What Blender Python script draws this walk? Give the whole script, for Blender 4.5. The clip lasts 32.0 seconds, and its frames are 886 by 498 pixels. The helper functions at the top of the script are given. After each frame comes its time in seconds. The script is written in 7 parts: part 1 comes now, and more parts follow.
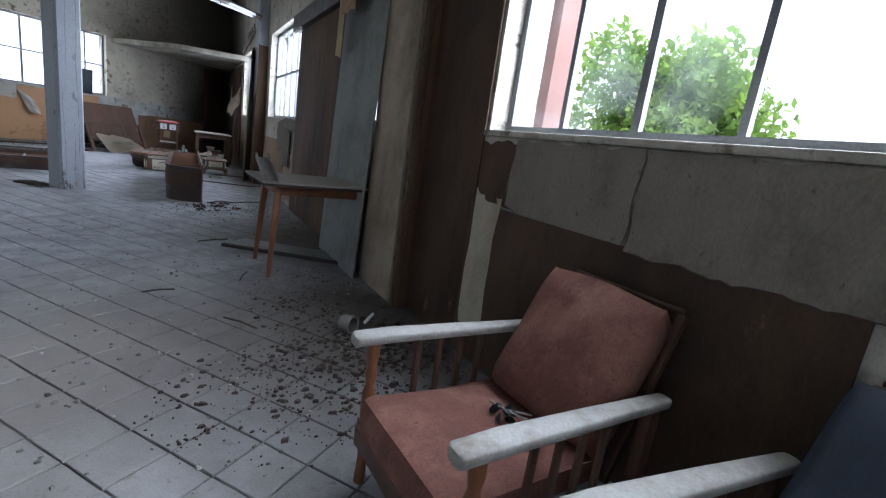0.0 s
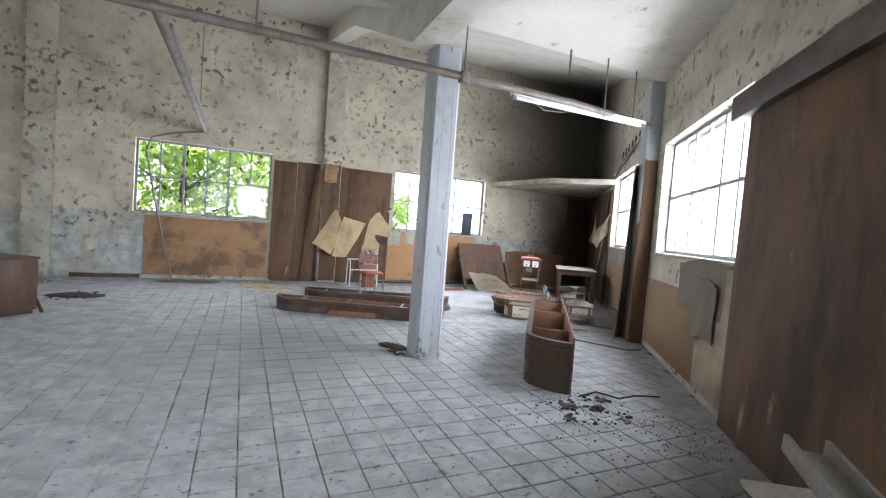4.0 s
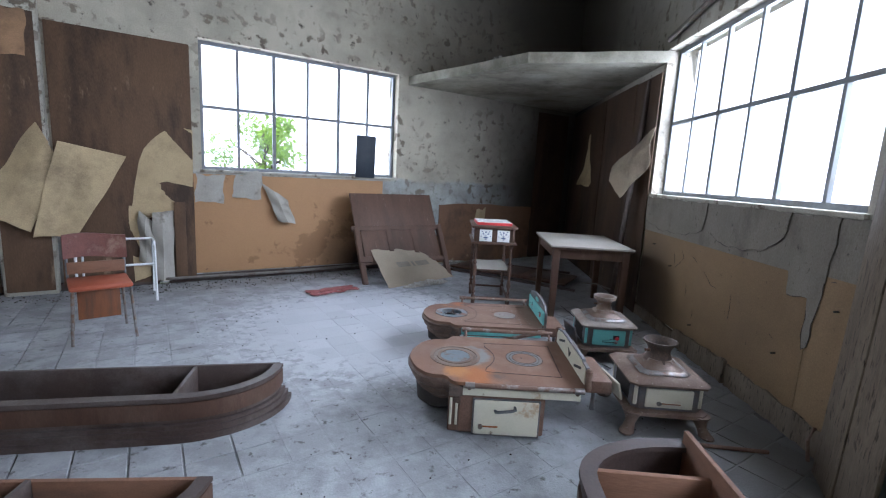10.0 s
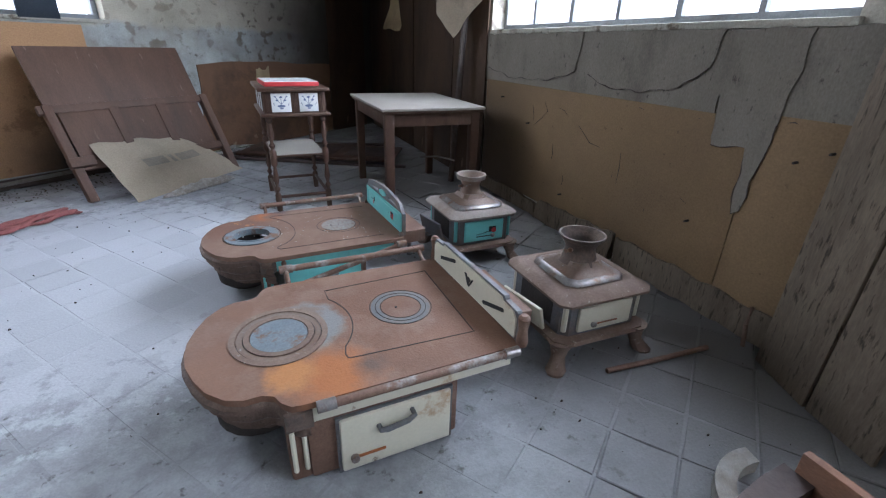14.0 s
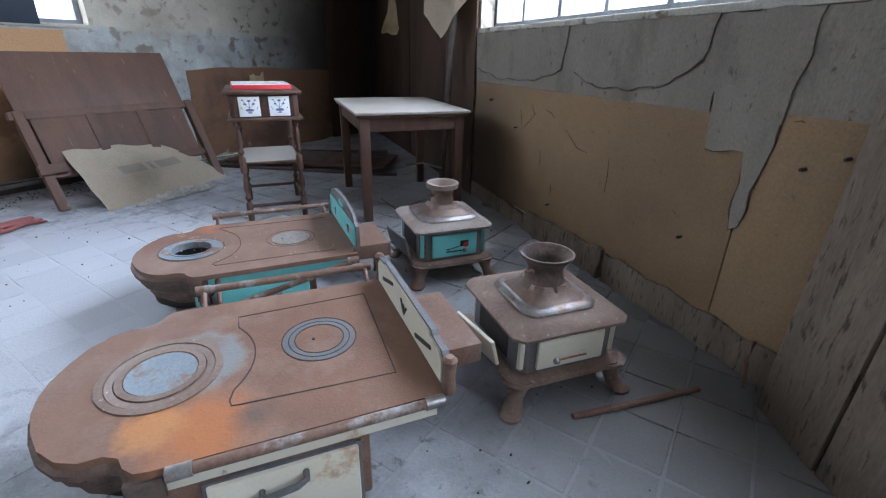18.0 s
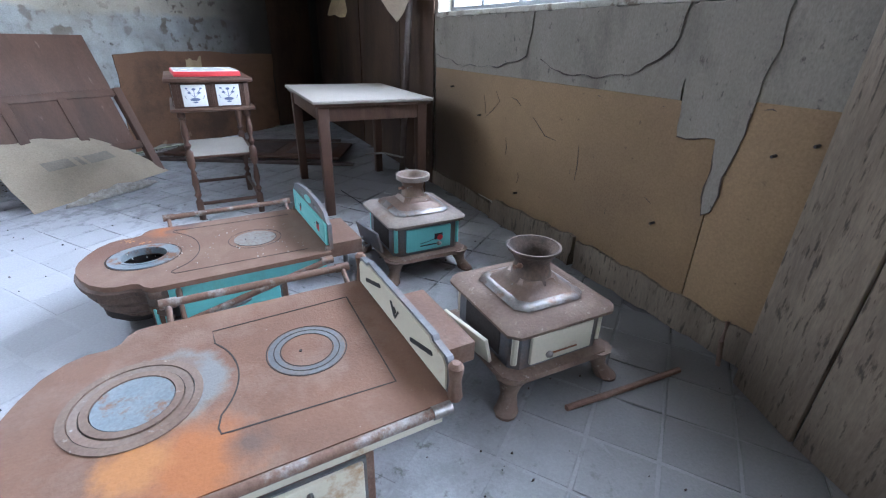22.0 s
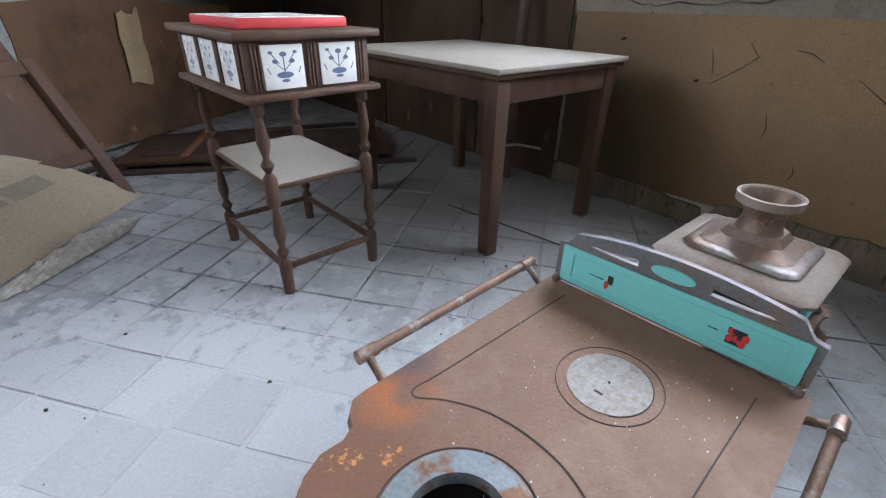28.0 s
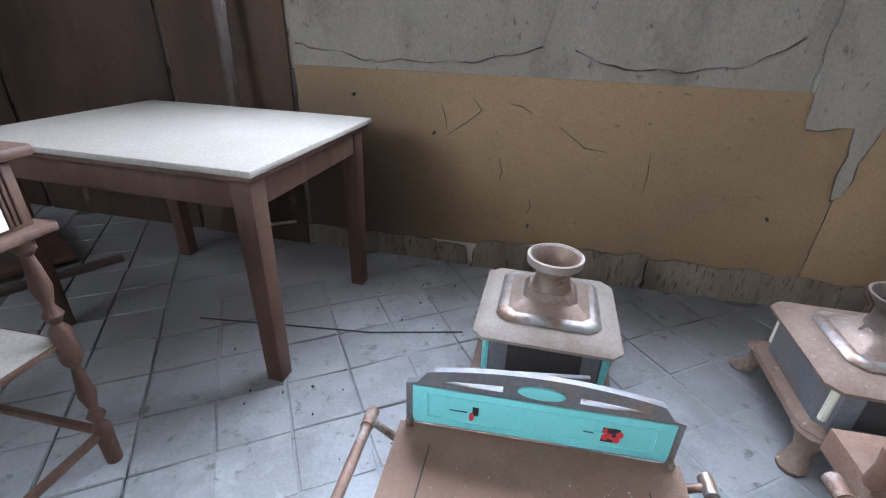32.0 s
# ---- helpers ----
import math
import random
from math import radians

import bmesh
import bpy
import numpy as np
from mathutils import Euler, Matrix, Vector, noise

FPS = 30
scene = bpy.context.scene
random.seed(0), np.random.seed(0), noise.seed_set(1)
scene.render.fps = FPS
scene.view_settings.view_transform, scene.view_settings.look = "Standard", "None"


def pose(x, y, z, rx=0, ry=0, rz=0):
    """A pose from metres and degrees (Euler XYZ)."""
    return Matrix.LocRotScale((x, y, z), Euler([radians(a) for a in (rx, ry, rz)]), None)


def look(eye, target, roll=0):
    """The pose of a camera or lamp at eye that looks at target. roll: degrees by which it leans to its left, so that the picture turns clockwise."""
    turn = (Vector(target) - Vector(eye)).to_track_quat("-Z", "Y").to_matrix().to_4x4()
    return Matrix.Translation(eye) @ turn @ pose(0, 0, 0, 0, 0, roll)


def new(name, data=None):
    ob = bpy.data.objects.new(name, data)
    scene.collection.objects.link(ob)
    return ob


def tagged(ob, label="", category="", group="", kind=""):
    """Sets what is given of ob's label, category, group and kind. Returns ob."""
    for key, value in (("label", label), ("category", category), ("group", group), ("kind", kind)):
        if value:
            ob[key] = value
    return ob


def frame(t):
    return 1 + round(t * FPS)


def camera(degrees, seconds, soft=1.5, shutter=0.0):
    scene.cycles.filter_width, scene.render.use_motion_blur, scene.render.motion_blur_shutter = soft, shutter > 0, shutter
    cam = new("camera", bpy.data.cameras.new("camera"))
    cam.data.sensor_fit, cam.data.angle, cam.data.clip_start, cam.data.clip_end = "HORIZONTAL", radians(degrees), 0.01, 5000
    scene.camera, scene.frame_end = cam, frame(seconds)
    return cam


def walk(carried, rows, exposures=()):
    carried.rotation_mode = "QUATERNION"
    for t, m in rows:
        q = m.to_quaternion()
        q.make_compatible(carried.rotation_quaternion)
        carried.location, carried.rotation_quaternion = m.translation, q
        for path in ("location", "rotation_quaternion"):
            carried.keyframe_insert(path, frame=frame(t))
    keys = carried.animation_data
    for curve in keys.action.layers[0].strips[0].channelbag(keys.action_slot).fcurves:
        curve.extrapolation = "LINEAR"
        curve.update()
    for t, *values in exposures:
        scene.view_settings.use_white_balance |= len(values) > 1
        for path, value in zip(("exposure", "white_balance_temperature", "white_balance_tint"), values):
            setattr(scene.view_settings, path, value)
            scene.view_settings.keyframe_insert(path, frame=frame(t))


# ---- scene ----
cam = camera(89.0, 32.0, soft=1.2)
# seconds, place in metres, yaw, pitch, roll in degrees
ROWS = [
    (0.0, 3.786, 5.526, 1.256, -31.72, -12.38, 8.07),
    (0.5, 3.742, 5.851, 1.276, -26.89, -12.92, 7.86),
    (1.0, 3.860, 6.122, 1.211, -22.87, -13.38, 8.61),
    (1.5, 3.974, 6.428, 1.233, -17.67, -13.07, 10.17),
    (2.0, 3.930, 6.829, 1.296, -10.08, -11.03, 9.78),
    (2.5, 3.851, 7.251, 1.357, -0.75, -8.14, 8.90),
    (3.0, 3.819, 7.704, 1.418, 7.13, -7.00, 7.07),
    (3.5, 3.722, 8.137, 1.461, 9.50, -5.24, 5.80),
    (4.0, 3.685, 8.543, 1.502, 11.35, -2.48, 4.27),
    (4.5, 3.678, 9.045, 1.522, 13.70, -0.89, 4.72),
    (6.5, 3.500, 11.118, 1.580, 12.08, -2.32, 4.25),
    (7.0, 3.412, 11.640, 1.518, 9.99, -4.54, 3.38),
    (7.5, 3.384, 12.157, 1.558, 9.08, -5.96, 2.39),
    (8.0, 3.269, 12.656, 1.500, 7.72, -7.27, 1.89),
    (8.5, 3.282, 13.097, 1.484, 6.00, -7.90, 1.11),
    (9.0, 3.327, 13.548, 1.512, 4.67, -8.11, 1.77),
    (9.5, 3.293, 13.949, 1.495, 3.22, -8.51, 3.44),
    (10.0, 3.262, 14.283, 1.489, 2.08, -9.29, 3.04),
    (10.5, 3.303, 14.658, 1.405, 2.15, -10.86, 2.36),
    (11.0, 3.286, 14.961, 1.380, 1.61, -13.57, 1.88),
    (11.5, 3.177, 15.266, 1.343, -0.05, -17.29, 1.20),
    (12.0, 3.232, 15.480, 1.295, -2.05, -19.42, 1.35),
    (12.5, 3.286, 15.611, 1.279, -7.54, -21.55, 1.47),
    (13.0, 3.243, 15.674, 1.248, -16.53, -23.91, 1.51),
    (13.5, 3.262, 15.654, 1.273, -23.83, -24.68, 1.55),
    (15.5, 3.174, 15.712, 1.191, -22.80, -22.77, 2.81),
    (16.0, 3.133, 15.740, 1.188, -20.80, -23.03, 2.98),
    (16.5, 3.153, 15.719, 1.200, -19.64, -23.10, 3.01),
    (17.0, 3.187, 15.707, 1.200, -20.52, -22.85, 2.78),
    (17.5, 3.378, 15.748, 1.204, -21.10, -22.78, 1.70),
    (18.0, 3.651, 15.785, 1.200, -21.12, -23.28, 1.05),
    (18.5, 3.784, 15.880, 1.168, -22.82, -25.10, 1.36),
    (19.0, 3.992, 16.188, 1.159, -23.86, -29.26, 0.71),
    (19.5, 4.133, 16.380, 1.114, -24.75, -33.50, -0.34),
    (20.0, 4.159, 16.429, 1.083, -25.66, -35.39, -0.59),
    (20.5, 4.101, 16.371, 1.103, -25.65, -34.61, -0.55),
    (21.0, 3.955, 16.207, 1.154, -25.04, -31.31, -0.12),
    (21.5, 3.743, 15.994, 1.190, -25.62, -27.28, 1.07),
    (22.0, 3.558, 15.907, 1.211, -28.10, -24.94, 1.48),
    (22.5, 3.267, 15.911, 1.206, -31.45, -22.40, 1.99),
    (23.0, 3.033, 15.928, 1.179, -31.58, -22.19, 2.78),
    (23.5, 2.871, 15.897, 1.151, -29.08, -22.29, 3.57),
    (24.0, 2.795, 15.929, 1.109, -25.97, -22.50, 4.32),
    (24.5, 2.721, 16.177, 1.114, -22.25, -22.43, 4.90),
    (25.0, 2.673, 16.448, 1.129, -19.19, -22.09, 4.53),
    (25.5, 2.725, 16.736, 1.113, -17.41, -22.18, 3.73),
    (27.5, 2.923, 17.641, 1.036, -27.59, -25.10, -0.25),
    (28.0, 2.929, 17.824, 1.039, -40.90, -28.83, 0.92),
    (28.5, 2.908, 17.959, 1.075, -51.64, -31.53, 0.19),
    (29.0, 2.966, 17.973, 0.977, -56.18, -35.66, -0.08),
    (29.5, 3.061, 18.001, 0.904, -59.48, -42.75, -2.02),
    (30.0, 3.186, 18.057, 0.848, -63.49, -49.52, -3.77),
    (30.5, 3.275, 18.085, 0.909, -69.15, -46.43, -1.13),
    (31.0, 3.326, 18.090, 0.998, -72.62, -39.24, 0.99),
    (31.5, 3.254, 18.155, 1.120, -74.40, -31.31, 1.62),
    (32.0, 3.162, 18.228, 1.211, -77.47, -26.66, 1.87),
]
walk(cam, [(t, pose(x, y, z, 90 + pitch, 0, yaw) @ pose(0, 0, 0, 0, 0, roll)) for t, x, y, z, yaw, pitch, roll in ROWS],
     exposures=[(0.0, 1.55, 5500, 14), (1.0, 1.85, 5600, 14), (2.0, 2.55, 5900, 14), (3.0, 2.65, 6250, 14), (4.0, 2.65, 6100, 14), (7.0, 2.2, 5350, 14), (9.0, 2.05, 5400, 14), (12.0, 1.85, 5500, 14), (13.0, 1.95, 5500, 14), (17.0, 2.15, 5500, 14), (18.0, 2.2, 5400, 14),
                (19.0, 2.9, 5650, 14), (20.0, 3.15, 5750, 14), (21.0, 3.1, 5450, 14), (22.0, 2.62, 5250, 14), (23.0, 2.4, 5350, 14), (25.0, 2.0, 5500, 14), (28.0, 2.3, 5850, 14), (30.0, 2.35, 5950, 14), (31.0, 2.65, 5900, 14), (32.0, 2.9, 5500, 14)])

# ---- daylight ----
world = bpy.data.worlds.new("sky")
world.use_nodes = True
scene.world = world
wn = world.node_tree
sky = wn.nodes.new("ShaderNodeTexSky")
sky.sky_type, sky.sun_disc = "NISHITA", False
sky.sun_elevation, sky.sun_rotation = radians(60), radians(218)
sky.dust_density, sky.air_density = 4.0, 1.0
wn.links.new(sky.outputs[0], wn.nodes["Background"].inputs[0])
wn.nodes["Background"].inputs[1].default_value = 0.15
sun = new("sun", bpy.data.lights.new("sun", "SUN"))
sun.data.energy, sun.data.angle, sun.data.color = 2.2, radians(12), (1.0, 0.96, 0.9)
sun.matrix_world = look((-20, -25, 60), (0, 0, 0))


def window_light(name, eye, target, w, h, watts):
    ob = new(name, bpy.data.lights.new(name, "AREA"))
    ob.data.shape, ob.data.size, ob.data.size_y = "RECTANGLE", w, h
    ob.data.energy, ob.data.color = watts, (0.93, 0.97, 1.0)
    ob.matrix_world = look(eye, target)
    return ob


# ---- plan ----
U = Vector((0.8151, 0.5793, 0.0))      # along the back wall
N = Vector((-0.5793, 0.8151, 0.0))     # out through the back wall
BACK = 16.14                           # N . p on its inner face
RX = 5.4                               # inner face of the street wall
SILL, HEAD = 1.40, 2.95
SLANT = 35.4


P_LEFT0 = N * BACK - U * 2.2


def on_back(s, z=0.0, off=0.0):
    return N * (BACK + off) + U * s + Vector((0, 0, z))


# daylight at the openings, falling in from above as the sky's does
for y, watts in ((3.1, 12), (6.44, 84), (14.17, 52), (18.15, 60)):
    window_light("window_light", (RX + 0.42, y, 2.2), (RX - 3, y, 1.35), 2.7, 1.6, watts)
for q, watts in ((1.7, 6), (7.15, 17), (12.8, 27)):
    window_light("window_light", on_back(q, 2.2, 0.42), on_back(q, 1.2, -3), 2.7, 1.6, watts)
# unseen left wall: its openings are added, with these lamps as weak fill
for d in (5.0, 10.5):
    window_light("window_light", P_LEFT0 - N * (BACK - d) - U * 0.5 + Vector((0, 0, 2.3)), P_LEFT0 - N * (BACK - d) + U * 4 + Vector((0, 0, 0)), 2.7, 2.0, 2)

# ---- materials ----
MATS = {}


def mat(name, base, second=None, rough=0.7, metal=0.0, scale=6.0, bump=0.15, bump_scale=60.0, stain=None, stain_scale=1.5,
        stain_at=0.55, stain_soft=0.12, island=0.0, spec=0.3, fine=None, fine_at=0.62, fine_scale=25.0, stretch=(1, 1, 1), spots=None, dado=None, blooms=(), grounded=False, grain=0.16):
    if name in MATS:
        return MATS[name]
    m = bpy.data.materials.new(name)
    m.use_nodes = True
    nt = m.node_tree
    bs = nt.nodes["Principled BSDF"]
    bs.inputs["Roughness"].default_value, bs.inputs["Metallic"].default_value = rough, metal
    bs.inputs["Specular IOR Level"].default_value = spec
    tc = nt.nodes.new("ShaderNodeTexCoord")
    mp = nt.nodes.new("ShaderNodeMapping")
    mp.inputs["Scale"].default_value = stretch
    nt.links.new(nt.nodes.new("ShaderNodeNewGeometry").outputs["Position"] if grounded else tc.outputs["Object"], mp.inputs[0])
    vec = mp.outputs[0]

    def nz(sc, det=5.0, rgh=0.6):
        n = nt.nodes.new("ShaderNodeTexNoise")
        n.inputs["Scale"].default_value, n.inputs["Detail"].default_value, n.inputs["Roughness"].default_value = sc, det, rgh
        nt.links.new(vec, n.inputs["Vector"])
        return n.outputs["Fac"]

    def step(fac, at, soft):
        r = nt.nodes.new("ShaderNodeMapRange")
        r.inputs["From Min"].default_value, r.inputs["From Max"].default_value = at - soft, at + soft
        nt.links.new(fac, r.inputs["Value"])
        return r.outputs[0]

    def mix(fac, a, b):
        x = nt.nodes.new("ShaderNodeMix")
        x.data_type = "RGBA"
        if isinstance(fac, float):
            x.inputs[0].default_value = fac
        else:
            nt.links.new(fac, x.inputs[0])
        for v, i in ((a, 6), (b, 7)):
            if isinstance(v, tuple):
                x.inputs[i].default_value = (*v, 1)
            else:
                nt.links.new(v, x.inputs[i])
        return x.outputs[2]

    second = second or tuple(c * 0.75 for c in base)
    col = mix(step(nz(scale), 0.5, 0.25), base, second)
    if dado:
        sx = nt.nodes.new("ShaderNodeSeparateXYZ")
        nt.links.new(vec, sx.inputs[0])
        sh = nt.nodes.new("ShaderNodeMath")
        sh.operation = "MULTIPLY_ADD"
        nt.links.new(nz(3.0, 6.0), sh.inputs[0])
        sh.inputs[1].default_value = 0.25
        nt.links.new(sx.outputs[2], sh.inputs[2])
        col = mix(step(sh.outputs[0], dado[0] + 0.12, -0.03), col, mix(step(nz(4.0, 6.0), 0.5, 0.12), dado[1], tuple(c * 0.62 for c in dado[1])))
    if stain:
        col = mix(step(nz(stain_scale, 8.0, 0.68), stain_at, stain_soft), col, stain)
    if fine:
        col = mix(step(nz(fine_scale, 6.0, 0.65), fine_at, 0.04), col, fine)
    if spots:
        gate = nt.nodes.new("ShaderNodeMath")
        gate.operation = "MULTIPLY"
        nt.links.new(step(nz(8.0, 4.0, 0.5), 0.585, 0.03), gate.inputs[0])
        nt.links.new(step(nz(0.9, 4.0), 0.50, 0.09), gate.inputs[1])
        col = mix(gate.outputs[0], col, spots)
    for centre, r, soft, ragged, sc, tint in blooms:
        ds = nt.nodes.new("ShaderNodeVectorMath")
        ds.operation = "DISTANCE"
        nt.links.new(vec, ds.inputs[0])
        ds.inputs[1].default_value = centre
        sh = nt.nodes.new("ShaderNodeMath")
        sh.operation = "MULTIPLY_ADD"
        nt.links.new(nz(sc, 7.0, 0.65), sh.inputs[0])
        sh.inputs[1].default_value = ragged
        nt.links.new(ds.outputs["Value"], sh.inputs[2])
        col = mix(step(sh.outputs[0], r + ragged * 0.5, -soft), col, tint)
    if island:
        oi = nt.nodes.new("ShaderNodeObjectInfo")
        ge = nt.nodes.new("ShaderNodeNewGeometry")
        ad = nt.nodes.new("ShaderNodeMath")
        nt.links.new(oi.outputs["Random"], ad.inputs[0])
        nt.links.new(ge.outputs["Random Per Island"], ad.inputs[1])
        fr = nt.nodes.new("ShaderNodeMath")
        fr.operation = "FRACT"
        nt.links.new(ad.outputs[0], fr.inputs[0])
        mr = nt.nodes.new("ShaderNodeMapRange")
        mr.inputs["To Min"].default_value, mr.inputs["To Max"].default_value = 1 - island, 1 + island * 0.6
        nt.links.new(fr.outputs[0], mr.inputs["Value"])
        hs = nt.nodes.new("ShaderNodeHueSaturation")
        nt.links.new(mr.outputs[0], hs.inputs["Value"])
        nt.links.new(col, hs.inputs["Color"])
        col = hs.outputs[0]
    if grain:
        gr = nt.nodes.new("ShaderNodeMapRange")
        gr.inputs["From Min"].default_value, gr.inputs["From Max"].default_value = 0.3, 0.7
        gr.inputs["To Min"].default_value, gr.inputs["To Max"].default_value = 1 - grain, 1 + grain
        nt.links.new(nz(95.0, 3.0, 0.7), gr.inputs["Value"])
        gh = nt.nodes.new("ShaderNodeHueSaturation")
        nt.links.new(gr.outputs[0], gh.inputs["Value"])
        nt.links.new(col, gh.inputs["Color"])
        col = gh.outputs[0]
    nt.links.new(col, bs.inputs["Base Color"])
    rr = nt.nodes.new("ShaderNodeMapRange")
    rr.inputs["To Min"].default_value, rr.inputs["To Max"].default_value = max(rough - 0.12, 0.03), min(rough + 0.12, 1)
    nt.links.new(nz(scale * 2.3), rr.inputs["Value"])
    nt.links.new(rr.outputs[0], bs.inputs["Roughness"])
    if bump:
        bp = nt.nodes.new("ShaderNodeBump")
        bp.inputs["Strength"].default_value, bp.inputs["Distance"].default_value = bump, 0.01
        nt.links.new(nz(bump_scale, 4.0), bp.inputs["Height"])
        nt.links.new(bp.outputs[0], bs.inputs["Normal"])
    MATS[name] = m
    return m


def plaster(name, base, dark_blooms, dado=None):
    """Old limewash: clouds, damp stains, dark pits where it has flaked, and dark blooms towards the corner."""
    return mat(name, base, tuple(c * 0.82 for c in base), 0.9, scale=2.2, bump=0.4, bump_scale=35, stain=tuple(c * 0.52 for c in base), stain_scale=0.8,
               stain_at=0.55, stain_soft=0.14, fine=(0.09, 0.075, 0.06), fine_at=0.645, fine_scale=7.0, spots=(0.15, 0.12, 0.09), dado=dado, blooms=dark_blooms)


PLASTER = plaster("plaster", (0.50, 0.47, 0.39), ())
# blooms darken the plaster towards the room corner
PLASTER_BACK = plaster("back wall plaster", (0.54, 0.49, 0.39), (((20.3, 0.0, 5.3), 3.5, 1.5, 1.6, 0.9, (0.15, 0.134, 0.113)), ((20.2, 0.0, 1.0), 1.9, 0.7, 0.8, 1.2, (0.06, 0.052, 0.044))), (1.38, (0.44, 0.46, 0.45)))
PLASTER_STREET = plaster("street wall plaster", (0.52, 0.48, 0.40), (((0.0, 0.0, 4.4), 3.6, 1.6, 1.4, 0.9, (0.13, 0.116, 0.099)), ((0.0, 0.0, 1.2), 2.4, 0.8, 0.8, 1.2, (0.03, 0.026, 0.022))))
# the bloom darkens the paint round the back corner
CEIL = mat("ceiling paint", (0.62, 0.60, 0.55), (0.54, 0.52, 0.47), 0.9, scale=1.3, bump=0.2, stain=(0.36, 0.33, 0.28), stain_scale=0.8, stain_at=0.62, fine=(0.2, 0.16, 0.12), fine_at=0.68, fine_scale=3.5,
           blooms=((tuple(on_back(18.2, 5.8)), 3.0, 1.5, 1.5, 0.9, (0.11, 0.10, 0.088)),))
PAINT = mat("blue grey gloss paint", (0.39, 0.41, 0.435), (0.31, 0.33, 0.355), 0.55, scale=3, bump=0.12, stain=(0.26, 0.25, 0.23), stain_scale=2.4, stain_at=0.62, stain_soft=0.05,
            fine=(0.12, 0.11, 0.10), fine_at=0.66, fine_scale=11, stretch=(1, 1, 0.5), blooms=(((-0.1, -0.25, 0.0), 0.09, 0.02, 0.4, 16, (0.12, 0.11, 0.105)), ((0.2, -0.2, 0.0), 0.09, 0.02, 0.4, 14, (0.10, 0.095, 0.09))))
# blooms: pale dust, grime, and shade along the wall foot put into the colour
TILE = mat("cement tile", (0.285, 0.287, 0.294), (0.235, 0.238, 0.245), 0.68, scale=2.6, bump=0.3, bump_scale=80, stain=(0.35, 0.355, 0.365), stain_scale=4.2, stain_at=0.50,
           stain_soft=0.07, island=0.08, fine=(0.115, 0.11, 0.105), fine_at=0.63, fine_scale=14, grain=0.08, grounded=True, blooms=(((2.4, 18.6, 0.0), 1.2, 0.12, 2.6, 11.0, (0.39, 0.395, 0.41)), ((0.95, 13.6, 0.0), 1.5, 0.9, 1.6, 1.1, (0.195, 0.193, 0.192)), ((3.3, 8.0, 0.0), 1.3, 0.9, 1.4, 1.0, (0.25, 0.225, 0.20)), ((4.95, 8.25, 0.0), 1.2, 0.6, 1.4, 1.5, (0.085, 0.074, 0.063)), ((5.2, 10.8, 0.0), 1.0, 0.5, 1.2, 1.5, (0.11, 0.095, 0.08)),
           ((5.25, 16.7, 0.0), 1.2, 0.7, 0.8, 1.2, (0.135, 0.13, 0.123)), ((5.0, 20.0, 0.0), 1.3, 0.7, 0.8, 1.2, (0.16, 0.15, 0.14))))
GROUT = mat("dirty joint", (0.08, 0.076, 0.072), (0.125, 0.12, 0.114), 0.95, scale=1.3, bump=0.3)
# same blooms as TILE, with the wall-foot shade in the dust colour too
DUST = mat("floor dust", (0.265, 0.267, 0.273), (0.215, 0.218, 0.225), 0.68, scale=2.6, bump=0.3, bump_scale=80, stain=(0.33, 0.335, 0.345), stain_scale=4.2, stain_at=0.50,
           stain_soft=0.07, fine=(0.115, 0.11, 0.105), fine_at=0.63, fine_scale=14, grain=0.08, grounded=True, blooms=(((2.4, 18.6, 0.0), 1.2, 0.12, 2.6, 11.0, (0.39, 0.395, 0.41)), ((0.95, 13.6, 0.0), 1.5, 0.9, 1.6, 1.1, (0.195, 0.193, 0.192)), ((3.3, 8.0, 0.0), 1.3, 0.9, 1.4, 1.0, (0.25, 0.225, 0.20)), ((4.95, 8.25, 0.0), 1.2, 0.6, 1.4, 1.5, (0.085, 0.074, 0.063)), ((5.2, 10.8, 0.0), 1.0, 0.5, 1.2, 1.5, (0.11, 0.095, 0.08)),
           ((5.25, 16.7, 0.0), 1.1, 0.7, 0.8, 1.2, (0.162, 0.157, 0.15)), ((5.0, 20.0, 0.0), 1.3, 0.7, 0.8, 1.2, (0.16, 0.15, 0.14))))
HARD = mat("brown hardboard", (0.15, 0.09, 0.053), (0.09, 0.055, 0.035), 0.78, scale=2.2, bump=0.12, stain=(0.05, 0.034, 0.025), stain_scale=1.5, stain_at=0.55, stain_soft=0.08,
           fine=(0.25, 0.175, 0.115), fine_at=0.67, fine_scale=4, stretch=(1, 1, 0.3), spec=0.2)
# darker brown copy of HARD; shade under the sill is put into its colour
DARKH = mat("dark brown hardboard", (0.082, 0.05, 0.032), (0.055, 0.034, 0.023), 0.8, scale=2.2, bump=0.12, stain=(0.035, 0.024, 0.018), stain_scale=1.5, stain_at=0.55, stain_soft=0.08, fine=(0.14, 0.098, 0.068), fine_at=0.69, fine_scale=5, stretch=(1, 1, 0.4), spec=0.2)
TAN = mat("tan fibreboard", (0.36, 0.215, 0.115), (0.25, 0.145, 0.078), 0.8, scale=2.2, bump=0.15, stain=(0.155, 0.098, 0.062), stain_scale=1.5, stain_at=0.53, stain_soft=0.06,
          fine=(0.13, 0.09, 0.06), fine_at=0.72, fine_scale=5)
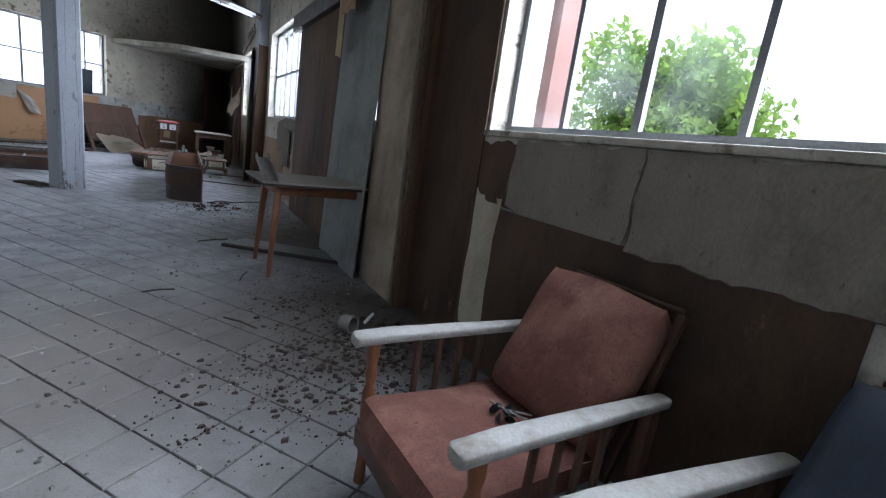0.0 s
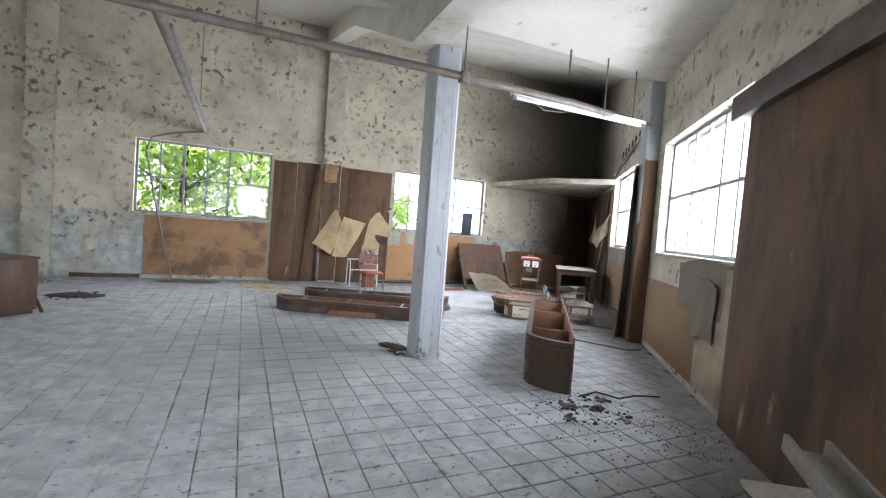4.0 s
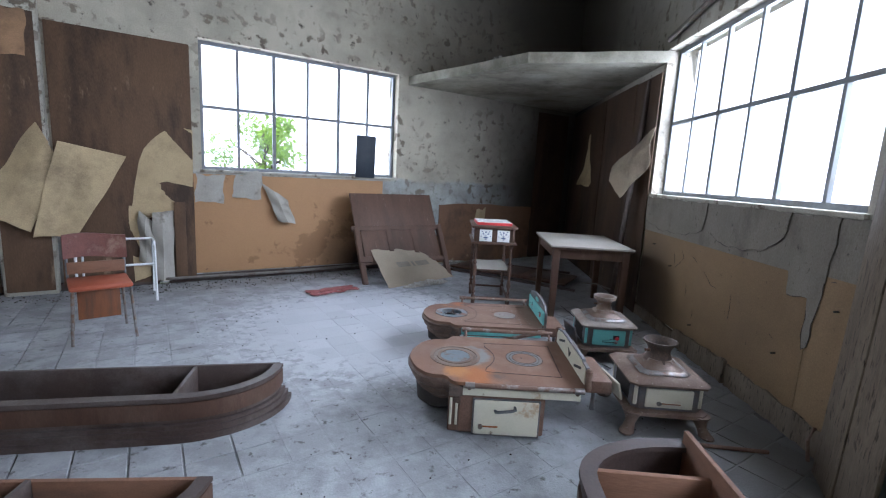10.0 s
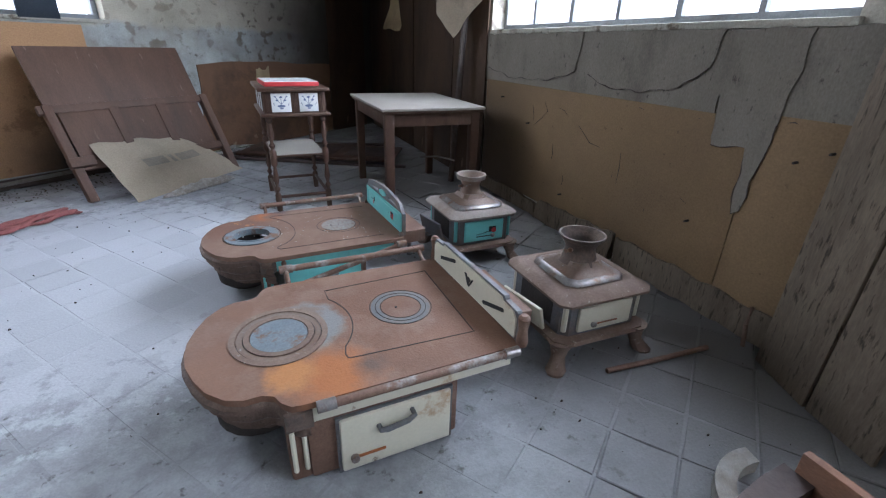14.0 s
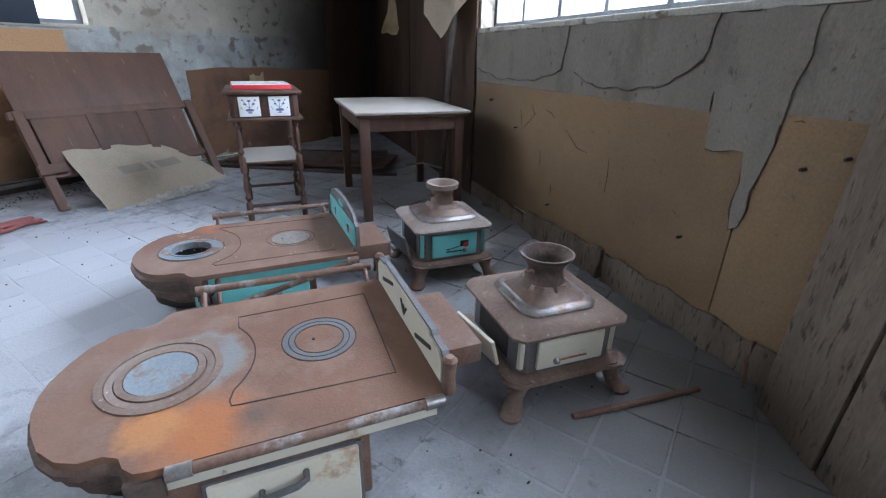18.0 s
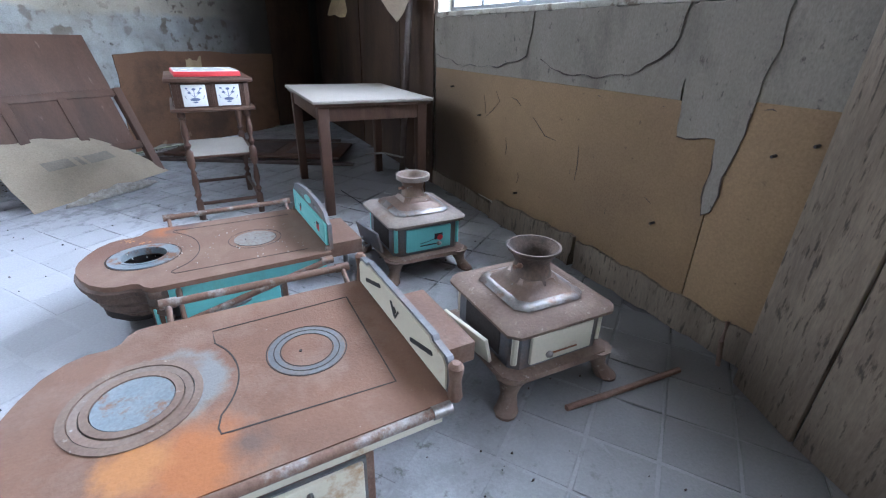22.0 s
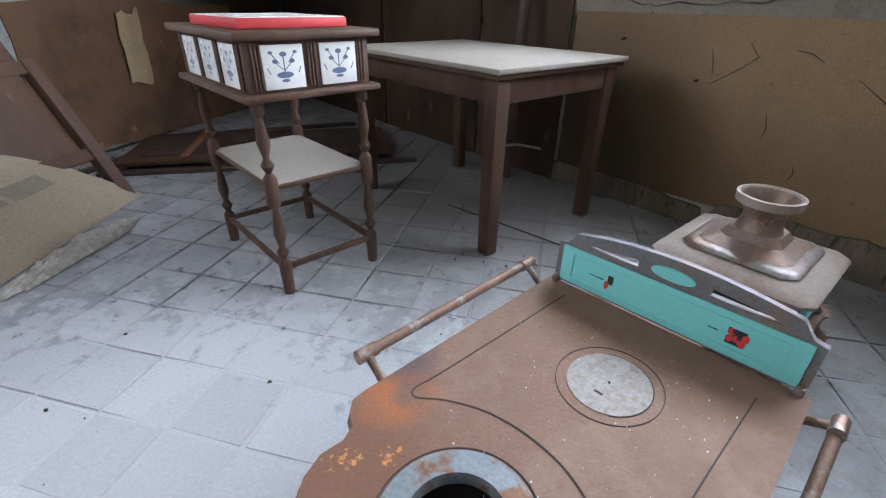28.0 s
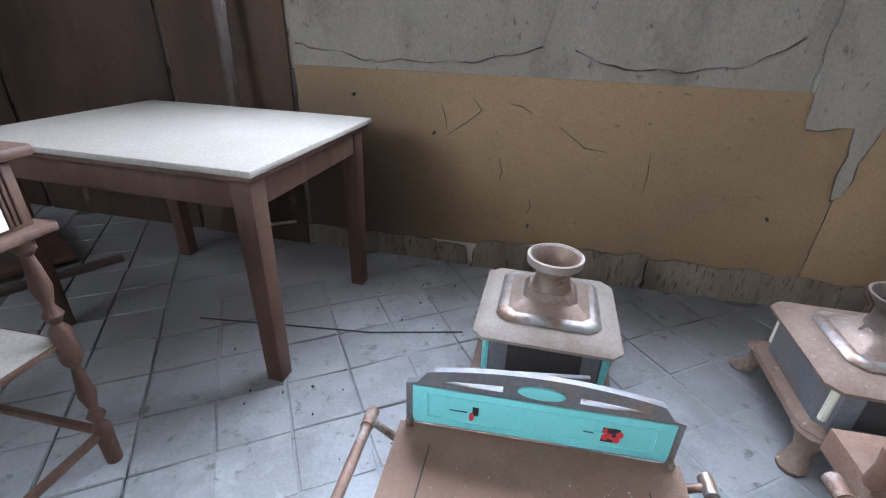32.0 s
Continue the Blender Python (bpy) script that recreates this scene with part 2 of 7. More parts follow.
# damp stains all over; the bloom darkens one lower end
TANB = mat("damp tan fibreboard, darker at one end", (0.42, 0.245, 0.125), (0.37, 0.212, 0.108), 0.8, scale=1.2, bump=0.12, stain=(0.275, 0.155, 0.078), stain_scale=1.0, stain_at=0.585, stain_soft=0.012, fine=(0.16, 0.105, 0.065), fine_at=0.72, fine_scale=6,
           blooms=(((2.5, 0.0, 0.0), 0.55, 0.3, 0.5, 1.5, (0.05, 0.037, 0.028)),))
RAWB = mat("weathered board", (0.205, 0.162, 0.118), (0.135, 0.106, 0.078), 0.85, scale=9, bump=0.35, bump_scale=60, stain=(0.075, 0.058, 0.043), stain_scale=1.6, stain_at=0.56, stretch=(1, 1, 0.2), fine=(0.06, 0.047, 0.036), fine_at=0.60, fine_scale=45, spec=0.15)
GREYB = mat("grey washed board", (0.235, 0.245, 0.228), (0.18, 0.188, 0.174), 0.8, scale=2, bump=0.1, stain=(0.12, 0.105, 0.085), stain_scale=1.0, stain_at=0.6)
BEIGE = mat("beige washed board", (0.36, 0.295, 0.215), (0.27, 0.215, 0.155), 0.8, scale=2, bump=0.15, stain=(0.12, 0.09, 0.063), stain_scale=1.1, stain_at=0.58)
PAPER = mat("peeling lining paper", (0.40, 0.355, 0.28), (0.33, 0.29, 0.225), 0.9, scale=3, bump=0.2, bump_scale=30, stain=(0.22, 0.18, 0.13), stain_scale=1.6, stain_at=0.6)
PAPERG = mat("grey torn paper", (0.18, 0.157, 0.127), (0.125, 0.108, 0.086), 0.9, scale=2.5, bump=0.4, bump_scale=14, stain=(0.135, 0.118, 0.097), stain_scale=2.6, stain_at=0.62, stain_soft=0.03, fine=(0.07, 0.06, 0.05), fine_at=0.69, fine_scale=9)
PALEGREY = mat("pale grey crumpled paper", (0.40, 0.375, 0.33), (0.31, 0.285, 0.245), 0.9, scale=5, bump=0.5, bump_scale=14, stain=(0.2, 0.175, 0.14), stain_scale=3.0, stain_at=0.6, stain_soft=0.05)
PALE = mat("pale torn paper", (0.47, 0.365, 0.215), (0.40, 0.30, 0.17), 0.9, scale=3, bump=0.15, stain=(0.24, 0.18, 0.11), stain_scale=2.6, stain_at=0.6)
CARD = mat("grey cardboard", (0.40, 0.335, 0.25), (0.35, 0.29, 0.215), 0.9, scale=3, bump=0.1, stain=(0.3, 0.26, 0.2), stain_scale=1.8, stain_at=0.62)
STEEL = mat("painted window steel", (0.22, 0.235, 0.25), (0.17, 0.175, 0.18), 0.6, scale=6, stain=(0.12, 0.085, 0.06), stain_scale=4, stain_at=0.64)
HEADW = mat("faded brown veneer", (0.135, 0.078, 0.054), (0.10, 0.057, 0.04), 0.6, scale=5, bump=0.1, stretch=(2, 2, 0.6), stain=(0.075, 0.048, 0.036), stain_scale=1.6, stain_at=0.58, fine=(0.2, 0.14, 0.105), fine_at=0.68, fine_scale=12)
WOOD = mat("brown varnished wood", (0.082, 0.042, 0.026), (0.055, 0.029, 0.019), 0.6, scale=7, bump=0.1, stretch=(2, 2, 0.5), stain=(0.115, 0.074, 0.052), stain_scale=1.3, stain_at=0.6)
DARKW = mat("dark dusty wood", (0.066, 0.044, 0.036), (0.045, 0.031, 0.026), 0.6, scale=5, bump=0.12, stain=(0.125, 0.108, 0.098), stain_scale=1.6, stain_at=0.6, stain_soft=0.12)
REDW = mat("red brown bare wood", (0.21, 0.105, 0.06), (0.15, 0.075, 0.045), 0.7, scale=6, bump=0.15, stretch=(1, 0.3, 3), stain=(0.1, 0.06, 0.04), stain_scale=1.5, stain_at=0.62)
ORANGEW = mat("orange stained wood", (0.20, 0.075, 0.03), (0.145, 0.055, 0.024), 0.5, scale=8, bump=0.08, stretch=(5, 5, 0.7), stain=(0.09, 0.045, 0.028), stain_scale=3, stain_at=0.58)
DUSTTOP = mat("dusty table top", (0.30, 0.272, 0.235), (0.255, 0.228, 0.195), 0.85, scale=4, bump=0.08, stain=(0.28, 0.25, 0.22), stain_scale=2, stain_at=0.62)
RUST = mat("rusty cast iron", (0.19, 0.112, 0.077), (0.135, 0.078, 0.054), 0.7, 0.1, scale=6, bump=0.25, bump_scale=90, stain=(0.235, 0.165, 0.128), stain_scale=3.5, stain_at=0.6, stain_soft=0.1,
           fine=(0.36, 0.29, 0.24), fine_at=0.74, fine_scale=60)
TAN_LOOK = dict(rough=0.8, scale=0.9, bump=0.06, stain=(0.165, 0.108, 0.06), stain_scale=0.8, stain_at=0.6, stain_soft=0.12, fine=(0.09, 0.06, 0.038), fine_at=0.695, fine_scale=14)
TANP = mat("plain tan fibreboard", (0.235, 0.153, 0.08), (0.195, 0.127, 0.066), **TAN_LOOK)
# TANP's look with a bloom that darkens one lower end
TANY = mat("end-darkened tan fibreboard", (0.235, 0.153, 0.08), (0.195, 0.127, 0.066), blooms=(((0.1, 0.0, 0.1), 0.66, 0.26, 0.3, 1.6, (0.08, 0.056, 0.037)),), **TAN_LOOK)
LINING = mat("weathered wall lining", (0.215, 0.19, 0.155), (0.165, 0.145, 0.116), 0.9, scale=3.5, bump=0.5, bump_scale=30, stain=(0.13, 0.112, 0.09), stain_scale=2.2, stain_at=0.6, stain_soft=0.08, fine=(0.085, 0.072, 0.058), fine_at=0.665, fine_scale=22, stretch=(1.3, 1, 0.7))
IRON_TOP = dict(grain=0.07, rough=0.68, metal=0.1, scale=4, bump=0.22, bump_scale=110, stain=(0.235, 0.158, 0.117), stain_scale=3.2, stain_at=0.6, stain_soft=0.12, fine=(0.40, 0.33, 0.27), fine_at=0.71, fine_scale=75)
ORANGE, EMBER, DUSK, STEELY = (0.33, 0.125, 0.045), (0.38, 0.17, 0.06), (0.13, 0.085, 0.065), (0.20, 0.198, 0.19)
HOT_A = mat("rusty hotplate with bare steel", (0.20, 0.108, 0.068), (0.145, 0.08, 0.053), blooms=(((-0.68, 0.03, 0.345), 0.15, 0.02, 0.12, 14, STEELY), ((-0.66, 0.10, 0.345), 0.06, 0.02, 0.12, 20, (0.19, 0.14, 0.115)),
            ((-0.63, -0.27, 0.345), 0.12, 0.05, 0.16, 12, ORANGE), ((-0.76, -0.22, 0.345), 0.07, 0.03, 0.14, 18, EMBER), ((-0.51, -0.27, 0.345), 0.045, 0.03, 0.05, 20, DUSK)), **IRON_TOP)
HOT_B = mat("brown hotplate with rust blooms", (0.195, 0.116, 0.08), (0.16, 0.095, 0.066), blooms=(((-0.92, 0.22, 0.298), 0.22, 0.09, 0.22, 9, (0.155, 0.078, 0.05)), ((-0.685, 0.325, 0.298), 0.075, 0.045, 0.15, 16, (0.29, 0.105, 0.04)),
            ((-0.67, 0.30, 0.298), 0.04, 0.014, 0.05, 24, (0.17, 0.095, 0.065)), ((-0.87, 0.245, 0.298), 0.0, 0.012, 0.30, 75, (0.50, 0.23, 0.07)), ((-0.80, 0.20, 0.298), 0.0, 0.012, 0.22, 60, (0.5, 0.2, 0.06)),
            ((-0.60, 0.385, 0.298), 0.06, 0.04, 0.06, 12, (0.10, 0.07, 0.065)), ((-0.735, 0.19, 0.298), 0.0, 0.012, 0.11, 40, (0.08, 0.07, 0.065))), **IRON_TOP)
DUSTIRON = mat("dust coated iron", (0.29, 0.25, 0.215), (0.23, 0.19, 0.16), 0.75, 0.1, scale=6, bump=0.12, stain=(0.2, 0.14, 0.105), stain_scale=4, stain_at=0.57)
RUSTBAR = mat("rusted bar with flecks of chrome", (0.20, 0.125, 0.09), (0.15, 0.09, 0.065), 0.55, 0.3, scale=10, bump=0.25, bump_scale=140, stain=(0.33, 0.31, 0.29), stain_scale=9, stain_at=0.57, stain_soft=0.06, fine=(0.46, 0.45, 0.43), fine_at=0.69, fine_scale=55)
SLAB = mat("dirty flaking slab", (0.40, 0.375, 0.31), (0.28, 0.26, 0.21), 0.9, scale=2, bump=0.3, bump_scale=30, stain=(0.16, 0.145, 0.11), stain_scale=1.2, stain_at=0.52, stain_soft=0.1, fine=(0.09, 0.075, 0.055), fine_at=0.67, fine_scale=7)
BROWNIRON = mat("brown dust coated iron", (0.235, 0.172, 0.132), (0.175, 0.122, 0.092), 0.7, 0.15, scale=6, bump=0.2, bump_scale=90, stain=(0.14, 0.09, 0.066), stain_scale=5, stain_at=0.56, fine=(0.34, 0.29, 0.25), fine_at=0.66, fine_scale=45)
DAMP = mat("damp brown board", (0.20, 0.112, 0.064), (0.145, 0.08, 0.047), 0.75, scale=2.0, bump=0.12, stain=(0.09, 0.055, 0.037), stain_scale=1.5, stain_at=0.56, stain_soft=0.07, fine=(0.30, 0.21, 0.14), fine_at=0.68, fine_scale=5)
PALEWOOD = mat("bare pale wood", (0.50, 0.40, 0.27), (0.42, 0.33, 0.21), 0.8, scale=6, bump=0.1, stretch=(1, 0.3, 1), stain=(0.3, 0.22, 0.14), stain_scale=3, stain_at=0.62)
APRON = mat("grimy cast iron apron", (0.135, 0.088, 0.066), (0.085, 0.058, 0.045), 0.65, 0.15, scale=9, bump=0.3, bump_scale=80, stain=(0.20, 0.14, 0.105), stain_scale=6, stain_at=0.57, fine=(0.045, 0.036, 0.03), fine_at=0.66, fine_scale=26)
COLLAR = mat("smoked collar iron", (0.105, 0.08, 0.065), (0.07, 0.054, 0.045), 0.65, 0.15, scale=7, bump=0.25, stain=(0.19, 0.13, 0.095), stain_scale=6, stain_at=0.58)
DOME = mat("dull pressed metal", (0.225, 0.185, 0.158), (0.18, 0.135, 0.105), 0.48, 0.35, scale=8, bump=0.12, stain=(0.19, 0.12, 0.085), stain_scale=5, stain_at=0.5, stain_soft=0.15, fine=(0.33, 0.32, 0.31), fine_at=0.68, fine_scale=30)
ORUST = mat("bright rust", (0.36, 0.13, 0.04), (0.22, 0.095, 0.05), 0.9, scale=9, bump=0.3, bump_scale=150, stain=(0.17, 0.09, 0.06), stain_scale=5, stain_at=0.58)
IRON = mat("grey iron", (0.17, 0.172, 0.178), (0.125, 0.126, 0.13), 0.55, 0.3, scale=9, bump=0.12, stain=(0.2, 0.14, 0.1), stain_scale=5, stain_at=0.6)
PITTED = mat("pitted steel plate", (0.25, 0.24, 0.225), (0.22, 0.205, 0.19), 0.6, 0.3, scale=20, bump=0.2, bump_scale=160, stain=(0.2, 0.165, 0.135), stain_scale=40, stain_at=0.54, stain_soft=0.05)
BLUEST = mat("heat blued steel", (0.165, 0.20, 0.225), (0.22, 0.24, 0.25), 0.5, 0.4, scale=14, bump=0.16, stain=(0.19, 0.10, 0.06), stain_scale=12, stain_at=0.57, stain_soft=0.05, fine=(0.36, 0.37, 0.36), fine_at=0.69, fine_scale=40)
CHROME = mat("dusty chrome", (0.30, 0.285, 0.27), (0.22, 0.2, 0.185), 0.42, 0.7, scale=12, bump=0.12, stain=(0.20, 0.125, 0.085), stain_scale=14, stain_at=0.54, stain_soft=0.08)
CREAM = mat("cream enamel", (0.62, 0.585, 0.46), (0.56, 0.52, 0.40), 0.35, scale=4, bump=0.03, stain=(0.36, 0.22, 0.11), stain_scale=4.5, stain_at=0.65, stain_soft=0.05, fine=(0.14, 0.085, 0.05), fine_at=0.71, fine_scale=16, grain=0.04)
TURQ = mat("turquoise enamel", (0.19, 0.53, 0.51), (0.17, 0.48, 0.465), 0.32, scale=4, bump=0.03, stain=(0.14, 0.27, 0.24), stain_scale=3, stain_at=0.68, fine=(0.10, 0.075, 0.055), fine_at=0.735, fine_scale=18, grain=0.04)
SALMON = mat("worn salmon upholstery", (0.155, 0.066, 0.045), (0.112, 0.047, 0.034), 0.95, scale=9, bump=0.4, bump_scale=220, stain=(0.23, 0.115, 0.08), stain_scale=5, stain_at=0.6, fine=(0.09, 0.05, 0.036), fine_at=0.64, fine_scale=22)
NAVY = mat("navy vinyl", (0.022, 0.03, 0.042), (0.018, 0.024, 0.034), 0.5, scale=8, bump=0.08, stain=(0.05, 0.055, 0.065), stain_scale=2, stain_at=0.62)
ARMP = mat("grey painted arm", (0.33, 0.315, 0.28), (0.27, 0.255, 0.225), 0.6, scale=8, bump=0.1, stain=(0.15, 0.115, 0.085), stain_scale=6, stain_at=0.6)
ORVIN = mat("orange red vinyl", (0.34, 0.085, 0.04), (0.26, 0.065, 0.032), 0.5, scale=8, bump=0.06)
MAROON = mat("torn maroon vinyl", (0.16, 0.06, 0.045), (0.11, 0.042, 0.034), 0.6, scale=10, bump=0.25, bump_scale=40, stain=(0.3, 0.2, 0.14), stain_scale=5, stain_at=0.65)
REDP = mat("red cover", (0.50, 0.045, 0.05), (0.42, 0.035, 0.04), 0.5, scale=8, bump=0.03, grain=0.04)
WHITEP = mat("white glazed tile", (0.72, 0.72, 0.70), (0.66, 0.66, 0.64), 0.25, scale=8, bump=0.02, grain=0.04)
BLUEP = mat("blue glaze", (0.10, 0.125, 0.22), (0.15, 0.17, 0.26), 0.3, scale=20, bump=0.0, grain=0.04)
BLACKP = mat("black paint", (0.02, 0.02, 0.02), (0.03, 0.03, 0.03), 0.6, bump=0.0, grain=0.04)
SOOT = mat("sooty dark iron", (0.035, 0.03, 0.028), (0.055, 0.045, 0.04), 0.9, bump=0.2)
RAG = mat("dull red cloth", (0.30, 0.11, 0.10), (0.22, 0.08, 0.075), 0.95, scale=14, bump=0.4, bump_scale=140)
LEAD = mat("old conduit", (0.21, 0.195, 0.172), (0.15, 0.138, 0.122), 0.7, 0.2, scale=8, stain=(0.14, 0.09, 0.06), stain_scale=4, stain_at=0.6)
TUBE = mat("fluorescent tube", (0.75, 0.76, 0.76), (0.68, 0.69, 0.69), 0.4, bump=0.0, grain=0.04)
CHIPS = mat("plaster flakes", (0.40, 0.38, 0.34), (0.09, 0.07, 0.055), 0.95, scale=3, bump=0.2, island=0.6)
CHIPS_PALE = mat("pale plaster flecks", (0.62, 0.60, 0.56), (0.5, 0.48, 0.44), 0.95, scale=3, bump=0.0, island=0.3)
LITTER = mat("dark litter", (0.035, 0.027, 0.022), (0.08, 0.06, 0.046), 0.95, scale=5, bump=0.3, island=0.5)
CRUMBS = mat("crumbled board and plaster", (0.048, 0.038, 0.03), (0.14, 0.12, 0.10), 0.95, scale=4, bump=0.3, island=0.6)
LEAF = mat("leaves", (0.12, 0.21, 0.045), (0.085, 0.16, 0.035), 0.6, scale=1.2, bump=0.0, island=0.45, stain=(0.16, 0.21, 0.06), stain_scale=0.6, stain_at=0.5, grain=0.04)
lt = LEAF.node_tree      # leaf glow: daylight through thin leaves
ltr, lmx = lt.nodes.new("ShaderNodeBsdfTranslucent"), lt.nodes.new("ShaderNodeMixShader")
ltr.inputs["Color"].default_value = (0.34, 0.52, 0.10, 1)
lmx.inputs[0].default_value = 0.55
lt.links.new(lt.nodes["Principled BSDF"].outputs[0], lmx.inputs[1])
lt.links.new(ltr.outputs[0], lmx.inputs[2])
lt.links.new(lmx.outputs[0], lt.nodes["Material Output"].inputs["Surface"])
BARK = mat("bark", (0.10, 0.08, 0.06), (0.07, 0.055, 0.042), 0.95, scale=6, bump=0.5)
GROUND = mat("grass ground", (0.09, 0.12, 0.045), (0.13, 0.12, 0.08), 0.95, scale=0.6, bump=0.3)
RENDER = mat("pink rendered wall", (0.58, 0.38, 0.34), (0.52, 0.33, 0.29), 0.9, scale=2, bump=0.2)

GLASS = bpy.data.materials.new("dusty window glass")
GLASS.use_nodes = True
gt = GLASS.node_tree
gt.nodes.clear()
go = gt.nodes.new("ShaderNodeOutputMaterial")
gtr = gt.nodes.new("ShaderNodeBsdfTransparent")
ggl = gt.nodes.new("ShaderNodeBsdfGlossy")
ggl.inputs["Roughness"].default_value = 0.05
gdi = gt.nodes.new("ShaderNodeBsdfTranslucent")
gdi.inputs["Color"].default_value = (0.6, 0.62, 0.6, 1)
gm1, gm2 = gt.nodes.new("ShaderNodeMixShader"), gt.nodes.new("ShaderNodeMixShader")
gno = gt.nodes.new("ShaderNodeTexNoise")
gno.inputs["Scale"].default_value, gno.inputs["Detail"].default_value = 3.0, 8.0
gmr = gt.nodes.new("ShaderNodeMapRange")
gmr.inputs["From Min"].default_value, gmr.inputs["From Max"].default_value = 0.45, 0.75
gmr.inputs["To Max"].default_value = 0.02
gtc = gt.nodes.new("ShaderNodeTexCoord")
gt.links.new(gtc.outputs["Object"], gno.inputs["Vector"])
gt.links.new(gno.outputs["Fac"], gmr.inputs["Value"])
gt.links.new(gmr.outputs[0], gm1.inputs[0])
gt.links.new(gtr.outputs[0], gm1.inputs[1])
gt.links.new(gdi.outputs[0], gm1.inputs[2])
gm2.inputs[0].default_value = 0.03
gt.links.new(gm1.outputs[0], gm2.inputs[1])
gt.links.new(ggl.outputs[0], gm2.inputs[2])
gt.links.new(gm2.outputs[0], go.inputs["Surface"])

# ---- mesh helpers ----


def finish(name, bm, material, smooth=40):
    me = bpy.data.meshes.new(name)
    bmesh.ops.recalc_face_normals(bm, faces=bm.faces)
    bm.to_mesh(me)
    bm.free()
    me.materials.append(material)
    if smooth:
        me.polygons.foreach_set("use_smooth", [True] * len(me.polygons))
        me.set_sharp_from_angle(angle=radians(smooth))
    return me


def part(name, bm, material, parent=None, label="", smooth=40):
    ob = new(name, finish(name, bm, material, smooth))
    ob.parent = parent
    if label:
        tagged(ob, label)
    return ob


def thing(name, m, label, category, group="", kind=""):
    ob = new(name)
    ob.matrix_world = m
    ob.empty_display_size = 0.1
    return tagged(ob, label, category, group, kind)


def single(name, bm, material, m, label, category, group="", kind="", smooth=40):
    ob = new(name, finish(name, bm, material, smooth))
    ob.matrix_world = m
    return tagged(ob, label, category, group, kind)


def bx(x0, x1, y0, y1, z0, z1, bevel=0.0, bm=None):
    out = bm or bmesh.new()
    b = bmesh.new() if bm else out
    bmesh.ops.create_cube(b, size=1.0)
    for v in b.verts:
        v.co = Vector(((x0 + x1) / 2 + v.co.x * (x1 - x0), (y0 + y1) / 2 + v.co.y * (y1 - y0), (z0 + z1) / 2 + v.co.z * (z1 - z0)))
    if bevel:
        bmesh.ops.bevel(b, geom=b.edges[:], offset=bevel, segments=2, affect="EDGES", profile=0.5)
    if bm:
        join(out, b)
    return out


def join(a, b, m=None):
    """Adds b's faces to a, and frees b."""
    new_v = {v: a.verts.new(m @ v.co if m else v.co) for v in b.verts}
    for f in b.faces:
        a.faces.new([new_v[v] for v in f.verts])
    b.free()
    return a


def prism(outline, z0, z1, bevel=0.0):
    """An upright solid over a plan outline."""
    b = bmesh.new()
    low = [b.verts.new((x, y, z0)) for x, y in outline]
    top = [b.verts.new((x, y, z1)) for x, y in outline]
    n = len(outline)
    b.faces.new(low[::-1])
    rim = b.faces.new(top)
    for i in range(n):
        b.faces.new((low[i], low[(i + 1) % n], top[(i + 1) % n], top[i]))
    if bevel:
        bmesh.ops.bevel(b, geom=list(rim.edges), offset=bevel, segments=2, affect="EDGES", profile=0.5)
    return b


def ring_prism(outer, inner, z0, z1):
    """A solid between two plan outlines of as many corners."""
    b = bmesh.new()
    n = len(outer)
    o0, o1 = [b.verts.new((x, y, z0)) for x, y in outer], [b.verts.new((x, y, z1)) for x, y in outer]
    i0, i1 = [b.verts.new((x, y, z0)) for x, y in inner], [b.verts.new((x, y, z1)) for x, y in inner]
    for k in range(n):
        j = (k + 1) % n
        b.faces.new((o0[k], o0[j], o1[j], o1[k]))
        b.faces.new((i0[j], i0[k], i1[k], i1[j]))
        b.faces.new((o1[k], o1[j], i1[j], i1[k]))
        b.faces.new((o0[j], o0[k], i0[k], i0[j]))
    return b


def lathe(profile, steps=24, cx=0.0, cy=0.0, cap=True):
    b = bmesh.new()
    rings = []
    for r, z in profile:
        rings.append([b.verts.new((cx + r * math.cos(2 * math.pi * k / steps), cy + r * math.sin(2 * math.pi * k / steps), z)) for k in range(steps)])
    for a, c in zip(rings, rings[1:]):
        for k in range(steps):
            b.faces.new((a[k], a[(k + 1) % steps], c[(k + 1) % steps], c[k]))
    if cap:
        b.faces.new(rings[0][::-1])
        b.faces.new(rings[-1])
    return b


def tube(points, r, steps=8):
    """A bar of round section along a line of points."""
    b = bmesh.new()
    pts = [Vector(p) for p in points]
    rings = []
    for i, p in enumerate(pts):
        d = (pts[min(i + 1, len(pts) - 1)] - pts[max(i - 1, 0)]).normalized()
        side = d.cross(Vector((0, 0, 1)) if abs(d.z) < 0.9 else Vector((1, 0, 0))).normalized()
        up = side.cross(d)
        rings.append([b.verts.new(p + (side * math.cos(2 * math.pi * k / steps) + up * math.sin(2 * math.pi * k / steps)) * (r[i] if isinstance(r, list) else r)) for k in range(steps)])
    for a, c in zip(rings, rings[1:]):
        for k in range(steps):
            b.faces.new((a[k], a[(k + 1) % steps], c[(k + 1) % steps], c[k]))
    b.faces.new(rings[0][::-1])
    b.faces.new(rings[-1])
    return b


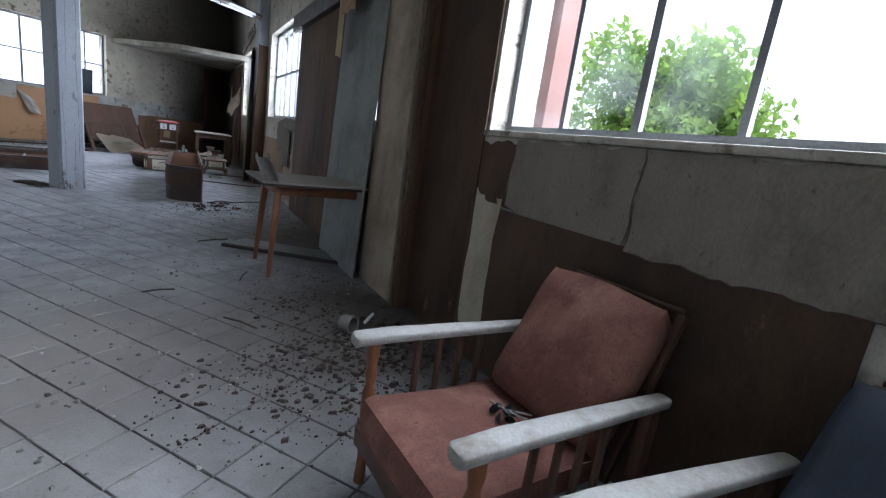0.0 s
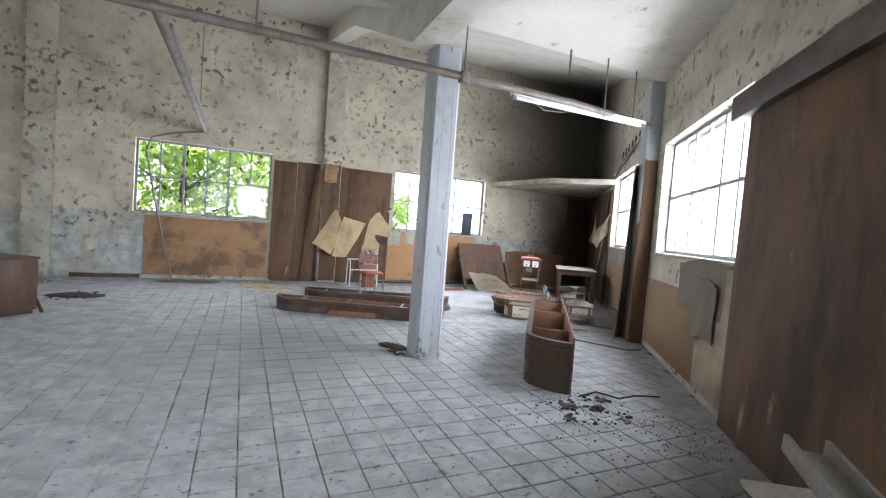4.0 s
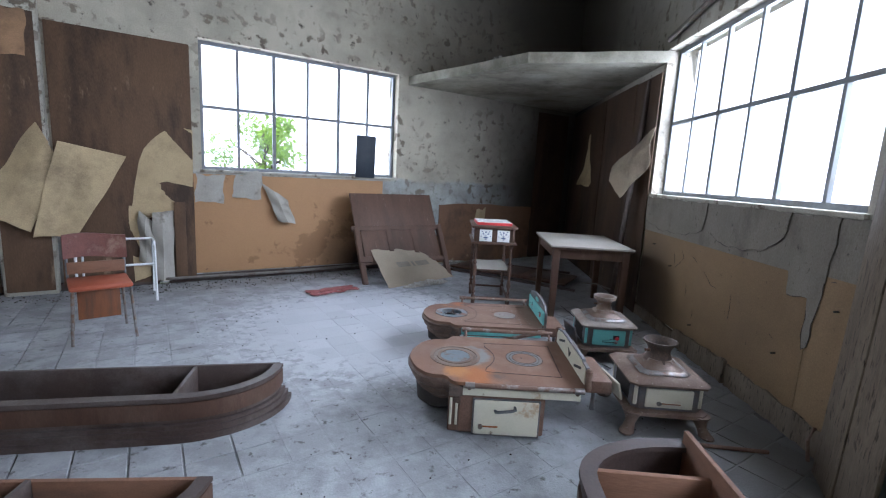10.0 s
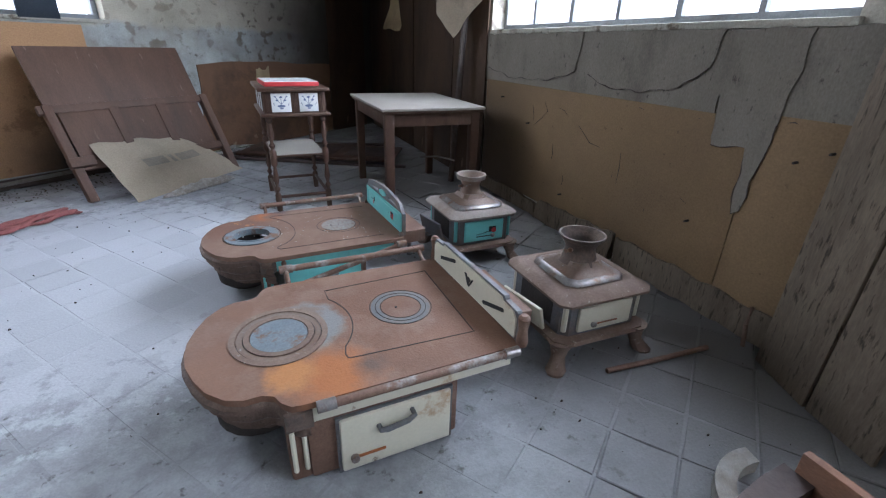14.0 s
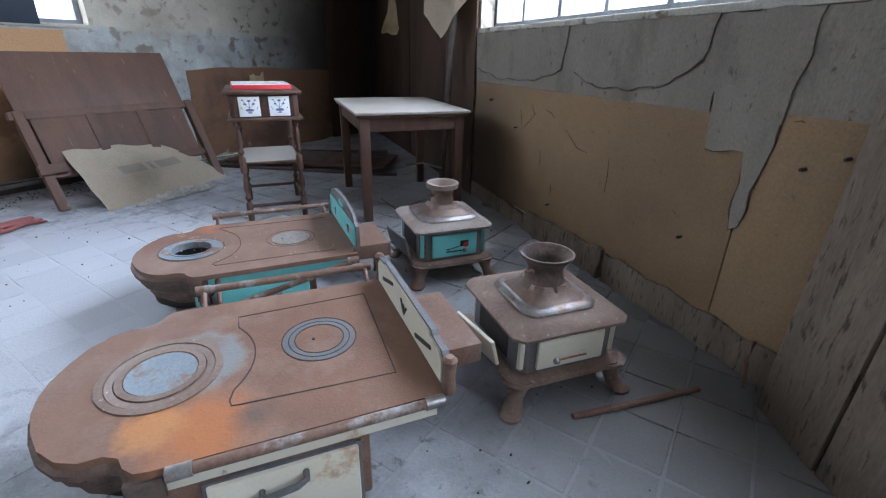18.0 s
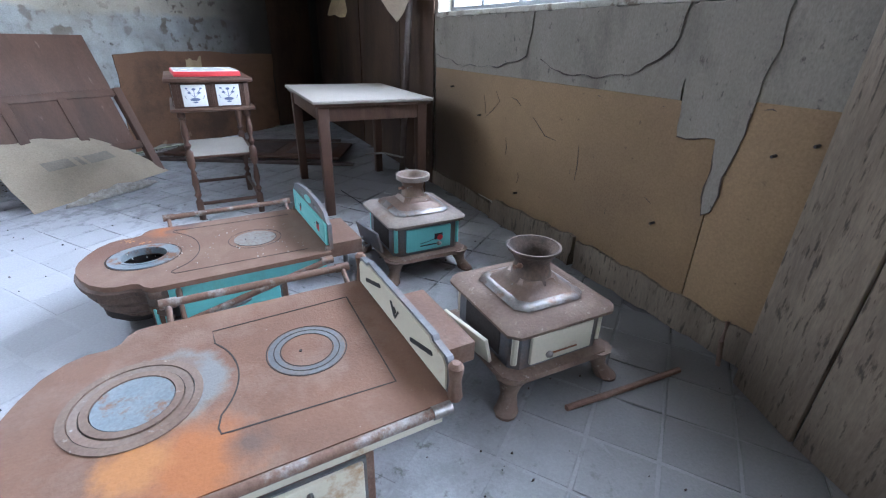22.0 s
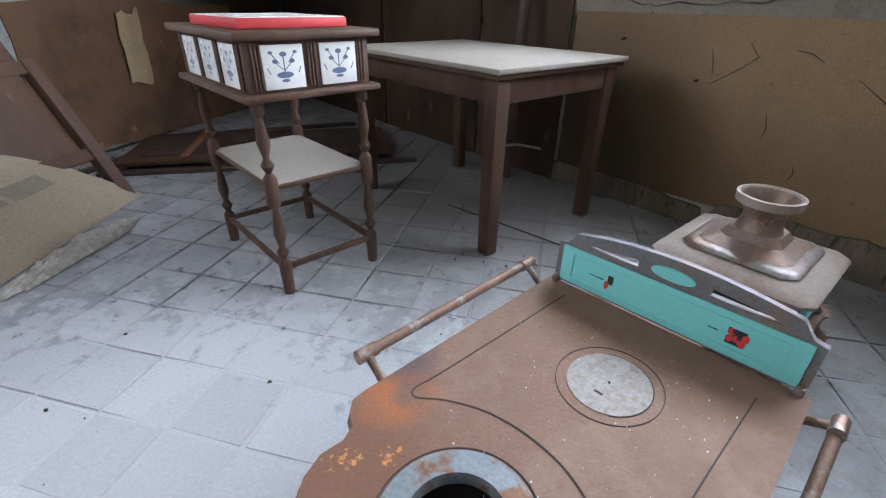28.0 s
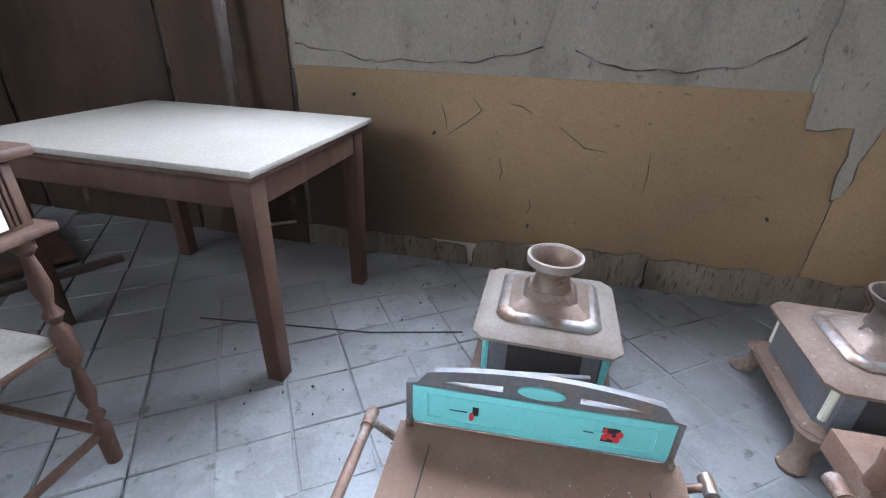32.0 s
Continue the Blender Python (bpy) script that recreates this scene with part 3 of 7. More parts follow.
def sheet(nx, ny, w, h, fn, thick=0.003):
    """A thin bent sheet, w by h, shaped by fn(u, v) -> (dx, dy, dz) and given a thickness."""
    b = bmesh.new()
    top, low = {}, {}
    for i in range(nx + 1):
        for j in range(ny + 1):
            u, v = i / nx, j / ny
            p = Vector((u * w, 0, v * h)) + Vector(fn(u, v))
            top[i, j], low[i, j] = b.verts.new(p), b.verts.new(p + Vector((0, thick, 0)))
    for i in range(nx):
        for j in range(ny):
            b.faces.new((top[i, j], top[i + 1, j], top[i + 1, j + 1], top[i, j + 1]))
            b.faces.new((low[i, j + 1], low[i + 1, j + 1], low[i + 1, j], low[i, j]))
    edge = [(i, 0) for i in range(nx)] + [(nx, j) for j in range(ny)] + [(i, ny) for i in range(nx, 0, -1)] + [(0, j) for j in range(ny, 0, -1)]
    for a, c in zip(edge, edge[1:] + edge[:1]):
        b.faces.new((top[a], low[a], low[c], top[c]))
    return b


def wander(seed, depth):
    """A torn edge as a smooth line with small nicks: a function of 0..1."""
    r = random.Random(seed)
    waves = [(r.uniform(1.5, 4), r.uniform(0, 6.3), 0.55), (r.uniform(5, 9), r.uniform(0, 6.3), 0.3), (r.uniform(14, 22), r.uniform(0, 6.3), 0.12)]
    return lambda u: depth * sum(k * math.sin(f * u + p) for f, p, k in waves)


def torn_sheet(w, h, seed, low=0.06, top=0.0, side=0.03, bow=0.0, thick=0.004, curl=0.0):
    """A hanging sheet with ragged edges, w wide, from z = 0 to h; it bows out towards -y."""
    lo, hi, le, ri = wander(seed, low), wander(seed + 1, top), wander(seed + 2, side), wander(seed + 3, side)

    def fn(u, v):
        return (le(v) * (1 - u) + ri(v) * u, -bow * math.sin(math.pi * u) * (1 - v) - curl * (1 - v) ** 3 - 0.008 * math.sin(9 * u + seed) * (1 - v), lo(u * w / 0.6) * (1 - v) + hi(u) * v)

    return sheet(22, 10, w, h, fn, thick)


def grid_wall(width, height, thick, openings):
    """A wall in x and z, from y = 0 (inner face) to y = thick, with openings (x0, x1, z0, z1) right through."""
    xs = sorted({0.0, width, *[o[0] for o in openings], *[o[1] for o in openings]})
    zs = sorted({0.0, height, *[o[2] for o in openings], *[o[3] for o in openings]})
    b = bmesh.new()
    cache = {}

    def v(x, y, z):
        key = (round(x, 4), round(y, 4), round(z, 4))
        if key not in cache:
            cache[key] = b.verts.new(key)
        return cache[key]

    def hole(i, j):
        if not (0 <= i < len(xs) - 1 and 0 <= j < len(zs) - 1):
            return True
        mx, mz = (xs[i] + xs[i + 1]) / 2, (zs[j] + zs[j + 1]) / 2
        return any(o[0] < mx < o[1] and o[2] < mz < o[3] for o in openings)

    for i in range(len(xs) - 1):
        for j in range(len(zs) - 1):
            if hole(i, j):
                continue
            x0, x1, z0, z1 = xs[i], xs[i + 1], zs[j], zs[j + 1]
            b.faces.new((v(x0, 0, z0), v(x1, 0, z0), v(x1, 0, z1), v(x0, 0, z1)))
            b.faces.new((v(x0, thick, z1), v(x1, thick, z1), v(x1, thick, z0), v(x0, thick, z0)))
            for (di, dj), (a, c) in {(-1, 0): ((x0, z0), (x0, z1)), (1, 0): ((x1, z1), (x1, z0)), (0, -1): ((x1, z0), (x0, z0)), (0, 1): ((x0, z1), (x1, z1))}.items():
                if hole(i + di, j + dj):
                    b.faces.new((v(a[0], 0, a[1]), v(c[0], 0, c[1]), v(c[0], thick, c[1]), v(a[0], thick, a[1])))
    return b


def frame_of(origin, along, out):
    """A pose whose x runs along a wall and whose y points out through it."""
    m = Matrix.Identity(4)
    m.col[0][:3], m.col[1][:3], m.col[2][:3], m.col[3][:3] = along, out, (0, 0, 1), origin
    return m


M_BACK = frame_of(N * BACK, U, N)                                   # x = s along the wall
M_RIGHT = frame_of((RX, 0, 0), Vector((0, -1, 0)), Vector((1, 0, 0)))   # x = -y of the world

# ---- large structure ----
# plan corners, from the street wall round by the back wall
S_CORNER = (RX + 0.5793 * BACK) / 0.8151
P_CORNER = on_back(S_CORNER)
P_LEFT = on_back(-2.2)
FRONT_Y = 1.2
P_FL = P_LEFT - N * ((P_LEFT.y - FRONT_Y) / 0.8151)
H_WALL = 6.5

BACK_WINDOWS = [(0.2, 2.88), (5.82, 8.50), (11.50, 14.18)]
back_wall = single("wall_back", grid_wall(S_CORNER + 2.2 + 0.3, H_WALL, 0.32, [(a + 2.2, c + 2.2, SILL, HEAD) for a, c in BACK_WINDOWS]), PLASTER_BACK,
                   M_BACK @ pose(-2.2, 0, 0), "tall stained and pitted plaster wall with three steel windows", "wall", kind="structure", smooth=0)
RIGHT_WINDOWS = [(1.8, 4.5), (5.08, 7.80), (9.2, 11.9), (12.85, 15.49), (16.76, 19.54)]
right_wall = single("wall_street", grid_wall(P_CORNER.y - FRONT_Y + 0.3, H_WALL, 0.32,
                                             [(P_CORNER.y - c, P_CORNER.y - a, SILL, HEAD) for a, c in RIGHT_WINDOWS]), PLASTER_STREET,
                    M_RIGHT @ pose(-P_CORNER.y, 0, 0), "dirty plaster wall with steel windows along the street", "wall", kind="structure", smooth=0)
ln = (P_LEFT - P_FL).length
# both walls are unseen; their openings are added to let daylight in
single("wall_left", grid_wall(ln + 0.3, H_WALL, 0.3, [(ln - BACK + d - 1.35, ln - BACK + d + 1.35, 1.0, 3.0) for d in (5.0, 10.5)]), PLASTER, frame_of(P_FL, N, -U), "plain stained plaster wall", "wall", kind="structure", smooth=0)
single("wall_front", grid_wall((Vector((RX, FRONT_Y, 0)) - P_FL).length + 0.3, H_WALL, 0.3, [(RX - 2.0, RX + 1.0, 0.8, 3.0)]), PLASTER, frame_of((RX, FRONT_Y, 0), Vector((-1, 0, 0)), Vector((0, -1, 0))),
       "plain stained plaster wall", "wall", kind="structure", smooth=0)

# ceiling: level over the front bay, rising from the column line to the back wall
CEIL_LINE = [(-2.0, 3.92), (9.75, 3.92), (13.0, 5.33), (BACK + 0.02, 6.1)]
b = bmesh.new()
cols = []
for d, z in CEIL_LINE:
    ends = []
    for s in (-2.6, (RX + 0.32 + 0.5793 * d) / 0.8151):
        p = N * d + U * s
        ends.append((b.verts.new((p.x, p.y, z)), b.verts.new((p.x, p.y, z + 0.18))))
    cols.append(ends)
for (a, c), (e, f) in zip(cols, cols[1:]):
    b.faces.new((a[0], c[0], f[0], e[0]))
    b.faces.new((a[1], e[1], f[1], c[1]))
    b.faces.new((a[0], e[0], e[1], a[1]))
    b.faces.new((c[0], c[1], f[1], f[0]))
single("ceiling", b, CEIL, Matrix.Identity(4), "flaking off-white painted ceiling, darker in the corner", "ceiling", kind="structure", smooth=0)


def sloped_beam(name, s, d0, d1, w, drop):
    bb = bmesh.new()
    knots = [d0] + [d for d, _ in CEIL_LINE if d0 < d < d1] + [d1]
    rings = []
    for d in knots:
        z = np.interp(d, [k[0] for k in CEIL_LINE], [k[1] for k in CEIL_LINE]) + 0.01
        rings.append([bb.verts.new((*(N * d + U * (s + o))[:2], z - q)) for o, q in ((-w / 2, 0), (-w / 2, drop), (w / 2, drop), (w / 2, 0))])
    for a, c in zip(rings, rings[1:]):
        for k in range(4):
            bb.faces.new((a[k], a[(k + 1) % 4], c[(k + 1) % 4], c[k]))
    bb.faces.new(rings[0][::-1])
    bb.faces.new(rings[-1])
    return single(name, bb, CEIL, Matrix.Identity(4), "painted concrete ceiling beam with flaking edges", "beam", kind="structure", smooth=0)


sloped_beam("beam_1", 9.75, 0.0, BACK - 0.002, 0.34, 0.36)
sloped_beam("beam_2", 4.28, 0.0, BACK - 0.002, 0.34, 0.36)

# floor slab under the tiles
def inside_room(x, y):
    p = Vector((x, y, 0))
    return x < RX and y > FRONT_Y and N.dot(p) < BACK and U.dot(p - P_LEFT) > 0


b = bmesh.new()
for z in (-0.2, -0.012):
    b.faces.new([b.verts.new((p[0], p[1], z)) for p in ((RX + 0.2, FRONT_Y - 0.2), (RX + 0.2, P_CORNER.y + 0.2), tuple(P_LEFT)[:2], tuple(P_FL - Vector((0, 0.2, 0)))[:2])])
floor = single("floor", b, GROUT, Matrix.Identity(4), "worn square cement floor tiles with dark open joints", "floor", kind="structure", smooth=0)

# pilasters on the back wall, with brackets under the beams
def pilaster(name, s, top):
    bb = bx(s - 0.22, s + 0.22, -0.16, 0.05, 0.0, top, 0.012)
    for k in range(3):
        bx(s - 0.22 - 0.002 * k, s + 0.22 + 0.002 * k, -0.16 - 0.13 * (k + 1), -0.12, top - 0.42 + 0.14 * k, top, 0.0, bb)
    return single(name, bb, PLASTER, M_BACK, "plaster pilaster on the back wall", "pilaster", kind="structure")


pilaster("pilaster_1", 4.28, 5.7)
pilaster("pilaster_2", 9.85, 5.7)

# column with chamfered corners
c0, w, ch = Vector((2.49, 13.75, 0)), 0.16, 0.03
outline = [(-w + ch, -w), (w - ch, -w), (w, -w + ch), (w, w - ch), (w - ch, w), (-w + ch, w), (-w, w - ch), (-w, -w + ch)]
column = single("column", prism(outline, -0.01, 3.58), PAINT, frame_of(c0, U, N), "square blue-grey gloss painted concrete column, chipped at its foot", "column", kind="structure", smooth=0)


def crack(parent, x, z0, z1, seed, w=0.004, y=-0.16):
    """A dark hairline crack on the face of the column."""
    r = random.Random(seed)
    n = int((z1 - z0) / 0.07)
    bb = bmesh.new()
    rows, px = [], x
    for k in range(n + 1):
        px += r.uniform(-0.007, 0.007) + (x - px) * 0.12
        z, t = z0 + (z1 - z0) * k / n, w * r.uniform(0.3, 1.0)
        rows.append([bb.verts.new((px - t, y + 0.001, z)), bb.verts.new((px, y - 0.0012, z)), bb.verts.new((px + t, y + 0.001, z))])
    for a, c in zip(rows, rows[1:]):
        bb.faces.new((a[0], a[1], c[1], c[0]))
        bb.faces.new((a[1], a[2], c[2], c[1]))
    return part("crack", bb, SOOT, parent, "dark crack in the paint", smooth=0)


for x, z0, z1, sd, w in ((0.08, 0.5, 3.4, 1, 0.0045), (-0.095, 0.02, 1.3, 2, 0.003), (0.025, 0.02, 0.9, 3, 0.003), (-0.04, 1.6, 3.3, 4, 0.0022), (0.11, 0.02, 0.7, 5, 0.004)):
    crack(column, x, z0, z1, sd, w * 0.65)


def litter(name, spots, count, material, size, label, category, seed, lift=0.004):
    """Small flakes and crumbs scattered over spots (x, y, radius)."""
    r = random.Random(seed)
    bb = bmesh.new()
    for _ in range(count):
        x, y, rad = r.choice(spots)
        a, q = r.uniform(0, 6.283), rad * math.sqrt(r.random())
        px, py = x + q * math.cos(a), y + q * math.sin(a)
        if not inside_room(px + 0.05, py + 0.05):
            continue
        sz = size * r.uniform(0.3, 1.0) ** 1.5
        n, ph, hh = r.choice((4, 5, 6)), r.uniform(0, 6.28), sz * r.uniform(0.15, 0.5)
        low, top = [], []
        tilt = r.uniform(-0.5, 0.5)
        for k in range(n):
            t = ph + 6.283 * k / n
            rr = sz * r.uniform(0.5, 1.1)
            vx, vy = rr * math.cos(t), rr * math.sin(t) * 0.7
            low.append(bb.verts.new((px + vx, py + vy, lift - 0.006)))
            top.append(bb.verts.new((px + vx * 0.7, py + vy * 0.7, lift + hh * (1 + tilt * math.cos(t)))))
        bb.faces.new(top)
        for k in range(n):
            bb.faces.new((low[k], low[(k + 1) % n], top[(k + 1) % n], top[k]))
    return single(name, bb, material, Matrix.Identity(4), label, category, kind="stuff", smooth=0)


litter("plaster_litter", [(4.2, 8.6, 1.2), (3.2, 10.0, 2.3), (4.4, 12.3, 0.9), (2.4, 8.5, 2.0), (3.6, 7.6, 1.0), (4.9, 11.5, 0.6)], 620, CHIPS, 0.018,
       "pale plaster flakes scattered on the floor tiles", "litter", 3)
litter("dark_litter", [(4.8, 8.2, 0.5), (4.95, 7.8, 0.45), (4.5, 7.75, 0.5), (4.7, 8.9, 0.5), (5.0, 9.3, 0.4), (4.3, 12.65, 0.5), (5.0, 12.4, 0.4), (4.15, 7.5, 0.5), (4.7, 7.6, 0.6)], 1500, CRUMBS, 0.011,
       "dark crumbs, dead leaves and rubble along the wall foot", "litter", 5)
litter("leaf_litter", [(4.75, 8.1, 0.45), (4.9, 7.7, 0.4), (4.45, 7.75, 0.45), (4.2, 7.6, 0.5), (4.6, 8.6, 0.4)], 420, LITTER, 0.026, "curled dead leaves and board scraps by the wall", "litter", 6)
litter("wall_foot_rubble", [(*(on_back(s, 0, -0.25))[:2], 0.3) for s in np.arange(1.0, 16.0, 0.5)] + [(*(on_back(4.4, 0, -0.9))[:2], 0.4)] * 4, 2600, CRUMBS, 0.014,
       "dark rubble and rotten board scraps at the wall foot", "rubble", 8)
litter("debris_chunks", [(-3.48, 14.45, 0.4), (4.3, 12.72, 0.35), (4.95, 7.95, 0.4), (4.65, 7.75, 0.4)], 260, LITTER, 0.04, "larger dark chunks of rotten board and plaster", "rubble", 9)
litter("plaster_flecks", [(3.6, 18.13, 0.26), (3.35, 18.1, 0.24), (3.75, 18.0, 0.16), (3.72, 18.3, 0.16)], 110, CHIPS_PALE, 0.0042, "tiny pale plaster flecks on the hotplate", "flecks", 31, lift=0.2995)
litter("plaster_flecks", [(3.65, 17.08, 0.26), (3.4, 17.05, 0.22)], 60, CHIPS_PALE, 0.004, "tiny pale plaster flecks on the hotplate", "flecks", 33, lift=0.331)
litter("floor_specks", [(3.7, 16.4, 1.2), (4.7, 16.4, 0.7), (2.6, 18.1, 1.5), (4.6, 18.7, 0.7), (1.6, 18.9, 1.2)], 240, LITTER, 0.009, "small dark specks on the dusty tiles", "litter", 11)

# ---- windows ----
def steel_window(name, m, w, h, label, bars=6, missing=()):
    """A steel frame window; x along the wall, y out, seen from -y."""
    win = thing(name, m, label, "window", "steel windows", "structure")
    y0, y1 = 0.12, 0.16
    bb = bx(0, w, y0, y1, 0, 0.045)
    bx(0, w, y0, y1, h - 0.045, h, 0, bb)
    bx(0, 0.045, y0, y1, 0.045, h - 0.045, 0, bb)
    bx(w - 0.045, w, y0, y1, 0.045, h - 0.045, 0, bb)
    part("window_frame", bb, STEEL, win)
    for k in range(1, bars):
        x = w * k / bars
        t = 0.021 if k in (2, 4) else 0.016
        part("glazing_bar", bx(x - t, x + t, y0 + 0.004, y1 - 0.004, 0.045, h - 0.045), STEEL, win)
    part("cross_bar", bx(0.045, w - 0.045, y0 - 0.004, y1 + 0.002, h * 0.50 - 0.018, h * 0.50 + 0.018), STEEL, win)
    part("window_sill", bx(-0.02, w + 0.02, -0.03, 0.11, -0.03, 0.004, 0.006), PLASTER, win)
    for k in range(bars):
        for j in range(2):
            if (k, j) in missing:
                continue
            x0, x1 = w * k / bars + 0.012, w * (k + 1) / bars - 0.012
            z0, z1 = (0.046, h * 0.5 - 0.02) if j == 0 else (h * 0.5 + 0.02, h - 0.046)
            p = part("pane", bx(x0, x1, 0.137, 0.141, z0, z1), GLASS, win, smooth=0)
            p.visible_shadow = False
    return win


for k, (a, c) in enumerate(BACK_WINDOWS):
    steel_window("window_%d" % (k + 1), M_BACK @ pose(a, 0, SILL), c - a, HEAD - SILL, "old steel frame window with small dirty panes in the back wall", missing=((2, 1),) if k == 1 else ())
for k, (a, c) in enumerate(RIGHT_WINDOWS):
    steel_window("window_%d" % (k + 4), M_RIGHT @ pose(-c, 0, SILL), c - a, HEAD - SILL, "old steel frame window glaring with daylight in the street wall")

# ---- outdoors ----
GLOW = bpy.data.materials.new("bright overcast sky")
GLOW.use_nodes = True
gl = GLOW.node_tree.nodes.new("ShaderNodeEmission")
gl.inputs["Color"].default_value, gl.inputs["Strength"].default_value = (0.93, 0.97, 1.0, 1), 1.1
GLOW.node_tree.links.new(gl.outputs[0], GLOW.node_tree.nodes["Material Output"].inputs["Surface"])
for a0, a1 in ((-75, 150),):
    bb = bmesh.new()
    ring = [(math.cos(radians(a)) * 90 + 2, math.sin(radians(a)) * 90 + 12) for a in range(a0, a1 + 1, 9)]
    lo_, hi_ = [bb.verts.new((x, y, -0.5)) for x, y in ring], [bb.verts.new((x, y, 75)) for x, y in ring]
    for k in range(len(ring) - 1):
        bb.faces.new((lo_[k], lo_[k + 1], hi_[k + 1], hi_[k]))
    single("backdrop", bb, GLOW, Matrix.Identity(4), "bright white overcast sky in the distance", "sky", kind="structure", smooth=0)
b = bmesh.new()
b.faces.new([b.verts.new((x, y, -0.5)) for x, y in ((-900, -900), (900, -900), (900, 900), (-900, 900))])
single("ground", b, GROUND, Matrix.Identity(4), "rough grass ground outside", "ground", kind="structure", smooth=0)


def tree(name, x, y, h, r, seed, leaves=2600, base=-0.5, leaf=0.16, label="leafy green tree outside the window", clumps_n=26):
    rr = random.Random(seed)
    root = thing(name, pose(x, y, base), label, "tree", "trees outside")
    bb = tube([(0, 0, 0), (0.05, 0.02, h * 0.25), (0.0, 0.1, h * 0.5), (0.1, 0.1, h * 0.8)], [0.16, 0.13, 0.1, 0.03], 8)
    for k in range(7):
        a, z = k * 2.4, h * (0.25 + 0.08 * k)
        join(bb, tube([(0, 0.03, z), (math.cos(a) * r * 0.4, math.sin(a) * r * 0.4, z + h * 0.12), (math.cos(a) * r * 0.75, math.sin(a) * r * 0.75, z + h * 0.18)], [0.07, 0.045, 0.015], 6))
    part("trunk", bb, BARK, root)
    clumps = [(rr.uniform(-1, 1) * r * 0.75, rr.uniform(-1, 1) * r * 0.75, h * rr.uniform(0.25, 0.98), rr.uniform(0.25, 0.5) * r) for _ in range(clumps_n)]
    vs, fs = [], []
    for _ in range(leaves):
        cx, cy, cz, cr = rr.choice(clumps)
        d = Vector((rr.gauss(0, 1), rr.gauss(0, 1), rr.gauss(0, 0.8))).normalized() * cr * rr.uniform(0.5, 1.0)
        p = Vector((cx, cy, cz)) + d
        a = Vector((rr.gauss(0, 1), rr.gauss(0, 1), rr.gauss(0, 1))).normalized() * leaf * rr.uniform(0.6, 1.3)
        c = a.cross(Vector((rr.gauss(0, 1), rr.gauss(0, 1), rr.gauss(0, 1))).normalized()) * 0.6
        n = len(vs)
        vs += [p - a, p + c, p + a, p - c]
        fs += [(n, n + 1, n + 2, n + 3)]
    me = bpy.data.meshes.new("crown")
    me.from_pydata([tuple(v) for v in vs], [], fs)
    me.materials.append(LEAF)
    cr_ob = new("crown", me)
    cr_ob.parent = root
    return root


for k, (s, off, h, r) in enumerate([(-0.5, 5, 6.5, 2.4), (2.2, 4.2, 6, 2.2), (4.6, 5.5, 7, 2.6), (6.2, 4.2, 5.2, 2.2), (8.3, 5.2, 6.5, 2.5), (9.3, 8, 8, 3.0), (1.0, 8.5, 8.5, 3.0), (5.6, 9.0, 9, 3.2)]):
    p = on_back(s, 0, off)
    tree("tree", p.x, p.y, h, r, 20 + k, leaves=2600, leaf=0.125)
tree("tree", -2.5, 27.1, 3.4, 1.1, 52, leaves=3000, leaf=0.08)
tree("tree", 14.45, 12.9, 4.7, 2.0, 41, leaves=26000, leaf=0.12, clumps_n=70)
bb = grid_wall(5.0, 4.0, 0.3, [(3.2, 4.2, 0.8, 2.2)])
house = thing("house", pose(7.6, 9.4, -0.5, 0, 0, 65), "pink rendered house wall across the street", "house")
part("wall", bb, RENDER, house, smooth=0)
part("roof", bx(-0.2, 5.2, -0.2, 0.6, 4.0, 4.15, 0.02), BARK, house)

# ---- cast iron stoves ----
NOSE = [(-0.74, 0.365), (-0.775, 0.36), (-0.80, 0.335), (-0.815, 0.30), (-0.85, 0.282), (-0.90, 0.284), (-0.95, 0.262), (-1.0, 0.21), (-1.035, 0.14), (-1.06, 0.065), (-1.066, 0.0)]
NOSE_FULL = NOSE + [(x, -y) for x, y in NOSE[-2::-1]]


def disc(cx, cy, r, z0, z1, steps=36):
    return lathe([(r, z0), (r, z1)], steps, cx, cy)


def annulus(cx, cy, r0, r1, z0, z1, steps=40):
    ring = lambda r: [(cx + r * math.cos(2 * math.pi * k / steps), cy + r * math.sin(2 * math.pi * k / steps)) for k in range(steps)]
    return ring_prism(ring(r1), ring(r0), z0, z1)


def groove(points, w, z, closed=False):
    """A thin dark joint line that lies on a plate."""
    bb = bmesh.new()
    pts = [Vector((x, y, 0)) for x, y in points]
    vs = []
    for i, p in enumerate(pts):
        d = (pts[min(i + 1, len(pts) - 1)] - pts[max(i - 1, 0)]).normalized()
        n = Vector((-d.y, d.x, 0)) * w / 2
        vs.append((bb.verts.new((*(p + n)[:2], z)), bb.verts.new((*(p - n)[:2], z))))
    for a, c in zip(vs, vs[1:]):
        bb.faces.new((a[0], c[0], c[1], a[1]))
    ex = bmesh.ops.extrude_face_region(bb, geom=bb.faces[:])
    for v in ex["geom"]:
        if isinstance(v, bmesh.types.BMVert):
            v.co.z += 0.0012
    return bb


def arc(cx, cy, r, a0, a1, n=14):
    return [(cx + r * math.cos(radians(a0 + (a1 - a0) * k / n)), cy + r * math.sin(radians(a0 + (a1 - a0) * k / n))) for k in range(n + 1)]


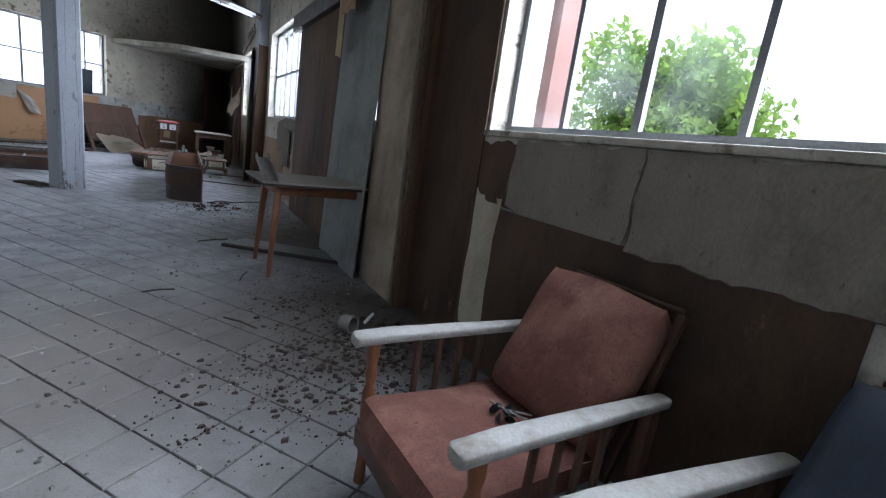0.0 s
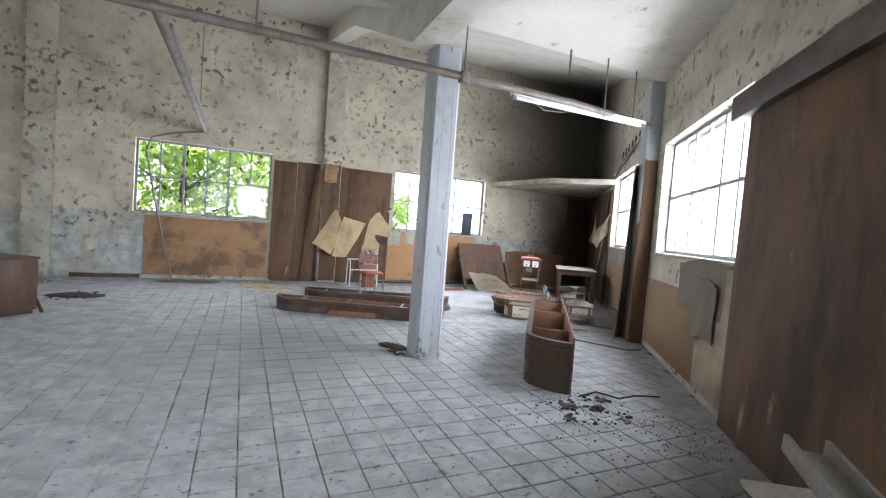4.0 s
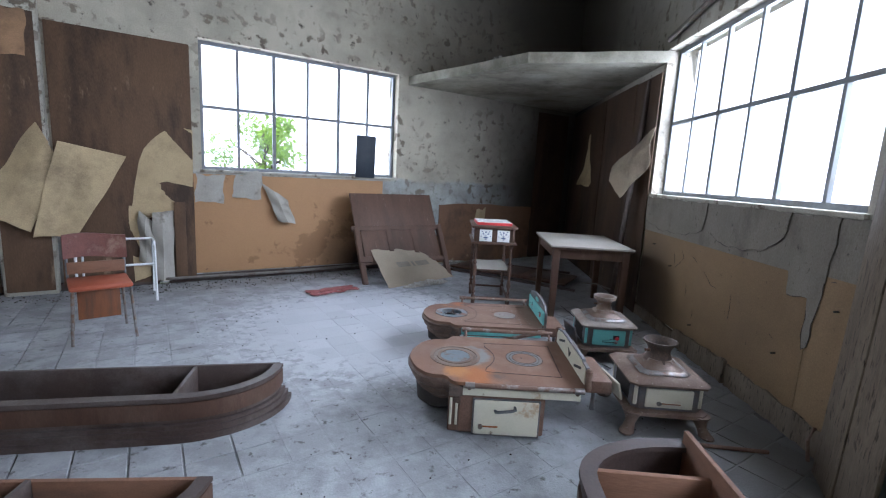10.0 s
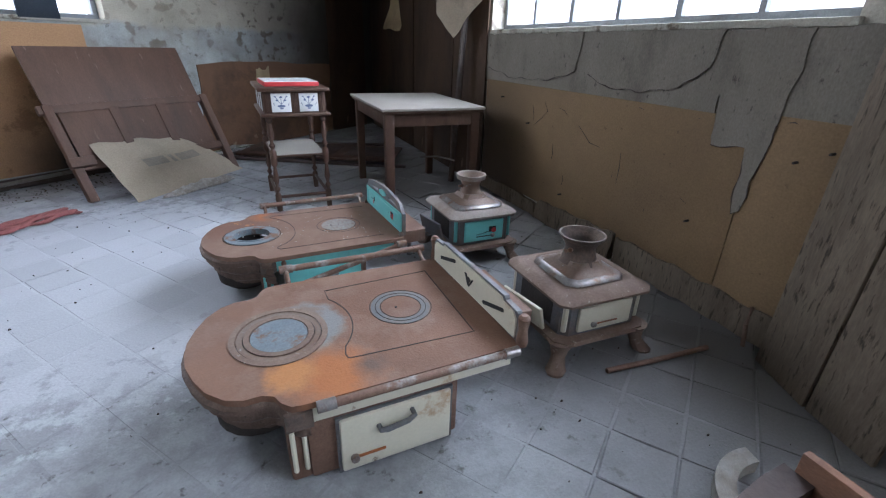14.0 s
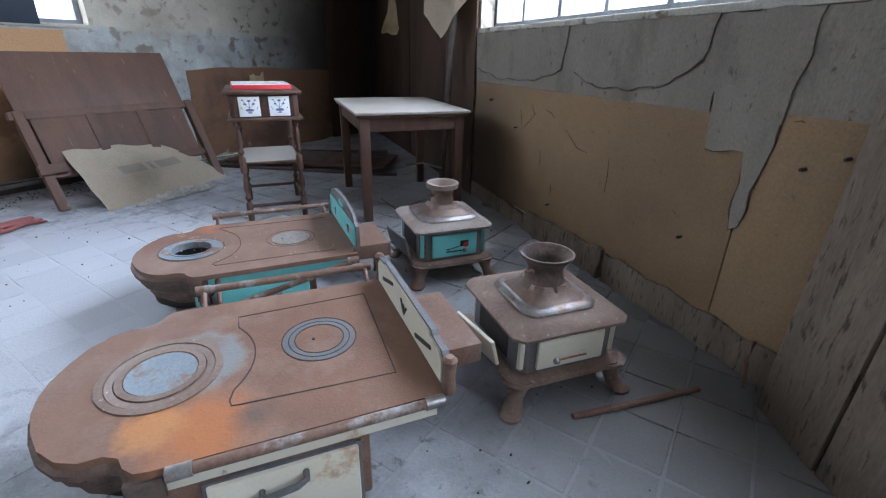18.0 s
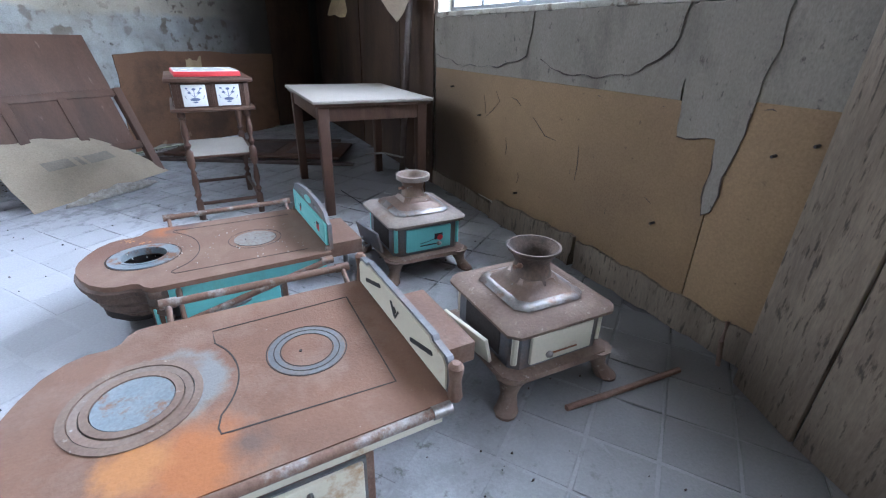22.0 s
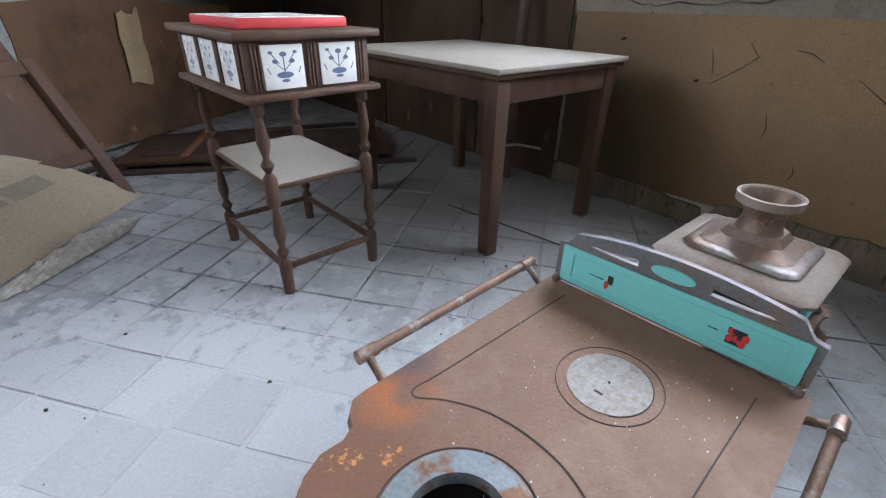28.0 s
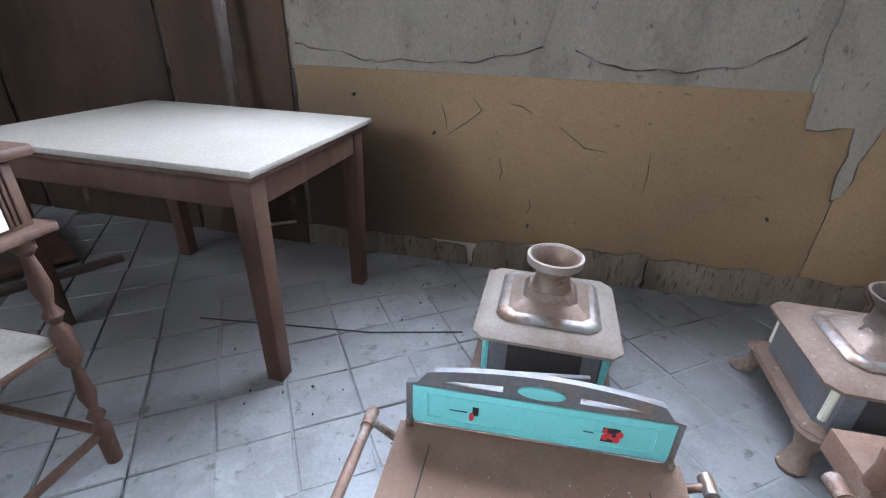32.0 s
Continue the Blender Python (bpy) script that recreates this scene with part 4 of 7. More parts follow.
def flow(pts, n=5):
    """A smooth line through points."""
    out = []
    p = [Vector((*q, 0)) for q in pts]
    for i in range(len(p) - 1):
        a, b_, c, d = p[max(i - 1, 0)], p[i], p[i + 1], p[min(i + 2, len(p) - 1)]
        for k in range(n):
            t = k / n
            q = 0.5 * (2 * b_ + (c - a) * t + (2 * a - 5 * b_ + 4 * c - d) * t * t + (3 * b_ - a - 3 * c + d) * t ** 3)
            out.append((q.x, q.y))
    return out + [pts[-1]]


def plate_with_hole(outline, holes, z0, z1):
    """A flat plate with round holes (x, y, r)."""
    bb = bmesh.new()

    def loop(pts, z):
        vs = [bb.verts.new((x, y, z)) for x, y in pts]
        return vs, [bb.edges.new((vs[i], vs[(i + 1) % len(vs)])) for i in range(len(vs))]

    rims = []
    for z in (z0, z1):
        made = [loop(outline, z)] + [loop([(cx + r * math.cos(2 * math.pi * k / 40), cy + r * math.sin(2 * math.pi * k / 40)) for k in range(40)], z) for cx, cy, r in holes]
        bmesh.ops.triangle_fill(bb, use_beauty=True, use_dissolve=False, edges=[e for _, es in made for e in es])
        rims.append([vs for vs, _ in made])
    for low, top in zip(*rims):
        for i in range(len(low)):
            j = (i + 1) % len(low)
            bb.faces.new((low[i], low[j], top[j], top[i]))
    return bb


def range_stove(m, enamel, H, words, hole, rails):
    """A low cast iron range without legs: x runs from the scalloped nose to the splashback, z = 0 is the floor."""
    st = thing("cooking_stove", m, words, "stove", "old iron ranges")
    wide = 1.05 if hole else 1.0
    outline = [(0.0, 0.365 * wide)] + [(x, y * wide) for x, y in NOSE_FULL] + [(0.0, -0.365 * wide)]
    hx = -0.80 if hole else -0.765
    bxc = -0.30
    x_d, top_d = (-0.68, 0.098) if hole else (-0.645, 0.112)
    top = part("hotplate", plate_with_hole(outline, [(hx, 0.0, 0.102 if hole else 0.146)], H - 0.022, H), HOT_B if hole else HOT_A, st, "dusty rust-brown cast iron hotplate")
    # scalloped apron under the nose
    bb = bmesh.new()
    prof = [(H - 0.022, 1.0), (H - 0.03, 1.03), (H - 0.05, 1.025), (H - 0.058, 0.965), (H - 0.085, 0.985), (H - 0.1, 0.95), (H - 0.112, 0.90), (H - 0.14, 0.915), (H - 0.155, 0.86), (H - 0.16, 0.80), (H - 0.18, 0.80), (H - 0.195, 0.62)]
    rings = []
    for z, k in prof:
        rings.append([bb.verts.new((-0.62 + (x + 0.62) * k, wide * y * (k if abs(y) < 0.3 else 1 - (1 - k) * 0.6), z)) for x, y in NOSE_FULL])
    for a, c in zip(rings, rings[1:]):
        for i in range(len(a) - 1):
            bb.faces.new((a[i], a[i + 1], c[i + 1], c[i]))
    bb.faces.new(rings[-1][::-1]) if not hole else None
    part("nose_apron", bb, APRON, st, "scalloped rusty cast iron apron", smooth=50)
    part("corner_bracket", prism([(-0.80, -0.37), (-0.72, -0.37), (-0.72, -0.355), (-0.80, -0.355)], H - 0.085, H - 0.024), COLLAR, st, "dark iron corner bracket")
    # body
    part("oven_body", bx(-0.66 if hole else -0.74, -0.22, -0.335, 0.335, 0.012, H - 0.09, 0.012), RUST, st)
    part("firebox", lathe([(0.02, 0.031), (0.10, 0.03), (0.15, 0.07), (0.17, H - 0.05), (0.163, H - 0.05), (0.14, 0.075), (0.09, 0.04), (0.02, 0.041)], 20, -0.86, 0.0), SOOT, st, "sooty iron firebox pot")
    for sgn in (-1, 1):
        part("side_band", bx(-0.79, -0.02, *sorted((sgn * 0.335, sgn * 0.352)), H - 0.088, H - 0.0225, 0.004), enamel, st, "enamelled band under the hotplate")
    for sgn in (-1, 1):
        door = part("oven_door", bx(x_d, -0.26, *sorted((sgn * 0.338, sgn * 0.36)), 0.022, H - top_d, 0.007), enamel, st, "enamelled oven door with chips and rust runs")
        part("door_rim", ring_prism([(x_d - 0.01, 0.012), (-0.25, 0.012), (-0.25, H - top_d + 0.006), (x_d - 0.01, H - top_d + 0.006)], [(x_d + 0.004, 0.026), (-0.264, 0.026), (-0.264, H - top_d - 0.004), (x_d + 0.004, H - top_d - 0.004)], 0, 0.01), IRON, door).matrix_local = \
            Matrix(((1, 0, 0, 0), (0, 0, sgn * -1.0, sgn * 0.3485), (0, 1, 0, 0), (0, 0, 0, 1)))
        y = sgn * 0.385
        z = H - 0.165
        part("door_handle", tube([(-0.52, sgn * 0.355, z - 0.006), (-0.52, y, z), (-0.50, sgn * 0.395, z + 0.006), (-0.43, sgn * 0.395, z + 0.016), (-0.405, y, z + 0.02), (-0.405, sgn * 0.355, z + 0.022)], 0.009), IRON, door, "dull iron handle")
        part("door_latch", tube([(-0.605, sgn * 0.358, 0.075), (-0.605, sgn * 0.374, 0.075)], 0.014, 12), CHROME, door)
        part("latch_bar", bx(-0.60, -0.50, *sorted((sgn * 0.360, sgn * 0.365)), 0.071, 0.079, 0.0), ORUST, door)
        for k in range(2):
            part("trim_bar", tube([(-0.765 + 0.035 * k - 0.02, sgn * 0.33, 0.06), (-0.765 + 0.035 * k - 0.02, sgn * 0.33, H - 0.12)], 0.008), enamel, st)
    for y0, y1 in ((-0.325, -0.19), (0.19, 0.325)):
        part("corner_post", bx(-0.80, -0.735, y0, y1, 0.012, H - 0.088, 0.01), RUST, st)
    # plates, rings and joints on top
    e = H + 0.0005
    if hole:
        part("hole_rim", annulus(hx, 0, 0.108, 0.15, H - 0.012, H + 0.004), BLUEST, st, "heat-blued steel ring round the open fire hole")
        part("inner_rim", annulus(hx, 0, 0.096, 0.108, H - 0.025, H + 0.0075), BLUEST, st)
        part("joint_line", groove(arc(hx, 0, 0.157, 0, 360, 40), 0.003, e), SOOT, st)
        part("joint_line", groove(flow([(x * 0.93, y * 0.94) for x, y in ((-0.07, 0.30), (-0.35, 0.308), (-0.62, 0.318), (-0.69, 0.325), (-0.715, 0.315), (-0.712, 0.292), (-0.67, 0.24), (-0.625, 0.15), (-0.605, 0.04), (-0.615, -0.08), (-0.66, -0.18), (-0.715, -0.235),
                                       (-0.745, -0.262), (-0.735, -0.285), (-0.70, -0.293), (-0.4, -0.298), (-0.10, -0.305))]), 0.0038, e), SOOT, st)
        part("burner_plate", disc(bxc, -0.015, 0.103, H - 0.003, H + 0.0022), PITTED, st, "pitted grey burner lid")
        part("burner_joint", groove(arc(bxc, -0.015, 0.13, 0, 360, 40), 0.0022, e), SOOT, st)
        part("burner_joint", groove(arc(bxc, -0.015, 0.1045, -150, 30, 24), 0.003, e), SOOT, st)
        part("lid_hole", disc(bxc, -0.015, 0.004, H, H + 0.003, 10), SOOT, st)
        part("lid_slot", bx(bxc - 0.05, bxc - 0.044, -0.025, -0.003, H, H + 0.003), SOOT, st)
    else:
        part("hot_ring", annulus(hx, 0, 0.147, 0.168, H - 0.01, H + 0.004), BROWNIRON, st)
        part("hot_ring", annulus(hx, 0, 0.123, 0.144, H - 0.012, H + 0.0015), DOME, st)
        part("hot_ring", annulus(hx, 0, 0.100, 0.120, H - 0.012, H + 0.005), BROWNIRON, st)
        part("burner_lid", disc(hx, 0, 0.097, H - 0.012, H + 0.003), BLUEST, st, "blued steel burner lid")
        part("burner_gap", disc(hx, 0, 0.147, H - 0.024, H - 0.012), SOOT, st)
        for r in (0.080, 0.100, 0.122):
            part("burner_joint", groove(arc(bxc, 0.02, r, 0, 360, 40), 0.0032, e), SOOT, st)
        part("burner_ring", annulus(bxc, 0.02, 0.083, 0.118, H - 0.003, H + 0.0008), IRON, st)
        part("lid_hole", disc(bxc - 0.02, 0.02, 0.005, H, H + 0.003, 10), SOOT, st)
        part("joint_line", groove([(-0.09, 0.26), (-0.555, 0.245)] + arc(hx, 0.02, 0.262, 36, -40, 14) + [(-0.575, -0.19), (-0.57, -0.212), (-0.545, -0.215), (-0.11, -0.235), (-0.09, 0.26)], 0.0045, e), SOOT, st)
    # splashback
    W = 0.365 if hole else 0.35
    hb = H + 0.005
    if hole:
        arch = [(W * t, hb + 0.115 + 0.035 * (1 - t * t) + (0.012 if abs(t) < 0.86 else -0.012)) for t in np.linspace(1, -1, 25)]
        face = [(-W, hb), (W, hb)] + arch
        fr = part("splash_frame", wall_profile(face, [slot(-0.27, -0.10, hb + 0.118, hb + 0.128, 0.135), slot(0.10, 0.27, hb + 0.118, hb + 0.128, 0.135)], 0.0, 0.018), IRON, st, "grey iron splashback frame with pierced arch")
        fr.matrix_local = pose(0, 0, hb) @ Matrix.Diagonal((1, 1, 1.2, 1)) @ pose(0, 0, -hb)
        part("splash_panel", bx(-0.007, 0.0, -W + 0.02, W - 0.02, hb + 0.006, hb + 0.102, 0.003), enamel, fr, "turquoise enamel splash panel")
        part("panel_bead", rect_ring(-W + 0.06, W - 0.06, hb + 0.022, hb + 0.088, 0.004, -0.0095, -0.006), enamel, fr)
        part("medallion", oval(0.0, hb + 0.128, 0.062, 0.014, -0.006, 0.004), enamel, fr, "small oval enamel medallion")
        for yy, big in ((0.17, 0), (-0.19, 1)):
            part("flower_mark", bx(-0.0085, -0.0065, yy - 0.022, yy + 0.022, hb + 0.036, hb + 0.072) if big else bx(-0.0085, -0.0065, yy - 0.011, yy + 0.006, hb + 0.048, hb + 0.07), BLACKP, fr, "black printed square")
            part("flower_mark", oval(yy - (0.004 if big else -0.008), hb + (0.052 if big else 0.044), 0.010 if big else 0.007, 0.008 if big else 0.011, -0.0098, -0.0075), REDP, fr, "red printed flower")
            part("flower_mark", tubeless(yy + 0.02, hb + 0.054, 0.05), BLACKP, fr)
            for dy, dz in ((-0.022, 0.006), (-0.016, -0.008), (0.012, 0.012), (0.014, -0.004)) if big else ():
                part("petal_mark", oval(yy + dy, hb + 0.053 + dz, 0.009, 0.008, -0.0104, -0.0080), REDP, fr)
            for dy, dz in ((0.006, 0.014), (-0.008, 0.004)) if big else ():
                part("petal_mark", oval(yy + dy, hb + 0.053 + dz, 0.006, 0.005, -0.0110, -0.0084), BLACKP, fr)
        if big:
            part("leaf_mark", oval(-0.16, hb + 0.056, 0.014, 0.004, -0.0096, -0.0073), TURQ, fr)
        for yy in (-W + 0.012, W - 0.012):
            part("hinge_foot", bx(-0.02, 0.01, yy - 0.012, yy + 0.012, H, H + 0.02, 0.005), CHROME, fr)
    else:
        face = [(-W, hb), (W, hb), (W, hb + 0.085), (W - 0.02, hb + 0.11), (W - 0.09, hb + 0.115), (W - 0.10, hb + 0.128), (-W + 0.10, hb + 0.128), (-W + 0.09, hb + 0.115), (-W + 0.02, hb + 0.11), (-W, hb + 0.085)]
        fr = part("splash_frame", wall_profile(face, [], 0.0, 0.02), IRON, st, "grey iron splashback frame")
        part("splash_panel", wall_profile([(y * 0.955, hb + 0.006 + (z - hb) * 0.88) for y, z in face], [], -0.006, 0.0), enamel, fr, "cream enamel splash panel with black ornament")
        for yy, dz, a in ((0.19, 0.072, -0.30), (-0.19, 0.052, -0.30)):
            part("ornament", slash(yy, hb + dz, 0.075, a), BLACKP, fr, "black enamel dash")
        part("ornament", prism_yz([(0.035, hb + 0.085), (0.02, hb + 0.088), (-0.005, hb + 0.048), (-0.03, hb + 0.08), (-0.036, hb + 0.076), (-0.006, hb + 0.036), (0.008, hb + 0.04)], -0.0085, -0.0065), BLACKP, fr, "black enamel chevron")
        part("ornament", oval(0.0, hb + 0.066, 0.014, 0.012, -0.0095, -0.007), BLACKP, fr)
        for yy in (-W - 0.012, W + 0.012):
            part("frame_fluting", lathe([(0.018, hb - 0.01), (0.022, hb), (0.016, hb + 0.05), (0.022, hb + 0.1), (0.012, hb + 0.112)], 10, 0.01, yy), RUST, fr)
    # rails along the sides
    for sgn, off, lift, droop in rails:
        y = sgn * (0.365 + off)
        ends = [(-0.68, H + droop), (-0.04, H + lift)]
        rail = part("towel_rail", tube([(x + 0.02 * k, y, z) for k, (x, z) in zip((-1, 1), ends)], 0.0145, 12), RUSTBAR, st, "rusty round towel rail with worn chrome")
        for x, z in ends:
            part("rail_bracket", tube([(x, sgn * 0.345, H - 0.045), (x, sgn * (0.365 + off * 0.6), (H - 0.03 + z) / 2), (x, y, z)], [0.014, 0.010, 0.012], 10), RUSTBAR, rail)
            part("rail_cap", tube([(x - 0.028, y, z), (x + 0.028, y, z)], 0.0185, 12), RUSTBAR if sgn > 0 else CHROME, rail, "dull worn rail cap")
    part("flue_box", bx(0.03, 0.26, -0.10, 0.30, H - 0.155, H - 0.075, 0.004), RUST, st, "rusty sheet iron flue box behind the splashback")
    part("box_leg", lathe([(0.02, 0.0), (0.014, 0.03), (0.014, H - 0.15)], 8, 0.2, 0.05), IRON, st)
    return st


def prism_yz(pts, x0, x1):
    """A flat plate in y and z, from x0 to x1."""
    bb = bmesh.new()
    a, c = [bb.verts.new((x0, y, z)) for y, z in pts], [bb.verts.new((x1, y, z)) for y, z in pts]
    bb.faces.new(a)
    bb.faces.new(c[::-1])
    for i in range(len(pts)):
        j = (i + 1) % len(pts)
        bb.faces.new((a[j], a[i], c[i], c[j]))
    return bb


def oval(cy, cz, ry, rz, x0, x1, n=18):
    return prism_yz([(cy + ry * math.cos(2 * math.pi * k / n), cz + rz * math.sin(2 * math.pi * k / n)) for k in range(n)], x0, x1)


def tubeless(y, z, length):
    return prism_yz([(y, z - 0.0012), (y + length, z - 0.0008), (y + length, z + 0.0008), (y, z + 0.0012)], -0.0086, -0.0066)


def slash(y, z, half, slope):
    c = [(-half, -0.005), (-half + 0.006, -0.008), (half - 0.006, -0.008), (half, -0.005), (half, 0.005), (half - 0.006, 0.008), (-half + 0.006, 0.008), (-half, 0.005)]
    return prism_yz([(y + a * math.cos(slope) - q * math.sin(slope), z + a * math.sin(slope) + q * math.cos(slope)) for a, q in c], -0.0085, -0.0065)


def slot(y0, y1, z0, z1, r):
    sgn = 1 if y0 > 0 else -1
    hi = (y0, y1) if y0 > 0 else (y1, y0)
    return [(hi[0], z0 - 0.002), (hi[1], z0 - 0.004), (hi[1] - sgn * 0.03, z1 - 0.006), (hi[0] + sgn * 0.0, z1 + 0.004)]


def rect_ring(y0, y1, z0, z1, t, x0, x1):
    bb = bmesh.new()
    outer, inner = [(y0, z0), (y1, z0), (y1, z1), (y0, z1)], [(y0 + t, z0 + t), (y1 - t, z0 + t), (y1 - t, z1 - t), (y0 + t, z1 - t)]
    v = lambda p, x: bb.verts.new((x, *p))
    o0, o1, i0, i1 = [v(p, x0) for p in outer], [v(p, x1) for p in outer], [v(p, x0) for p in inner], [v(p, x1) for p in inner]
    for k in range(4):
        j = (k + 1) % 4
        bb.faces.new((o0[k], o0[j], i0[j], i0[k]))
        bb.faces.new((o0[j], o0[k], o1[k], o1[j]))
        bb.faces.new((i0[k], i0[j], i1[j], i1[k]))
    return bb


def wall_profile(face, holes, x0, x1):
    """An upright plate with an outline in y and z, pierced by holes."""
    bb = bmesh.new()
    rims = []
    for x in (x0, x1):
        loops, edges = [], []
        for pts in [face] + holes:
            vs = [bb.verts.new((x, y, z)) for y, z in pts]
            loops.append(vs)
            edges += [bb.edges.new((vs[i], vs[(i + 1) % len(vs)])) for i in range(len(vs))]
        bmesh.ops.triangle_fill(bb, use_beauty=True, use_dissolve=False, edges=edges)
        rims.append(loops)
    for a, c in zip(*rims):
        for i in range(len(a)):
            j = (i + 1) % len(a)
            bb.faces.new((a[i], a[j], c[j], c[i]))
    return bb


range_stove(pose(4.015, 17.075, 0, 0, 0, 1.5) @ Matrix.Diagonal((0.965, 1.01, 0.985, 1)), CREAM, 0.345, "low cream enamelled iron range with a rusty ringed hotplate", False, [(-1, 0.012, -0.012, -0.012), (1, 0.095, 0.02, 0.02)])
range_stove(pose(3.975, 18.165, 0, 0, 0, 3.0) @ Matrix.Diagonal((0.935, 0.88, 1, 1)), TURQ, 0.298, "low turquoise enamelled iron range with an open fire hole", True, [(-1, 0.08, -0.01, -0.16), (1, 0.095, 0.028, 0.028)])


def heater(m, enamel, words, top_z, lift):
    """A small square iron heating stove on splayed feet with a short flue collar; door faces -y, side door -x."""
    st = thing("heating_stove", m, words, "stove", "small iron heaters")
    w = 0.207

    def ring(h, c):
        d = h + 0.005
        pts = []
        for cx, cy, a0 in ((h - c, -d + c, -90), (h - c, d - c, 0), (-h + c, d - c, 90), (-h + c, -d + c, 180)):
            pts += [(cx + c * math.cos(radians(a0 + 15 * k)), cy + c * math.sin(radians(a0 + 15 * k))) for k in (1, 5)]
        return pts

    def loft(levels):
        bb = bmesh.new()
        rows = [[bb.verts.new((x, y, z)) for x, y in ring(h, c)] for h, c, z in levels]
        for a, q in zip(rows, rows[1:]):
            n = len(a)
            for i in range(n):
                bb.faces.new((a[i], a[(i + 1) % n], q[(i + 1) % n], q[i]))
        bb.faces.new(rows[0][::-1])
        bb.faces.new(rows[-1])
        return bb

    t = top_z
    part("base_plate", loft([(0.205, 0.05, 0.075), (0.222, 0.05, 0.085), (0.218, 0.05, 0.105), (0.19, 0.04, 0.115)]), BROWNIRON, st)
    part("body", loft([(0.185, 0.04, 0.112), (0.185, 0.04, t - 0.045)]), IRON, st, "dull iron stove body")
    part("top_plate", loft([(0.195, 0.045, t - 0.048), (w + 0.008, 0.045, t - 0.038), (w + 0.01, 0.045, t - 0.025), (w, 0.045, t - 0.012), (0.175, 0.045, t - 0.002), (0.17, 0.045, t)]), BROWNIRON if enamel is CREAM else DUSTIRON, st, "dusty iron top plate")
    g = 1.06 if enamel is CREAM else 1.16
    part("dome_rim", loft([(0.122 * g, 0.045, t - 0.003), (0.134 * g, 0.05, t + 0.006), (0.128 * g, 0.048, t + 0.016), (0.113 * g, 0.04, t + 0.022), (0.10 * g, 0.03, t + 0.023)]), CHROME, st, "worn bright metal rim of the dome", smooth=50)
    part("dome", loft([(0.108 * g, 0.038, t + 0.02), (0.094 * g, 0.034, t + 0.031), (0.08, 0.034, t + 0.046), (0.066, 0.034, t + 0.07)]), DOME, st, "pressed metal dome", smooth=30)
    bb = lathe([(0.082, t + 0.05), (0.068, t + 0.075), (0.060, t + 0.11), (0.061, t + 0.125), (0.069, t + 0.145), (0.086, t + 0.168), (0.092, t + 0.174), (0.093, t + 0.184), (0.085, t + 0.184), (0.065, t + 0.15), (0.056, t + 0.125), (0.056, t + 0.06)], 28, cap=False)
    part("flue_collar", bb, COLLAR if enamel is CREAM else DOME, st, "flared iron flue collar").scale = (1, 1, 1) if enamel is CREAM else (0.9, 0.9, 1)
    if enamel is TURQ:
        part("collar_rim", lathe([(0.084, t + 0.156), (0.096, t + 0.16), (0.098, t + 0.187), (0.089, t + 0.189), (0.083, t + 0.182)], 28, cap=False), DUSTIRON, st, "dusty rolled rim of the collar").scale = (0.9, 0.9, 1)
    # dark disc inside the collar stands in for the unlit flue
    part("flue_dark", disc(0, 0, 0.057, t + 0.062, t + 0.068), SOOT, st)
    part("knob", lathe([(0.008, 0), (0.012, 0.008), (0.006, 0.02), (0.0095, 0.03)], 10), RUST, st).matrix_local = pose(-0.058, -0.02, t + 0.12, 0, -90, 0)
    part("ash_door", bx(-0.125, 0.125, -0.203, -0.188, 0.135, t - 0.058, 0.005), enamel, st, "enamelled stove door")
    part("door_catch", lathe([(0.012, 0), (0.014, 0.008), (0.006, 0.016)], 12), CHROME, st).matrix_local = pose(-0.055 if enamel is CREAM else 0.055, -0.202, 0.165, 90, 0, 0)
    part("catch_bar", bx(-0.05, 0.06, -0.206, -0.202, 0.162, 0.168), ORUST if enamel is CREAM else BLACKP, st)
    if enamel is TURQ:
        part("flower_mark", tube([(-0.05, -0.2035, 0.178), (0.0, -0.2035, 0.186), (0.04, -0.2035, 0.198)], 0.002, 5), BLACKP, st, "thin printed stem")
        part("flower_mark", bx(0.03, 0.075, -0.2055, -0.203, 0.19, 0.225), BLACKP, st, "black printed square")
        part("flower_mark", lathe([(0.001, 0), (0.016, 0.0), (0.016, 0.003), (0.001, 0.003)], 12), REDP, st, "red printed flower").matrix_local = pose(0.06, -0.205, 0.2, 90, 0, 0)
    # solid dark plate in place of an opening, coloured as its unlit inside
    part("side_opening", bx(-0.1865, -0.18, -0.11, 0.11, 0.135, t - 0.06), SOOT, st)
    dr = part("side_door", bx(-0.0, 0.014, -0.11, 0.11, 0.0, t - 0.2, 0.004), enamel if enamel is CREAM else IRON, st, "stove door hanging open")
    dr.matrix_local = pose(-0.25, -0.02, 0.125, 0, -13, 10)
    part("handle", tube([(-0.012, -0.03, 0.03), (-0.04, -0.03, 0.035), (-0.04, 0.04, 0.05), (-0.012, 0.04, 0.055)], 0.008), IRON, dr)
    for sx in (-1, 1):
        for sy in (-1, 1):
            bb = lathe([(0.030, 0.0), (0.036, 0.008), (0.030, 0.02), (0.024, 0.045), (0.034, 0.075), (0.05, 0.10)], 10)
            for v in bb.verts:
                k = 1 - v.co.z / 0.1
                v.co.x += sx * 0.035 * k * k
                v.co.y += sy * 0.035 * k * k
            part("foot", bb, BROWNIRON, st).matrix_local = pose(sx * 0.178, sy * 0.182, 0)
            part("corner_trim", tube([(sx * 0.172, sy * 0.177, 0.14), (sx * 0.172, sy * 0.177, t - 0.055)], 0.011, 8), enamel, st)
